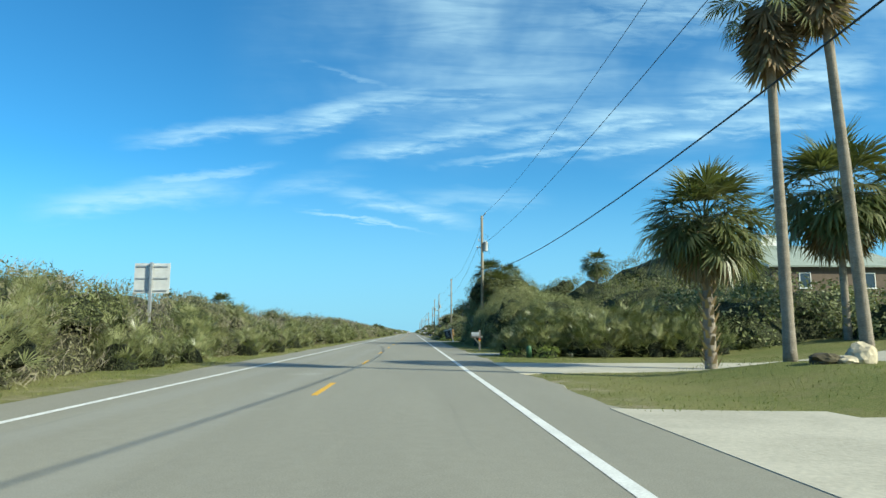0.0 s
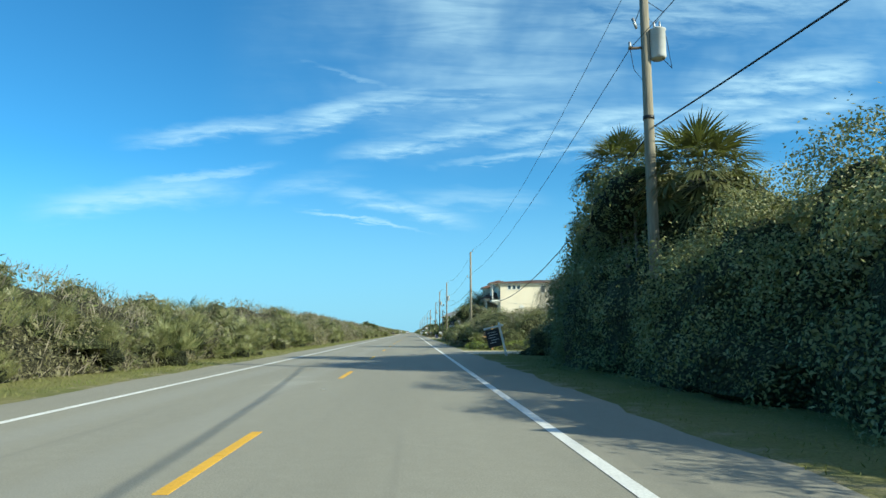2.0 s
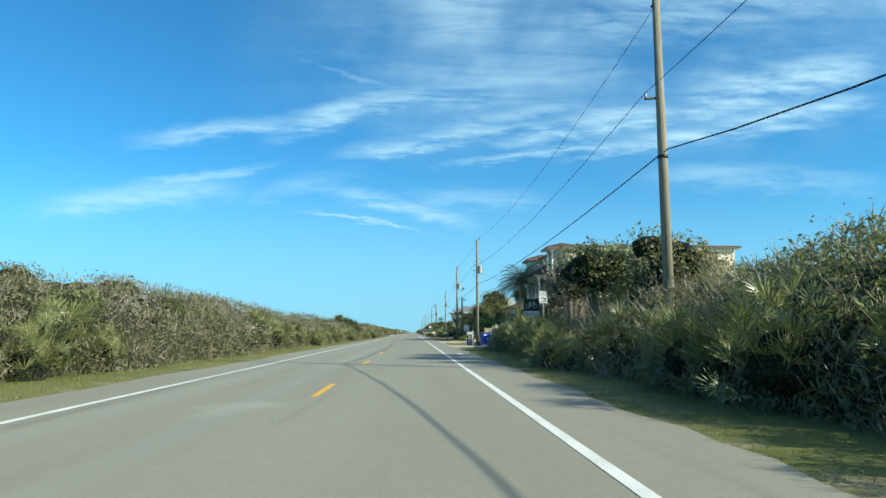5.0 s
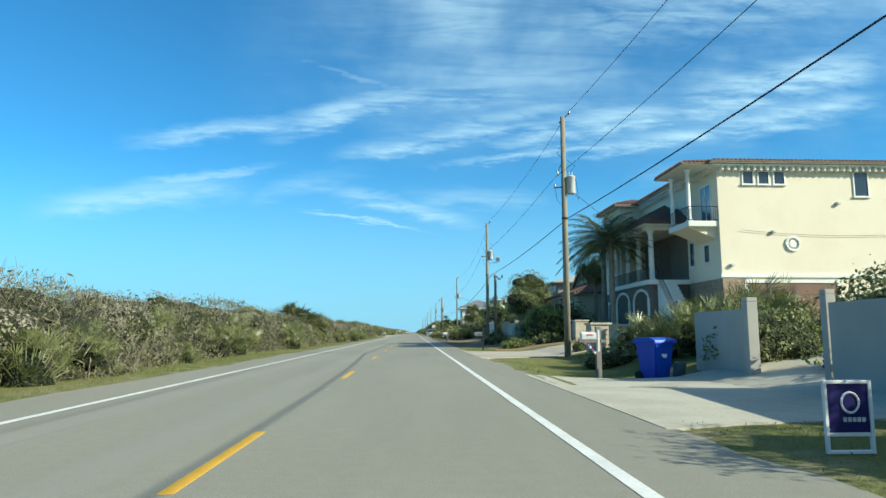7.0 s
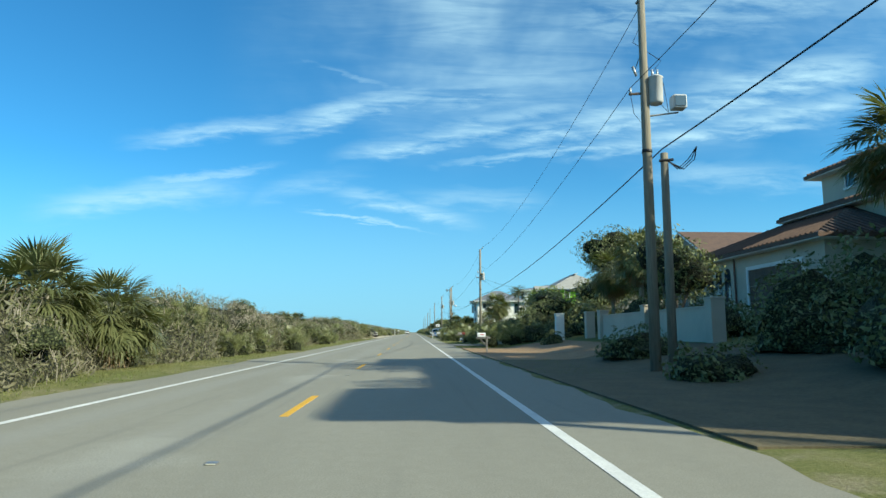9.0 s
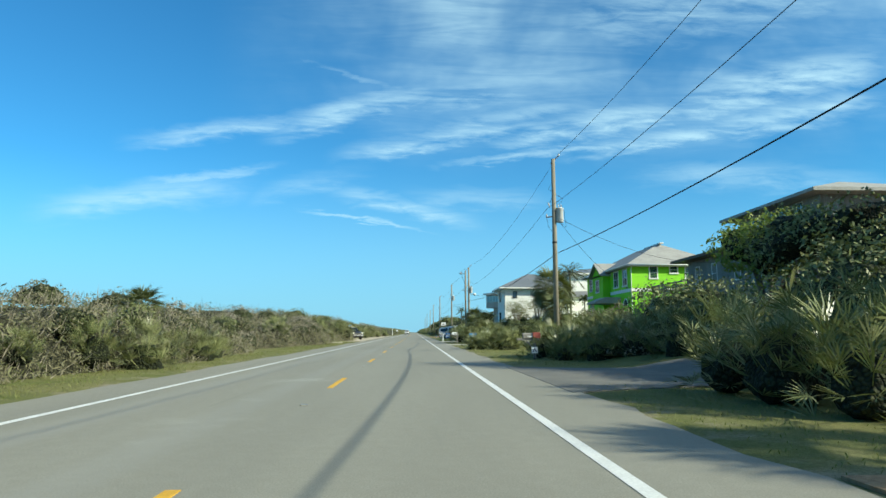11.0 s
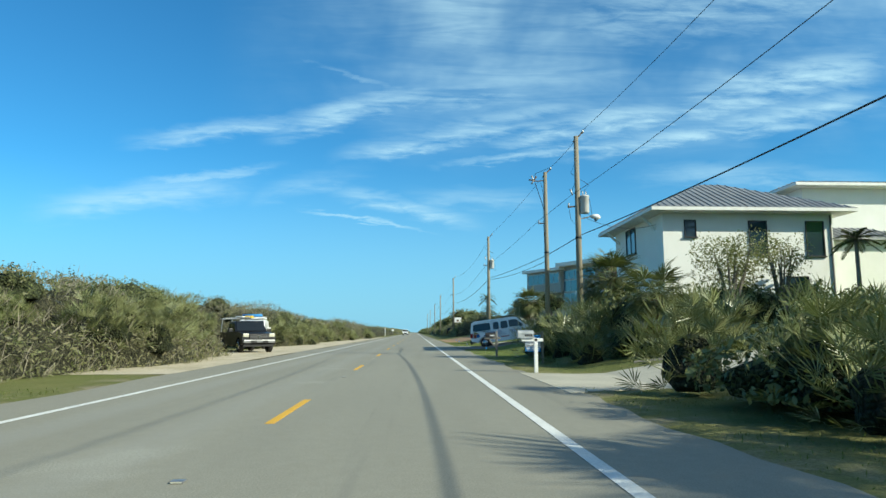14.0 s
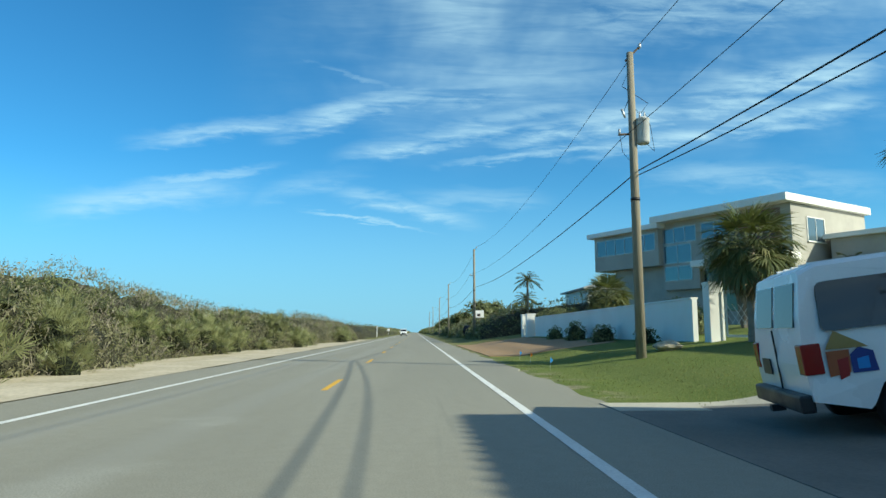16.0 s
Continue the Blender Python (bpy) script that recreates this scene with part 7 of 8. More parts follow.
# leaning estate sign
o = thing("estate_sign", (6.75, 77.9, 0), "leaning white post with a hanging dark sign board", "sign")
lean = pose(0, 0, 0, 0, -13, 0)
part("post", shifted(box(-0.05, 0.05, -0.05, 0.05, -0.05, 1.75, 0.008), lean), WHITE, o)
part("arm", shifted(box(-0.85, 0.2, -0.04, 0.04, 1.52, 1.61, 0.008), lean), WHITE, o)
bd = part("board", shifted(box(-0.80, -0.08, -0.012, 0.012, 0.55, 1.47, 0.004), lean), SIGN_BLACK, o)
for i, (a, b) in enumerate([(-0.7, -0.25), (-0.65, -0.2), (-0.7, -0.3), (-0.6, -0.2), (-0.68, -0.35)]):
    part("writing", shifted(box(a, b, -0.017, -0.0125, 1.3 - 0.13 * i, 1.335 - 0.13 * i), lean), GREY_PAINT, bd)

# bicycle lane sign
o = thing("bike_lane_sign", (7.82, 142.2, -0.15), "black bicycle sign and white plaque on a steel post", "road sign")
part("post", box(-0.03, 0.03, 0.012, 0.05, 0, 2.95, 0.006), STEEL, o)
b = part("sign_board", box(-0.38, 0.38, -0.006, 0.008, 2.42, 3.02, 0.004), SIGN_BLACK, o)


def bicycle(mat, owner, m, r=0.012):
    """A bicycle drawn in bars: two wheels and a frame, 0.6 wide."""
    bm = bmesh.new()
    for cx in (-0.17, 0.17):
        pts = [(cx + 0.11 * math.cos(a), 0, 0.11 + 0.11 * math.sin(a)) for a in np.linspace(0, 2 * math.pi, 17)]
        tube(pts, r, 4, bm, False)
    for a, c in (((-0.17, 0.11), (-0.08, 0.26)), ((-0.08, 0.26), (0.11, 0.26)), ((0.11, 0.26), (-0.02, 0.11)), ((-0.02, 0.11), (-0.17, 0.11)), ((-0.02, 0.11), (-0.09, 0.29)), ((0.17, 0.11), (0.10, 0.31)), ((0.10, 0.31), (0.16, 0.32)), ((-0.13, 0.30), (-0.05, 0.30))):
        tube([(a[0], 0, a[1]), (c[0], 0, c[1])], r, 4, bm)
    return part("bicycle_symbol", shifted(bm, m), mat, owner)


bicycle(WHITE, b, Matrix.Translation((0, -0.012, 2.55)))
p2 = part("plaque", box(-0.38, 0.38, -0.006, 0.008, 2.16, 2.40, 0.004), WHITE, o)
lettering(p2, "BIKE LANE", 0, 2.22, 0.145, -0.006, SIGN_BLACK)
o = thing("small_bike_lane_sign", (9.3, 146.6, 0.0), "small white bike lane plaque on a steel post", "road sign")
part("post", box(-0.03, 0.03, 0.012, 0.05, 0, 3.52, 0.006), STEEL, o)
part("top_panel", box(-0.23, 0.23, -0.006, 0.008, 3.27, 3.54, 0.004), GREY_PAINT, o)
p3 = part("plaque", box(-0.23, 0.23, -0.006, 0.008, 2.86, 3.25, 0.004), WHITE, o)
lettering(p3, "BIKE", 0, 3.08, 0.17, -0.006, SIGN_BLACK)
lettering(p3, "LANE", 0, 2.91, 0.17, -0.006, SIGN_BLACK)
mark = thing("bike_lane_marking", (4.45, 141.0, 0.004), "worn white bicycle symbol painted on the road shoulder", "road marking", kind="structure")
bicycle(PAINT_WHITE, mark, pose(0, 0, 0.0) @ Matrix.Diagonal((1.9, 3.4, 0.01, 1)) @ pose(0, 0.18, 0, -90, 0, 0), 0.02)
part("stroke", box(-0.1, 0.1, 4.2, 6.0, -0.002, 0.003), PAINT_WHITE, mark)

# estate sign in a white frame by the gate
o = thing("yard_sign", (6.2, 160.0, 0), "dark blue estate sign in a white metal frame", "sign")
part("frame", box(-0.25, -0.215, -0.02, 0.02, 0, 0.72, 0.006), WHITE, o)
part("frame", box(0.215, 0.25, -0.02, 0.02, 0, 0.72, 0.006), WHITE, o)
for z in (0.0, 0.17, 0.685):
    part("frame", box(-0.213, 0.213, -0.02, 0.02, z, z + 0.035, 0.006), WHITE, o)
b = part("board", box(-0.212, 0.212, -0.006, 0.006, 0.207, 0.683), SIGN_NAVY, o)
ringb = tube([(0.02 + 0.09 * math.cos(a), -0.010, 0.50 + 0.10 * math.sin(a)) for a in np.linspace(0, 2 * math.pi, 19)], 0.012, 4, None, False)
part("emblem", ringb, WHITE, b)
bars(b, -0.06, 0.17, 0.31, 0.045, -0.006, GREY_PAINT, 5, 0.012)


def blue_sign(x, y, words, turn=0):
    o = thing("rental_sign", (x, y, rise(x, y)), "blue and white vacation rental sign hung on a timber post", "sign", "rental signs", turn=turn)
    part("post", box(0.33, 0.41, -0.04, 0.04, -0.05, 1.22, 0.01), POLE_WOOD, o)
    part("arm", box(-0.36, 0.328, -0.025, 0.025, 1.13, 1.18, 0.006), POLE_WOOD, o)
    b = part("board", box(-0.31, 0.29, -0.008, 0.008, 0.45, 1.09, 0.004), SIGN_BLUE, o)
    part("white_band", box(-0.31, 0.29, -0.012, -0.0085, 0.62, 0.86), WHITE, b)
    part("emblem", tube([(0, -0.009, 0.98), (0, -0.013, 0.98)], 0.065, 14), WHITE, b)
    bars(b, -0.27, 0.25, 0.885, 0.03, -0.008, WHITE, 3)
    if words:
        lettering(b, "OCEAN FRONT", -0.01, 0.765, 0.085, -0.012, SIGN_NAVY)
        lettering(b, "VACATION RENTALS", -0.01, 0.67, 0.058, -0.012, SIGN_NAVY)
    bars(b, -0.27, 0.25, 0.55, 0.045, -0.008, WHITE, 3, 0.03, "number_plate")
    bars(b, -0.25, 0.23, 0.49, 0.03, -0.008, WHITE, 1)
    return o


blue_sign(6.72, 295.8, True)
blue_sign(6.5, 333.0, True)
o = thing("small_sign", (7.1, 270.0, 0), "small white notice with a dark arrow shape on a stake", "sign")
part("stake", box(-0.015, 0.015, 0.006, 0.02, -0.05, 0.5), BLACK, o)
b = part("board", box(-0.14, 0.14, -0.005, 0.005, 0.28, 0.56), WHITE, o)
part("arrow", extruded([(-0.09, 0.34), (-0.05, 0.34), (0, 0.44), (0.05, 0.34), (0.09, 0.34), (0.0, 0.52)], "y", -0.009, -0.0055), SIGN_NAVY, b)

# large sign west of the road, seen from behind
o = thing("large_road_sign", (-10.0, 30.0, 0), "back of a large aluminium road sign on one post", "road sign")
part("post", box(-0.06, 0.06, -0.16, -0.04, 0, 4.35, 0.01), STEEL, o)
b = part("sign_panel", box(-0.8, 0.8, 0.0, 0.02, 2.95, 4.32, 0.004), GREY_PAINT, o)
for z in (3.05, 3.6, 4.15):
    part("stiffener", box(-0.7, 0.7, -0.038, -0.002, z, z + 0.06), STEEL, b)
for x, y, z in ((-9.0, 560.0, 2.3),):
    o = thing("small_road_sign", (x + 2.2, y, 0), "small white road sign on a post far along the verge", "road sign")
    part("post", box(-0.04, 0.04, -0.04, 0.04, 0, z, 0.005), STEEL, o)
    part("sign_panel", box(-0.4, 0.4, -0.06, -0.042, z - 0.7, z, 0.004), WHITE, o)
o = thing("white_marker_post", (-7.2, 505.0, 0), "white marker post beside the road", "post")
part("post", box(-0.09, 0.09, -0.05, 0.05, 0, 2.6, 0.01), WHITE, o)

# wheeled bin
o = thing("wheeled_bin", (8.75, 172.0, rise(8.75, 172.0)), "blue plastic wheeled recycling bin with its lid shut", "bin", turn=24)
o.scale = (1.12, 1.12, 1.12)
bm = bmesh.new()
lo, hi = [(-0.24, -0.26), (0.24, -0.26), (0.24, 0.26), (-0.24, 0.26)], [(-0.32, -0.36), (0.32, -0.36), (0.32, 0.36), (-0.32, 0.36)]
a = [bm.verts.new((*p, 0.06)) for p in lo]
c = [bm.verts.new((*p, 0.96)) for p in hi]
for i in range(4):
    bm.faces.new((a[i], a[(i + 1) % 4], c[(i + 1) % 4], c[i]))
bm.faces.new(a[::-1]); bm.faces.new(c)
bmesh.ops.bevel(bm, geom=list(bm.edges), offset=0.03, segments=2, affect="EDGES")
part("body", bm, BIN_BLUE, o)
part("lid", extruded([(-0.40, 0.975), (0.40, 0.975), (0.38, 1.03), (0.2, 1.09), (-0.2, 1.09), (-0.38, 1.03)], "x", -0.36, 0.36), BIN_BLUE, o)
part("rim", box(-0.35, 0.35, -0.39, 0.39, 0.93, 0.972, 0.01), BIN_BLUE, o)
part("handle", tube([(-0.25, 0.42, 0.95), (0.25, 0.42, 0.95)], 0.02, 8), BIN_BLUE, o)
for x in (-0.27, 0.27):
    part("wheel", tube([(x - 0.03, 0.30, 0.12), (x + 0.03, 0.30, 0.12)], 0.12, 14), RUBBER, o)
part("emblem", tube([(0, -0.318, 0.66), (0, -0.335, 0.665)], 0.085, 12), WHITE, o)
o = thing("cardboard_box", (9.3, 171.7, rise(9.3, 171.7)), "small pale blue cardboard carton beside the bin", "carton", turn=25)
part("carton", shifted(box(-0.16, 0.16, -0.08, 0.08, 0, 0.4, 0.005), pose(0, 0, 0.03, 12, 0, 0)), WINDOW_BLUE, o)

# gate walls, pillars, garden walls
def wall_run(name, pts, h, t, mat, label, cap=None, z=None):
    o = thing(name, (*pts[0], 0), label, "garden wall")
    for (xa, ya), (xb, yb) in zip(pts, pts[1:]):
        d = Vector((xb - xa, yb - ya, 0))
        n = max(1, int(d.length / 3))
        for i in range(n):
            p, q = Vector((xa, ya, 0)) + d * (i / n), Vector((xa, ya, 0)) + d * ((i + 1) / n)
            zz = min(rise(p.x, p.y), rise(q.x, q.y)) - 0.1
            zt = (z if z is not None else max(rise(p.x, p.y), rise(q.x, q.y))) + h
            m = Matrix.Translation(p - Vector((*pts[0], 0))) @ pose(0, 0, 0, 0, 0, math.degrees(math.atan2(d.y, d.x)))
            part("wall_panel", shifted(box(0, d.length / n - 0.006, -t / 2, t / 2, zz, zt), m), mat, o)
            if cap:
                part("cap", shifted(box(0, d.length / n - 0.006, -t / 2 - 0.05, t / 2 + 0.05, zt + 0.002, zt + 0.08, 0.01), m), cap, o)
    return o


def pillar(x, y, w, h, mat, label, blocks=False, cap=0.06, z=None):
    z = rise(x, y) - 0.08 if z is None else z
    o = thing("gate_pillar", (x, y, z), label, "pillar", "gate pillars")
    if blocks:
        n = int(h / 0.2)
        part("core", box(-w / 2 + 0.02, w / 2 - 0.02, -w / 2 + 0.02, w / 2 - 0.02, 0, h), BLOCK, o)
        for i in range(n):
            off = 0.5 if i % 2 else 0.33
            for a, b in ((0, off), (off, 1)):
                part("stone_block", box(-w / 2 + w * a + 0.006, -w / 2 + w * b - 0.006, -w / 2, w / 2, i * h / n + 0.006, (i + 1) * h / n - 0.006, 0.008), mat, o)
        for i in range(n):
            part("stone_block", box(-w / 2 - 0.003, w / 2 + 0.003, -w / 2 + 0.01, w / 2 - 0.01, i * h / n + 0.012, (i + 1) * h / n - 0.012), mat, o)
    else:
        part("shaft", box(-w / 2, w / 2, -w / 2, w / 2, 0, h, 0.01), mat, o)
    part("capstone", box(-w / 2 - cap, w / 2 + cap, -w / 2 - cap, w / 2 + cap, h + 0.002, h + 0.1, 0.015), mat, o)
    return o


wall_run("gate_wall", [(10.15, 169.2), (10.3, 172.6)], 1.78, 0.14, STUCCO_GREY, "grey stucco garden wall beside the driveway", z=0.0)
pillar(10.05, 169.05, 0.26, 1.8, STUCCO_GREY, "pale stucco gate post", cap=0.0)
wall_run("gate_wall", [(10.1, 166.0), (9.55, 160.6)], 1.78, 0.14, STUCCO_GREY, "grey stucco garden wall beside the driveway", z=0.0)
pillar(10.15, 166.2, 0.2, 1.8, STUCCO_GREY, "pale stucco gate post", cap=0.0)
pillar(13.5, 198.6, 0.9, 1.35, BLOCK, "square pillar of buff stone blocks", True)
pillar(10.4, 183.4, 0.9, 1.35, BLOCK, "square pillar of buff stone blocks", True)
wall_run("block_wall", [(13.9, 199.4), (14.4, 206.0)], 1.0, 0.3, BLOCK, "low buff block garden wall", BLOCK)
wall_run("block_wall", [(10.8, 182.7), (14.5, 176.0)], 0.9, 0.3, BLOCK, "low buff block garden wall", BLOCK)
wall_run("stucco_wall", [(14.4, 224.5), (14.4, 240.0)], 1.45, 0.2, STUCCO_SHADED, "cream stucco garden wall in shade", STUCCO_SHADED)
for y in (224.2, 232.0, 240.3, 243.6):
    pillar(14.4, y, 0.6, 1.85, STUCCO_SHADED, "cream stucco wall pillar", cap=0.04)
# lit pillars take the lighter stucco, shaded ones the darkened copy
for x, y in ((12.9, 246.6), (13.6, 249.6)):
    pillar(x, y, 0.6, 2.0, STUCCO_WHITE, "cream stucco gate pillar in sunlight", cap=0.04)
wall_run("garden_wall", [(13.0, 376.8), (13.0, 411.0)], 1.75, 0.2, STUCCO_WHITE, "long white stucco garden wall", STUCCO_WHITE, 0.75)
pillar(13.2, 375.6, 0.55, 2.2, STUCCO_WHITE, "white gate pillar at the garden wall's end", cap=0.03)
o = thing("lattice_gate", (13.9, 375.0, rise(13.9, 375)), "white lattice garden gate beside the pillar", "gate", turn=-30)
part("gate_frame", box(-0.5, 0.5, -0.025, 0.025, 0.05, 0.14), WHITE, o)
part("gate_frame", box(-0.5, 0.5, -0.025, 0.025, 1.7, 1.8), WHITE, o)
for x in (-0.5, 0.42):
    part("gate_frame", box(x, x + 0.08, -0.025, 0.025, 0.142, 1.698), WHITE, o)
for k in range(9):
    part("lattice_slat", shifted(box(-0.012, 0.012, -0.01, 0.0, 0, 0.9), pose(-0.4 + 0.1 * k, 0, 0.5, 0, 0, 0) @ pose(0, 0, 0, 0, 30 if k % 2 else -30, 0)), WHITE, o)
for y in (411.6, 414.2):
    pillar(12.6, y, 0.8, 2.1, STUCCO_WHITE, "white gate pillar farther along the road", cap=0.05)

# timber retaining edge by the palmettos
o = thing("timber_edge", (8.7, 327.6, 0), "low weathered plank retaining edge", "fence")
for i in range(16):
    x, y = 0.16 * i, 0.02 * i
    part("plank", box(x, x + 0.145, y, y + 0.04, 0, 0.30 + 0.018 * i, 0.006), TIMBER_GREY, o)
part("rail", shifted(box(-0.05, 2.6, -0.03, -0.003, 0.26, 0.33), pose(0, 0, 0, 0, -6.4, 0.7)), TIMBER_GREY, o)

# utility box, rock, debris
o = thing("utility_pedestal", (7.45, 31.15, 0), "small green telephone pedestal on the lawn", "utility box")
part("body", tube([(0, 0, -0.05), (0, 0, 0.44), (0, 0, 0.53), (0, 0, 0.57)], [0.13, 0.125, 0.10, 0.04], 14), surface("green plastic", (0.04, 0.11, 0.05), (0.05, 0.13, 0.06), 3, 0.5, 0.1, 20), o)


def boulder(x, y, r, seed, label, mat, flat_r=0.7):
    bm = bmesh.new()
    bmesh.ops.create_icosphere(bm, subdivisions=3, radius=1)
    co = np.array([v.co[:] for v in bm.verts])
    k = 1 + lumpy(co * 1.3 + seed, 0.28, 1.4, seed)
    for v, c, s in zip(bm.verts, co, k):
        v.co = (c[0] * r * s, c[1] * r * 0.8 * s, max(-0.1, c[2] * r * flat_r * s + r * 0.35))
    ob = part("boulder", bm, mat)
    ob.location = (x, y, rise(x, y) - 0.03)
    return tagged(ob, label, "rock")


boulder(12.1, 14.6, 0.34, 5, "rough tan boulder on the lawn", SAND, 1.0)
boulder(11.3, 14.7, 0.34, 6, "low dark rough boulder on the lawn", SOIL, 0.5)
boulder(11.75, 14.5, 0.25, 7, "low tan boulder on the lawn", SAND, 0.45)
boulder(10.9, 374.4, 0.5, 8, "tan boulder at the lawn's edge", SAND, 0.4)
bush((10.4, 186.4), (0.62, 0.6, 0.62), 9, LEAF_HEDGE, "round dark clipped shrub by the driveway", "shrub", 260, 0.04)
o = thing("concrete_slab", (-7.0, 316.4, 0.0), "flat white concrete slab on the grass verge", "slab")
part("slab", box(-0.55, 0.55, -0.5, 0.5, -0.03, 0.07, 0.015), CONCRETE, o)
for i, (x, y, m) in enumerate([(5.9, 344.6, SIGN_BLUE), (6.2, 372.2, SIGN_BLUE), (6.5, 377.5, AMBER), (6.4, 379.5, SIGN_BLUE), (5.75, 356.2, WHITE)]):
    o = thing("marker_flag", (x, y, rise(x, y)), "small survey flag on a wire in the grass", "flag", "survey flags")
    part("wire", tube([(0, 0, -0.02), (0.01, 0, 0.42)], 0.004, 4), STEEL, o)
    part("flag", extruded([(0.01, 0.42), (0.10, 0.30), (0.01, 0.22)], "y", -0.003, 0.003), m, o)
o = thing("fibre_marker", (8.6, 350.6, rise(8.6, 350.6)), "thin yellow-green marker stake leaning by the pole", "stake")
part("stake", tube([(0, 0, 0), (0.25, 0, 2.6)], [0.012, 0.018], 6), STRAW, o)
o = thing("basketball_hoop", (11.2, 442, 0.5), "basketball hoop with a white board by the road", "basketball hoop")
part("pole", tube([(0, 0, -0.5), (0, 0, 2.9), (-0.5, -0.3, 3.2)], 0.06, 8), BLACK, o)
b = part("backboard", box(-1.2, 0.2, -0.42, -0.38, 2.7, 3.7, 0.01), WHITE, o)
part("square", box(-0.75, -0.3, -0.43, -0.421, 2.9, 3.25), SIGN_BLACK, b)
part("rim", tube([(-0.52 + 0.23 * math.cos(a), -0.66 + 0.23 * math.sin(a), 2.9) for a in np.linspace(0, 2 * math.pi, 15)], 0.015, 4), AMBER, o)
# dark bumps and patches of the road's reflector marks
for i in range(28):
    y = 12.153 * i + 21.6
    o = thing("road_reflector", (0.02, y, 0.001), "small raised grey road reflector on the asphalt", "road reflector", "centre line reflectors")
    part("base", box(-0.055, 0.055, -0.05, 0.05, 0, 0.018, 0.008), BUMPER_GREY, o)
    part("lens", box(-0.045, 0.045, -0.054, -0.046, 0.004, 0.016), LAMP_CREAM, o)


# ---- vehicles ----

def wheel(owner, x, y, r=0.36, w=0.24, z=None, side=1):
    t = part("tyre", shifted(tube([(0, -w / 2, 0), (0, -w / 2 + 0.03, 0), (0, w / 2 - 0.03, 0), (0, w / 2, 0)], [r - 0.05, r, r, r - 0.05], 22), Matrix.Translation((x, y, r if z is None else z))), RUBBER, owner)
    h = part("rim", shifted(tube([(0, side * (w / 2 + 0.002), 0), (0, side * (w / 2 + 0.02), 0), (0, side * (w / 2 + 0.05), 0)], [r * 0.62, r * 0.58, r * 0.2], 18), Matrix.Translation((x, y, r if z is None else z))), CHROME, t)
    for k in range(8):
        a = k * math.pi / 4
        part("rim_hole", shifted(box(-0.025, 0.025, 0.0, 0.012, -0.04, 0.04), Matrix.Translation((x + r * 0.42 * math.cos(a), y + side * (w / 2 + 0.034) - 0.006, (r if z is None else z) + r * 0.42 * math.sin(a))) @ pose(0, 0, 0, 0, -math.degrees(a), 0)), BLACK, t)
    return t


def shell(profile, half, tuck, shoulder, bevel=0.05):
    """A vehicle body: a side outline (x, z) pushed across, its upper part drawn in."""
    bm = bmesh.new()
    n = len(profile)
    rings = []
    for s in (-1, -0.92, 0.92, 1):
        ring = []
        for x, z in profile:
            inw = tuck * max(0.0, z - shoulder) + (0.10 if abs(s) == 1 else 0.0) * 0
            y = s * (half - inw)
            zz = z - (0.04 if abs(s) == 1 and z > shoulder + 0.5 else 0)
            ring.append(bm.verts.new((x, y, zz)))
        rings.append(ring)
    for a, b in zip(rings, rings[1:]):
        for i in range(n):
            f = bm.faces.new((a[i], a[(i + 1) % n], b[(i + 1) % n], b[i]))
            f.smooth = False
    bm.faces.new(rings[0][::-1])
    bm.faces.new(rings[-1])
    return bm


DEEP_BLUE = plain("dark blue vinyl lettering", (0.02, 0.045, 0.22), 0.4)
DEEP_RED = plain("dark red vinyl lettering", (0.30, 0.02, 0.02), 0.4)
TAIL_RED = plain("dark red lamp plastic", (0.26, 0.008, 0.010), 0.2)
CHARCOAL_INK = plain("grey vinyl lettering", (0.12, 0.12, 0.13), 0.45)
STRAW_INK = plain("straw yellow vinyl", (0.34, 0.24, 0.08), 0.45)
RUST_INK = plain("rust orange vinyl", (0.36, 0.10, 0.035), 0.45)


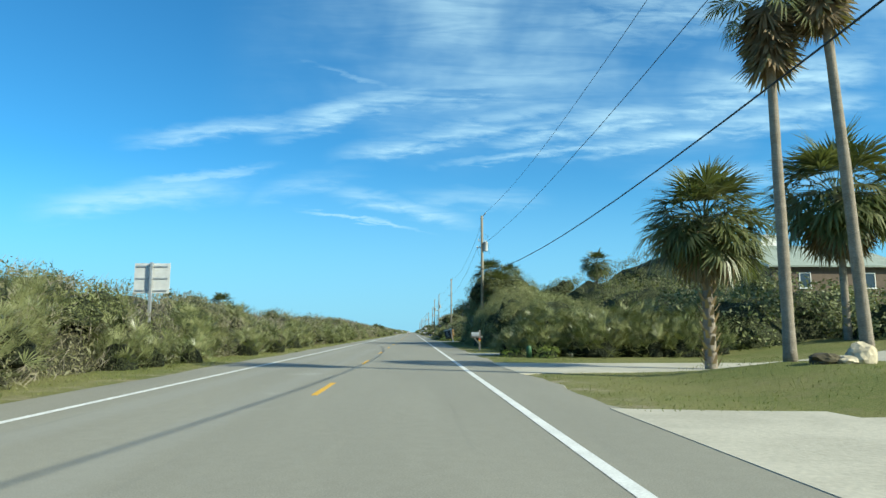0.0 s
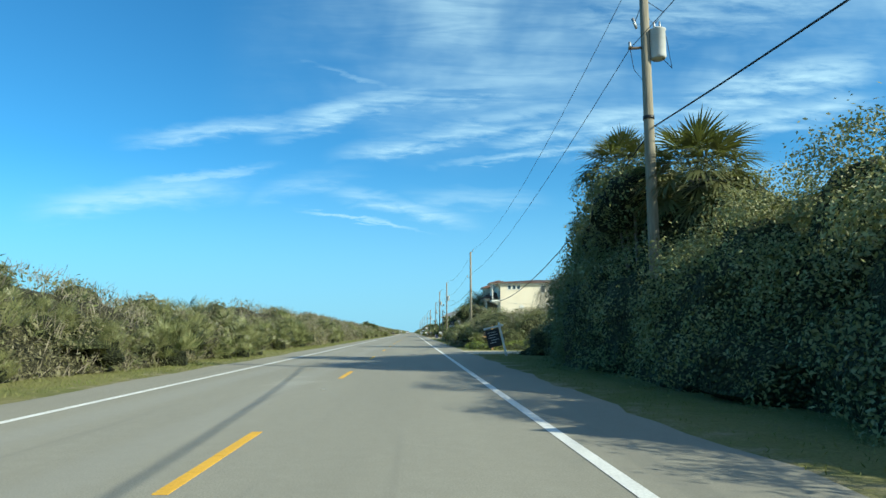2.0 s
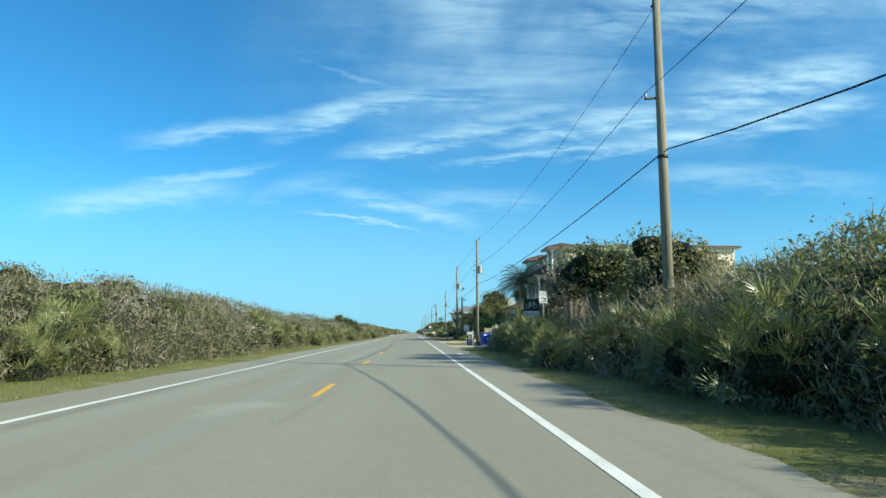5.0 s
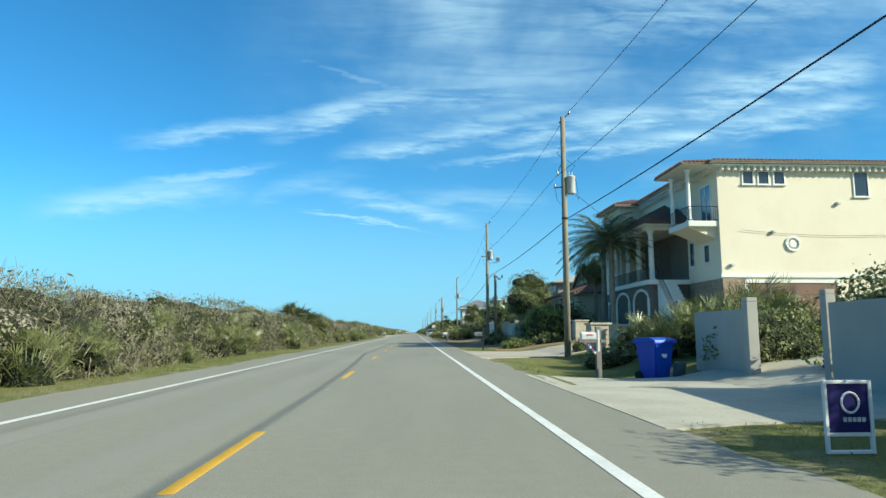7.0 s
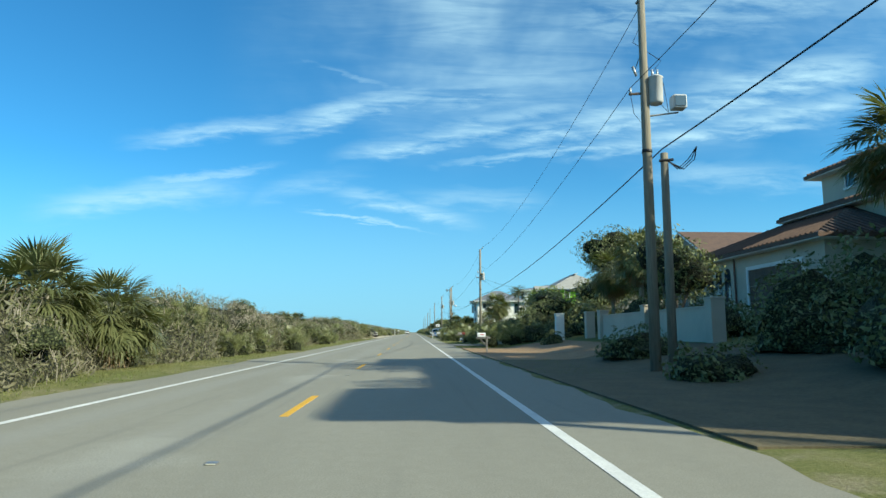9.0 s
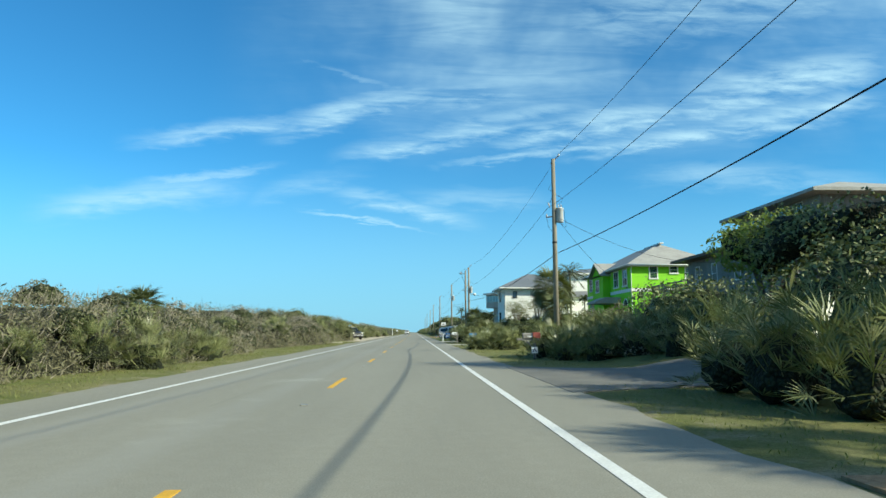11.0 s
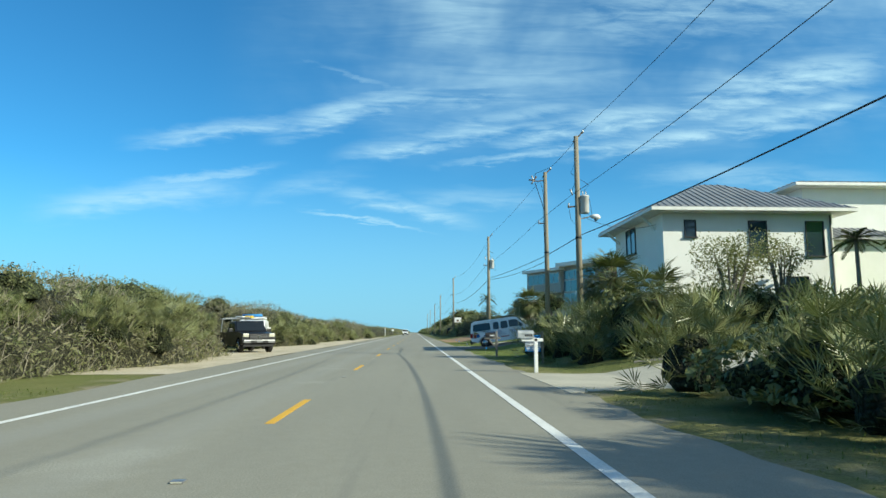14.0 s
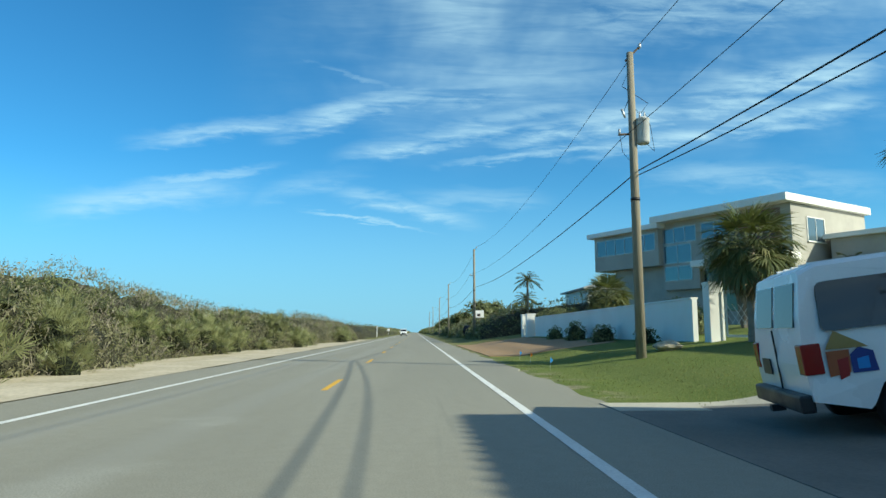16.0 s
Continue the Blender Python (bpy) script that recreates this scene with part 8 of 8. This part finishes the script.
def passenger_van(m):
    """Full-size white van; x forwards, wheels at x = 0 and 3.5."""
    o = thing("white_van", (0, 0, 0), "white full-size passenger van with blue lettering parked on the driveway", "van")
    o.matrix_basis = m
    half, sh, tuck = 1.0, 1.15, 0.13

    def soft(pts, r=0.09):
        """An outline with its corners rounded."""
        out = []
        for i, p in enumerate(pts):
            p, a, b = Vector(p), Vector(pts[i - 1]), Vector(pts[(i + 1) % len(pts)])
            u, w = p + (a - p).normalized() * r, p + (b - p).normalized() * r
            out += [u.lerp(p, k).lerp(p.lerp(w, k), k) for k in (0.0, 0.33, 0.67, 1.0)]
        return out
    prof = [(-1.05, 0.55), (-1.08, 0.95), (-1.02, 1.5), (-0.92, 2.0), (-0.72, 2.08), (2.3, 2.1), (2.66, 2.02), (3.35, 1.33), (4.25, 1.16), (4.42, 0.98), (4.42, 0.5), (4.2, 0.36), (3.98, 0.36)]
    prof += [(3.5 + 0.46 * math.cos(a), 0.36 + 0.46 * math.sin(a)) for a in (0.25, 0.8, 1.3, 1.85, 2.35, 2.9)] + [(3.0, 0.34), (0.5, 0.34)]
    prof += [(0.46 * math.cos(a), 0.36 + 0.46 * math.sin(a)) for a in (0.25, 0.8, 1.3, 1.85, 2.35, 2.9)] + [(-0.5, 0.42)]
    part("body", shell(prof, half, tuck, sh), CAR_WHITE, o)

    def yy(z):
        return half - tuck * max(0, z - sh)
    for s in (-1, 1):
        for name, a, b in (("rear_window", -0.86, 0.54), ("side_window", 0.72, 1.22), ("side_window", 1.32, 1.92), ):
            pts = [(a + 0.03, 1.30), (b, 1.30), (b, 1.86), (a + 0.08, 1.86)]
            bm = bmesh.new()
            v = [bm.verts.new((x, s * (yy(z) + 0.008), z)) for x, z in soft(pts)]
            bm.faces.new(v)
            r = bmesh.ops.extrude_face_region(bm, geom=list(bm.faces))
            bmesh.ops.translate(bm, verts=[e for e in r["geom"] if isinstance(e, bmesh.types.BMVert)], vec=(0, -s * 0.03, 0))
            part(name, bm, CAR_GLASS, o)
        bm = bmesh.new()
        pts = soft([(2.02, 1.34), (3.12, 1.34), (3.02, 1.48), (2.60, 1.88), (2.02, 1.88)], 0.05)
        v = [bm.verts.new((x, s * (yy(z) + 0.008), z)) for x, z in pts]
        bm.faces.new(v)
        r = bmesh.ops.extrude_face_region(bm, geom=list(bm.faces))
        bmesh.ops.translate(bm, verts=[e for e in r["geom"] if isinstance(e, bmesh.types.BMVert)], vec=(0, -s * 0.03, 0))
        part("door_window", bm, CAR_GLASS, o)
        for x in (0.66, 1.26, 1.97, 3.02):
            part("door_gap", box(x - 0.006, x + 0.006, s * 1.0 - 0.004, s * 1.0 + 0.004, 0.45, 1.15), BLACK, o)
        part("mirror", box(2.86, 3.02, s * 1.18 - 0.1, s * 1.18 + 0.1, 1.28, 1.55, 0.03), BLACK, o)
        part("door_handle", box(2.08, 2.22, s * 1.012 - 0.012, s * 1.012 + 0.012, 1.08, 1.12, 0.005), BLACK, o)
        for x in (0.0, 3.5):
            wheel(o, x, s * 0.86, 0.37, 0.24, None, s)
        part("tail_lamp", box(-1.09, -0.88, s * 0.91 - 0.1, s * 0.91 + 0.1, 0.84, 1.18, 0.015), TAIL_RED, o, "red tail lamp")
        # small writing as plain bars of its colours
        for a, b, z, h2, mt in ((0.52, 1.96, 0.63, 0.11, DEEP_RED), (2.15, 2.85, 1.06, 0.05, DEEP_BLUE), (2.15, 2.65, 0.96, 0.05, DEEP_BLUE), (2.2, 2.95, 0.85, 0.05, DEEP_BLUE), (-0.1, 0.6, 1.20, 0.05, CHARCOAL_INK)):
            k = int((b - a) / 0.13)
            bm = bmesh.new()
            for i in range(k):
                if i % 6 != 5:
                    box(a + (b - a) * i / k, a + (b - a) * (i + 0.75) / k, s * 1.003 - 0.004, s * 1.003 + 0.004, z, z + h2, bm=bm)
            part("lettering", bm, mt, o)
        # bright picture behind the lamp: a gable over two blocks
        for pts, mt in (([(-0.84, 0.80), (-0.62, 0.83), (-0.60, 1.08), (-0.84, 1.08)], RUST_INK), ([(-0.74, 0.76), (-0.64, 0.80), (-0.62, 1.00), (-0.74, 0.98)], DEEP_RED),
                        ([(-0.60, 0.82), (-0.34, 0.82), (-0.36, 1.04), (-0.50, 1.10), (-0.60, 1.02)], DEEP_BLUE), ([(-0.54, 0.86), (-0.42, 0.86), (-0.42, 0.99), (-0.54, 0.97)], SIGN_BLUE), ([(-0.84, 1.10), (-0.40, 1.09), (-0.50, 1.16), (-0.72, 1.30)], STRAW_INK)):
            lift = 0.006 if mt in (DEEP_RED, SIGN_BLUE) else 0.003
            part("decal", extruded(pts, "y", s * (1.0 + lift) - 0.002, s * (1.0 + lift) + 0.002), mt, o)
    lettering(o, "CLEANING &", 0.82, 1.045, 0.2, -1.002, DEEP_BLUE, "lettering")
    lettering(o, "RESTORATION LLC.", 0.88, 0.85, 0.2, -1.002, DEEP_BLUE, "lettering")
    for a, b in ((-0.78, -0.06), (0.06, 0.78)):
        part("rear_pane", shifted(box(-0.012, 0.012, a, b, -0.26, 0.26), pose(-0.995, 0, 1.63, 0, 11, 0)), CAR_GLASS, o)
    part("rear_bumper", box(-1.18, -1.02, -0.95, 0.95, 0.42, 0.62, 0.03), BLACK, o)
    part("tow_bar", box(-1.26, -1.1, -0.05, 0.05, 0.36, 0.44), BLACK, o)
    part("plate", box(-1.10, -1.085, 0.28, 0.62, 0.78, 0.98), SIGN_BLACK, o)
    part("rear_seam", box(-1.09, -1.07, -0.008, 0.008, 0.62, 1.35), BLACK, o)
    part("front_bumper", box(4.30, 4.55, -0.95, 0.95, 0.40, 0.62, 0.04), BLACK, o)
    part("grille", box(4.40, 4.45, -0.62, 0.62, 0.68, 0.98), BLACK, o)
    ws = bmesh.new()
    v = [ws.verts.new(p) for p in ((2.71, -0.80, 1.985), (2.71, 0.80, 1.985), (3.32, 0.90, 1.37), (3.32, -0.90, 1.37))]
    ws.faces.new(v)
    bmesh.ops.translate(ws, verts=ws.verts, vec=(0.015, 0, 0.018))
    r = bmesh.ops.extrude_face_region(ws, geom=list(ws.faces))
    bmesh.ops.translate(ws, verts=[e for e in r["geom"] if isinstance(e, bmesh.types.BMVert)], vec=(-0.03, 0, -0.03))
    part("windscreen", ws, CAR_GLASS, o)
    for k in range(5):
        part("roof_rib", box(-0.7, 2.1, -0.6 + 0.3 * k - 0.02, -0.6 + 0.3 * k + 0.02, 2.085, 2.11), CAR_WHITE, o)
    return o


passenger_van(Matrix.Translation((7.65, 359.3, 0.02)) @ pose(0, 0, 0, 0, 0, -14.2) @ pose(0, 0, 0, 0, -7.4, 0))


def pickup(m):
    """Dark pickup, nose along +x; wheels at x = 0 and 3.4."""
    o = thing("pickup_truck", (0, 0, 0), "near-black pickup truck with a ladder rack parked on the sand shoulder", "truck")
    o.matrix_basis = m
    arch = lambda c: [(c + 0.50 * math.cos(a), 0.42 + 0.50 * math.sin(a)) for a in (0.1, 0.6, 1.2, 1.9, 2.5, 3.0)]
    prof = [(-1.15, 0.5), (-1.18, 1.18), (1.0, 1.2), (1.08, 1.78), (1.25, 1.86), (2.1, 1.86), (2.75, 1.24), (3.95, 1.14), (4.12, 1.0), (4.15, 0.55), (4.0, 0.45)] + arch(3.4) + [(2.8, 0.4), (0.6, 0.4)] + arch(0.0) + [(-0.6, 0.5)]
    part("body", shell(prof, 1.0, 0.22, 1.15), CAR_DARK, o)
    for s in (-1, 1):
        for x in (0.0, 3.4):
            wheel(o, x, s * 0.87, 0.40, 0.28, None, s)
        for pts in ([(1.15, 1.26), (1.85, 1.26), (1.85, 1.76), (1.22, 1.76)], [(1.92, 1.26), (2.62, 1.26), (2.12, 1.76), (1.92, 1.76)]):
            bm = bmesh.new()
            v = [bm.verts.new((x, s * (1.0 - 0.22 * (z - 1.15) + 0.01), z)) for x, z in pts]
            bm.faces.new(v)
            part("side_window", bm, CAR_GLASS, o)
        part("headlamp", box(4.02, 4.16, s * 0.78 - 0.17, s * 0.78 + 0.17, 0.92, 1.12, 0.03), LAMP_CREAM, o, "clear headlamp")
        part("mirror", box(2.38, 2.52, s * 1.2 - 0.12, s * 1.2 + 0.12, 1.22, 1.42, 0.03), BLACK, o)
    ws = bmesh.new()
    v = [ws.verts.new(p) for p in ((2.13, -0.78, 1.85), (2.13, 0.78, 1.85), (2.74, 0.90, 1.27), (2.74, -0.90, 1.27))]
    ws.faces.new(v)
    bmesh.ops.translate(ws, verts=ws.verts, vec=(0.02, 0, 0.02))
    part("windscreen", ws, CAR_GLASS, o)
    part("grille", box(4.12, 4.19, -0.58, 0.58, 0.80, 1.08, 0.01), BLACK, o)
    for z in (0.86, 0.94, 1.02):
        part("grille_bar", box(4.192, 4.20, -0.56, 0.56, z - 0.008, z + 0.008), BUMPER_GREY, o)
    part("badge", shifted(tube([(4.19, 0, 0.95), (4.21, 0, 0.95)], 0.075, 14), Matrix.Identity(4)), CHROME, o)
    part("front_bumper", box(4.10, 4.28, -0.96, 0.96, 0.56, 0.76, 0.05), BUMPER_GREY, o)
    part("air_intake", box(4.22, 4.30, -0.52, 0.52, 0.57, 0.72, 0.02), BLACK, o)
    part("plate", box(4.285, 4.31, -0.17, 0.17, 0.60, 0.69), BUMPER_GREY, o)
    part("air_dam", box(3.98, 4.12, -0.9, 0.9, 0.36, 0.52), BLACK, o)
    for s in (-0.75, 0.75):
        part("rack_rail", tube([(-1.0, s, 2.02), (2.2, s, 2.02)], 0.03, 6), STEEL, o)
        for x in (-0.9, 1.2):
            part("rack_post", tube([(x, s * 1.1, 1.15), (x, s, 2.02)], 0.03, 6), STEEL, o)
    for x in (-0.9, 0.2, 1.2):
        part("rack_bar", tube([(x, -0.9, 2.05), (x, 0.9, 2.05)], 0.028, 6), STEEL, o)
    return o


P = Matrix.Translation((-9.5, 350.2, 0)) @ pose(0, 0, 0, 0, 0, -58)
pickup(P)
lad = thing("ladder", (-9.5, 349.8, 2.08), "aluminium ladder lying on the truck's rack", "ladder", turn=32)
for s in (-0.2, 0.2):
    part("rail", box(s - 0.025, s + 0.025, -1.9, 2.2, 0, 0.07), STEEL, lad)
for k in range(13):
    part("rung", tube([(-0.19, -1.75 + 0.3 * k, 0.035), (0.19, -1.75 + 0.3 * k, 0.035)], 0.015, 6), STEEL, lad)
lad2 = thing("tool_case", (-8.5, 349.0, 2.08), "yellow tool case on the truck's rack", "case")
part("case", box(-0.2, 0.2, -0.3, 0.3, 0.0, 0.14, 0.02), YELLOW, lad2)
lad3 = thing("white_pipe", (-9.2, 349.0, 2.08), "white plastic pipe on the truck's rack", "pipe")
part("pipe", tube([(-0.15, 0, 0.06), (0.45, 0, 0.06)], 0.06, 10), WHITE, lad3)


def cargo_van(m, label, name="cargo_van", door=True):
    o = thing(name, (0, 0, 0), label, "van")
    o.matrix_basis = m
    arch = lambda c: [(c + 0.44 * math.cos(a), 0.36 + 0.44 * math.sin(a)) for a in (0.2, 0.7, 1.2, 1.9, 2.4, 2.9)]
    prof = [(-1.1, 0.5), (-1.14, 1.0), (-1.05, 2.0), (-0.9, 2.08), (2.4, 2.1), (2.7, 2.02), (3.3, 1.38), (3.95, 1.15), (4.1, 1.0), (4.12, 0.5), (3.95, 0.4)] + arch(3.4) + [(2.9, 0.36), (0.5, 0.36)] + arch(0.0) + [(-0.5, 0.42)]
    part("body", shell(prof, 1.0, 0.12, 1.15), CAR_WHITE, o)
    for s in (-1, 1):
        for x in (0.0, 3.4):
            wheel(o, x, s * 0.87, 0.36, 0.24, None, s)
        bm = bmesh.new()
        v = [bm.verts.new((x, s * (1.0 - 0.12 * (z - 1.15) + 0.01), z)) for x, z in [(2.3, 1.32), (3.1, 1.32), (2.66, 1.86), (2.3, 1.86)]]
        bm.faces.new(v)
        part("door_window", bm, CAR_GLASS, o)
        part("mirror", box(2.95, 3.1, s * 1.2 - 0.12, s * 1.2 + 0.12, 1.25, 1.55, 0.03), WHITE, o)
        part("headlamp", box(4.0, 4.13, s * 0.78 - 0.14, s * 0.78 + 0.14, 0.82, 1.02, 0.02), GREY_PAINT, o)
    ws = bmesh.new()
    v = [ws.verts.new(p) for p in ((2.73, -0.80, 2.0), (2.73, 0.80, 2.0), (3.28, 0.9, 1.42), (3.28, -0.9, 1.42))]
    ws.faces.new(v)
    bmesh.ops.translate(ws, verts=ws.verts, vec=(0.02, 0, 0.02))
    part("windscreen", ws, CAR_GLASS, o)
    part("grille", box(4.09, 4.14, -0.6, 0.6, 0.68, 1.0), BLACK, o)
    if door:
        part("nose_cover", extruded([(3.34, 0.84), (4.13, 0.84), (4.13, 1.0), (3.97, 1.165), (3.31, 1.395)], "y", -0.985, 0.985), CAR_DARK, o, "black cover over the nose")
    part("front_bumper", box(4.0, 4.24, -0.97, 0.97, 0.42, 0.64, 0.04), BLACK, o)
    part("rear_bumper", box(-1.25, -1.05, -0.95, 0.95, 0.40, 0.58, 0.03), BLACK, o)
    for x in (-0.8, 0.6, 2.0):
        part("rack_bar", tube([(x, -0.8, 2.28), (x, 0.8, 2.28)], 0.025, 6), WHITE, o)
        for s in (-0.75, 0.75):
            part("rack_post", tube([(x, s, 2.05), (x, s, 2.38)], 0.02, 6), WHITE, o)
    for s in (-0.75, 0.75):
        part("rack_rail", tube([(-0.9, s, 2.25), (2.2, s, 2.25)], 0.02, 6), WHITE, o)
    if door:
        part("nose_front", box(4.115, 4.15, -0.98, 0.98, 0.42, 1.0, 0.01), CAR_DARK, o)
        for s in (-1, 1):
            part("fender_cover", box(3.28, 3.36, s * 0.995 - 0.015, s * 0.995 + 0.015, 0.86, 1.34), CAR_DARK, o)
    return o


cargo_van(Matrix.Translation((-10.35, 358.2, 0)) @ pose(0, 0, 0, 0, 0, -81), "white cargo van with black nose and roof rack on sand")
b = thing("blue_tarp_roll", (-9.95, 355.6, 2.3), "rolled blue tarpaulin on the van's roof rack", "tarpaulin")
part("roll", tube([(-0.7, 0, 0.1), (0.7, 0, 0.1)], 0.1, 10), SIGN_BLUE, b)
cargo_van(Matrix.Translation((-1.9, 560, 0)) @ pose(0, 0, 0, 0, 0, -90), "white van far along the road", "distant_van", False)


def dark_car(m):
    o = thing("dark_suv", (0, 0, 0), "dark sport utility car parked by the houses", "car")
    o.matrix_basis = m
    arch = lambda c: [(c + 0.42 * math.cos(a), 0.36 + 0.42 * math.sin(a)) for a in (0.2, 0.7, 1.2, 1.9, 2.4, 2.9)]
    prof = [(-0.9, 0.5), (-0.95, 1.0), (-0.75, 1.6), (-0.5, 1.72), (1.6, 1.74), (2.3, 1.12), (3.4, 1.0), (3.6, 0.8), (3.6, 0.45)] + arch(2.8) + [(2.3, 0.36), (0.5, 0.36)] + arch(0.0) + [(-0.5, 0.42)]
    part("body", shell(prof, 0.95, 0.2, 1.0), CAR_DARK, o)
    for s in (-1, 1):
        for x in (0.0, 2.8):
            wheel(o, x, s * 0.83, 0.36, 0.22, None, s)
        for pts in ([(-0.6, 1.1), (0.5, 1.1), (0.5, 1.6), (-0.5, 1.6)], [(0.6, 1.1), (2.1, 1.1), (1.6, 1.6), (0.6, 1.6)]):
            bm = bmesh.new()
            v = [bm.verts.new((x, s * (0.95 - 0.2 * (z - 1.0) + 0.01), z)) for x, z in pts]
            bm.faces.new(v)
            part("side_window", bm, CAR_GLASS, o)
    return o


dark_car(Matrix.Translation((22.3, 368, rise(22.3, 368))) @ pose(0, 0, 0, 0, 0, 2) @ Matrix.Scale(1.12, 4))
dark_car(Matrix.Translation((9.5, 440, rise(9.5, 440))) @ pose(0, 0, 0, 0, 0, 70))


# ---- grass along the verges ----
def blades_of(n, x0, x1, y0, y1, seed, tall=0.05):
    g = np.random.default_rng(seed)
    x = x0 + (x1 - x0) * g.random(n)
    y = y0 + (y1 - y0) * g.random(n)
    keep = value_noise(np.stack([x * 0.8, y * 0.8, np.zeros(n)], -1), seed) + g.normal(0, 0.15, n) > 0.32
    x, y = x[keep], y[keep]
    z = np.array([rise(a, b) for a, b in zip(x, y)]) - 0.012
    base = np.stack([x, y, z], -1)
    d = unit(np.stack([g.normal(0, 0.5, len(x)), g.normal(0, 0.5, len(x)), np.ones(len(x))], -1))
    ln = tall * g.uniform(0.5, 1.5, len(x))
    return kites(base, d, unit(g.normal(size=(len(x), 3))), ln, 0.006 + 0.05 * ln * g.random(len(x)), 0.2 * np.ones(len(x)))


LAWNS = [(5.35, 12, 9.8, 19.4), (5.35, 10, 25.4, 31.5), (5.4, 8.5, 37.5, 46), (5.3, 7.5, 46, 80), (5.3, 8, 86, 92), (5.4, 8.5, 155, 162.3), (5.4, 9.5, 171.6, 184.5), (5.4, 7.5, 194.5, 200), (5.4, 8, 216, 226), (5.4, 8, 247, 256.5), (5.4, 9, 264.5, 302.5), (5.4, 9, 307, 322),
         (5.3, 8, 328.6, 340), (5.4, 10, 340, 354.8), (5.4, 10, 362, 384), (5.3, 7.0, 92, 155)]
pile = []
for i, (x0, x1, y0, y1) in enumerate(LAWNS):
    pile.append(blades_of(int((x1 - x0) * (y1 - y0) * 42), x0, x1, y0, y1, 500 + i))
pile.append(blades_of(34000, -7.6, -5.25, -4, 322, 530, 0.07))
g = thing("verge_grass", (0, 0, 0), "short rough green and straw grass along the road verge", "grass", kind="stuff")
part("blades", quads("blades", np.concatenate(pile)), GRASS, g)
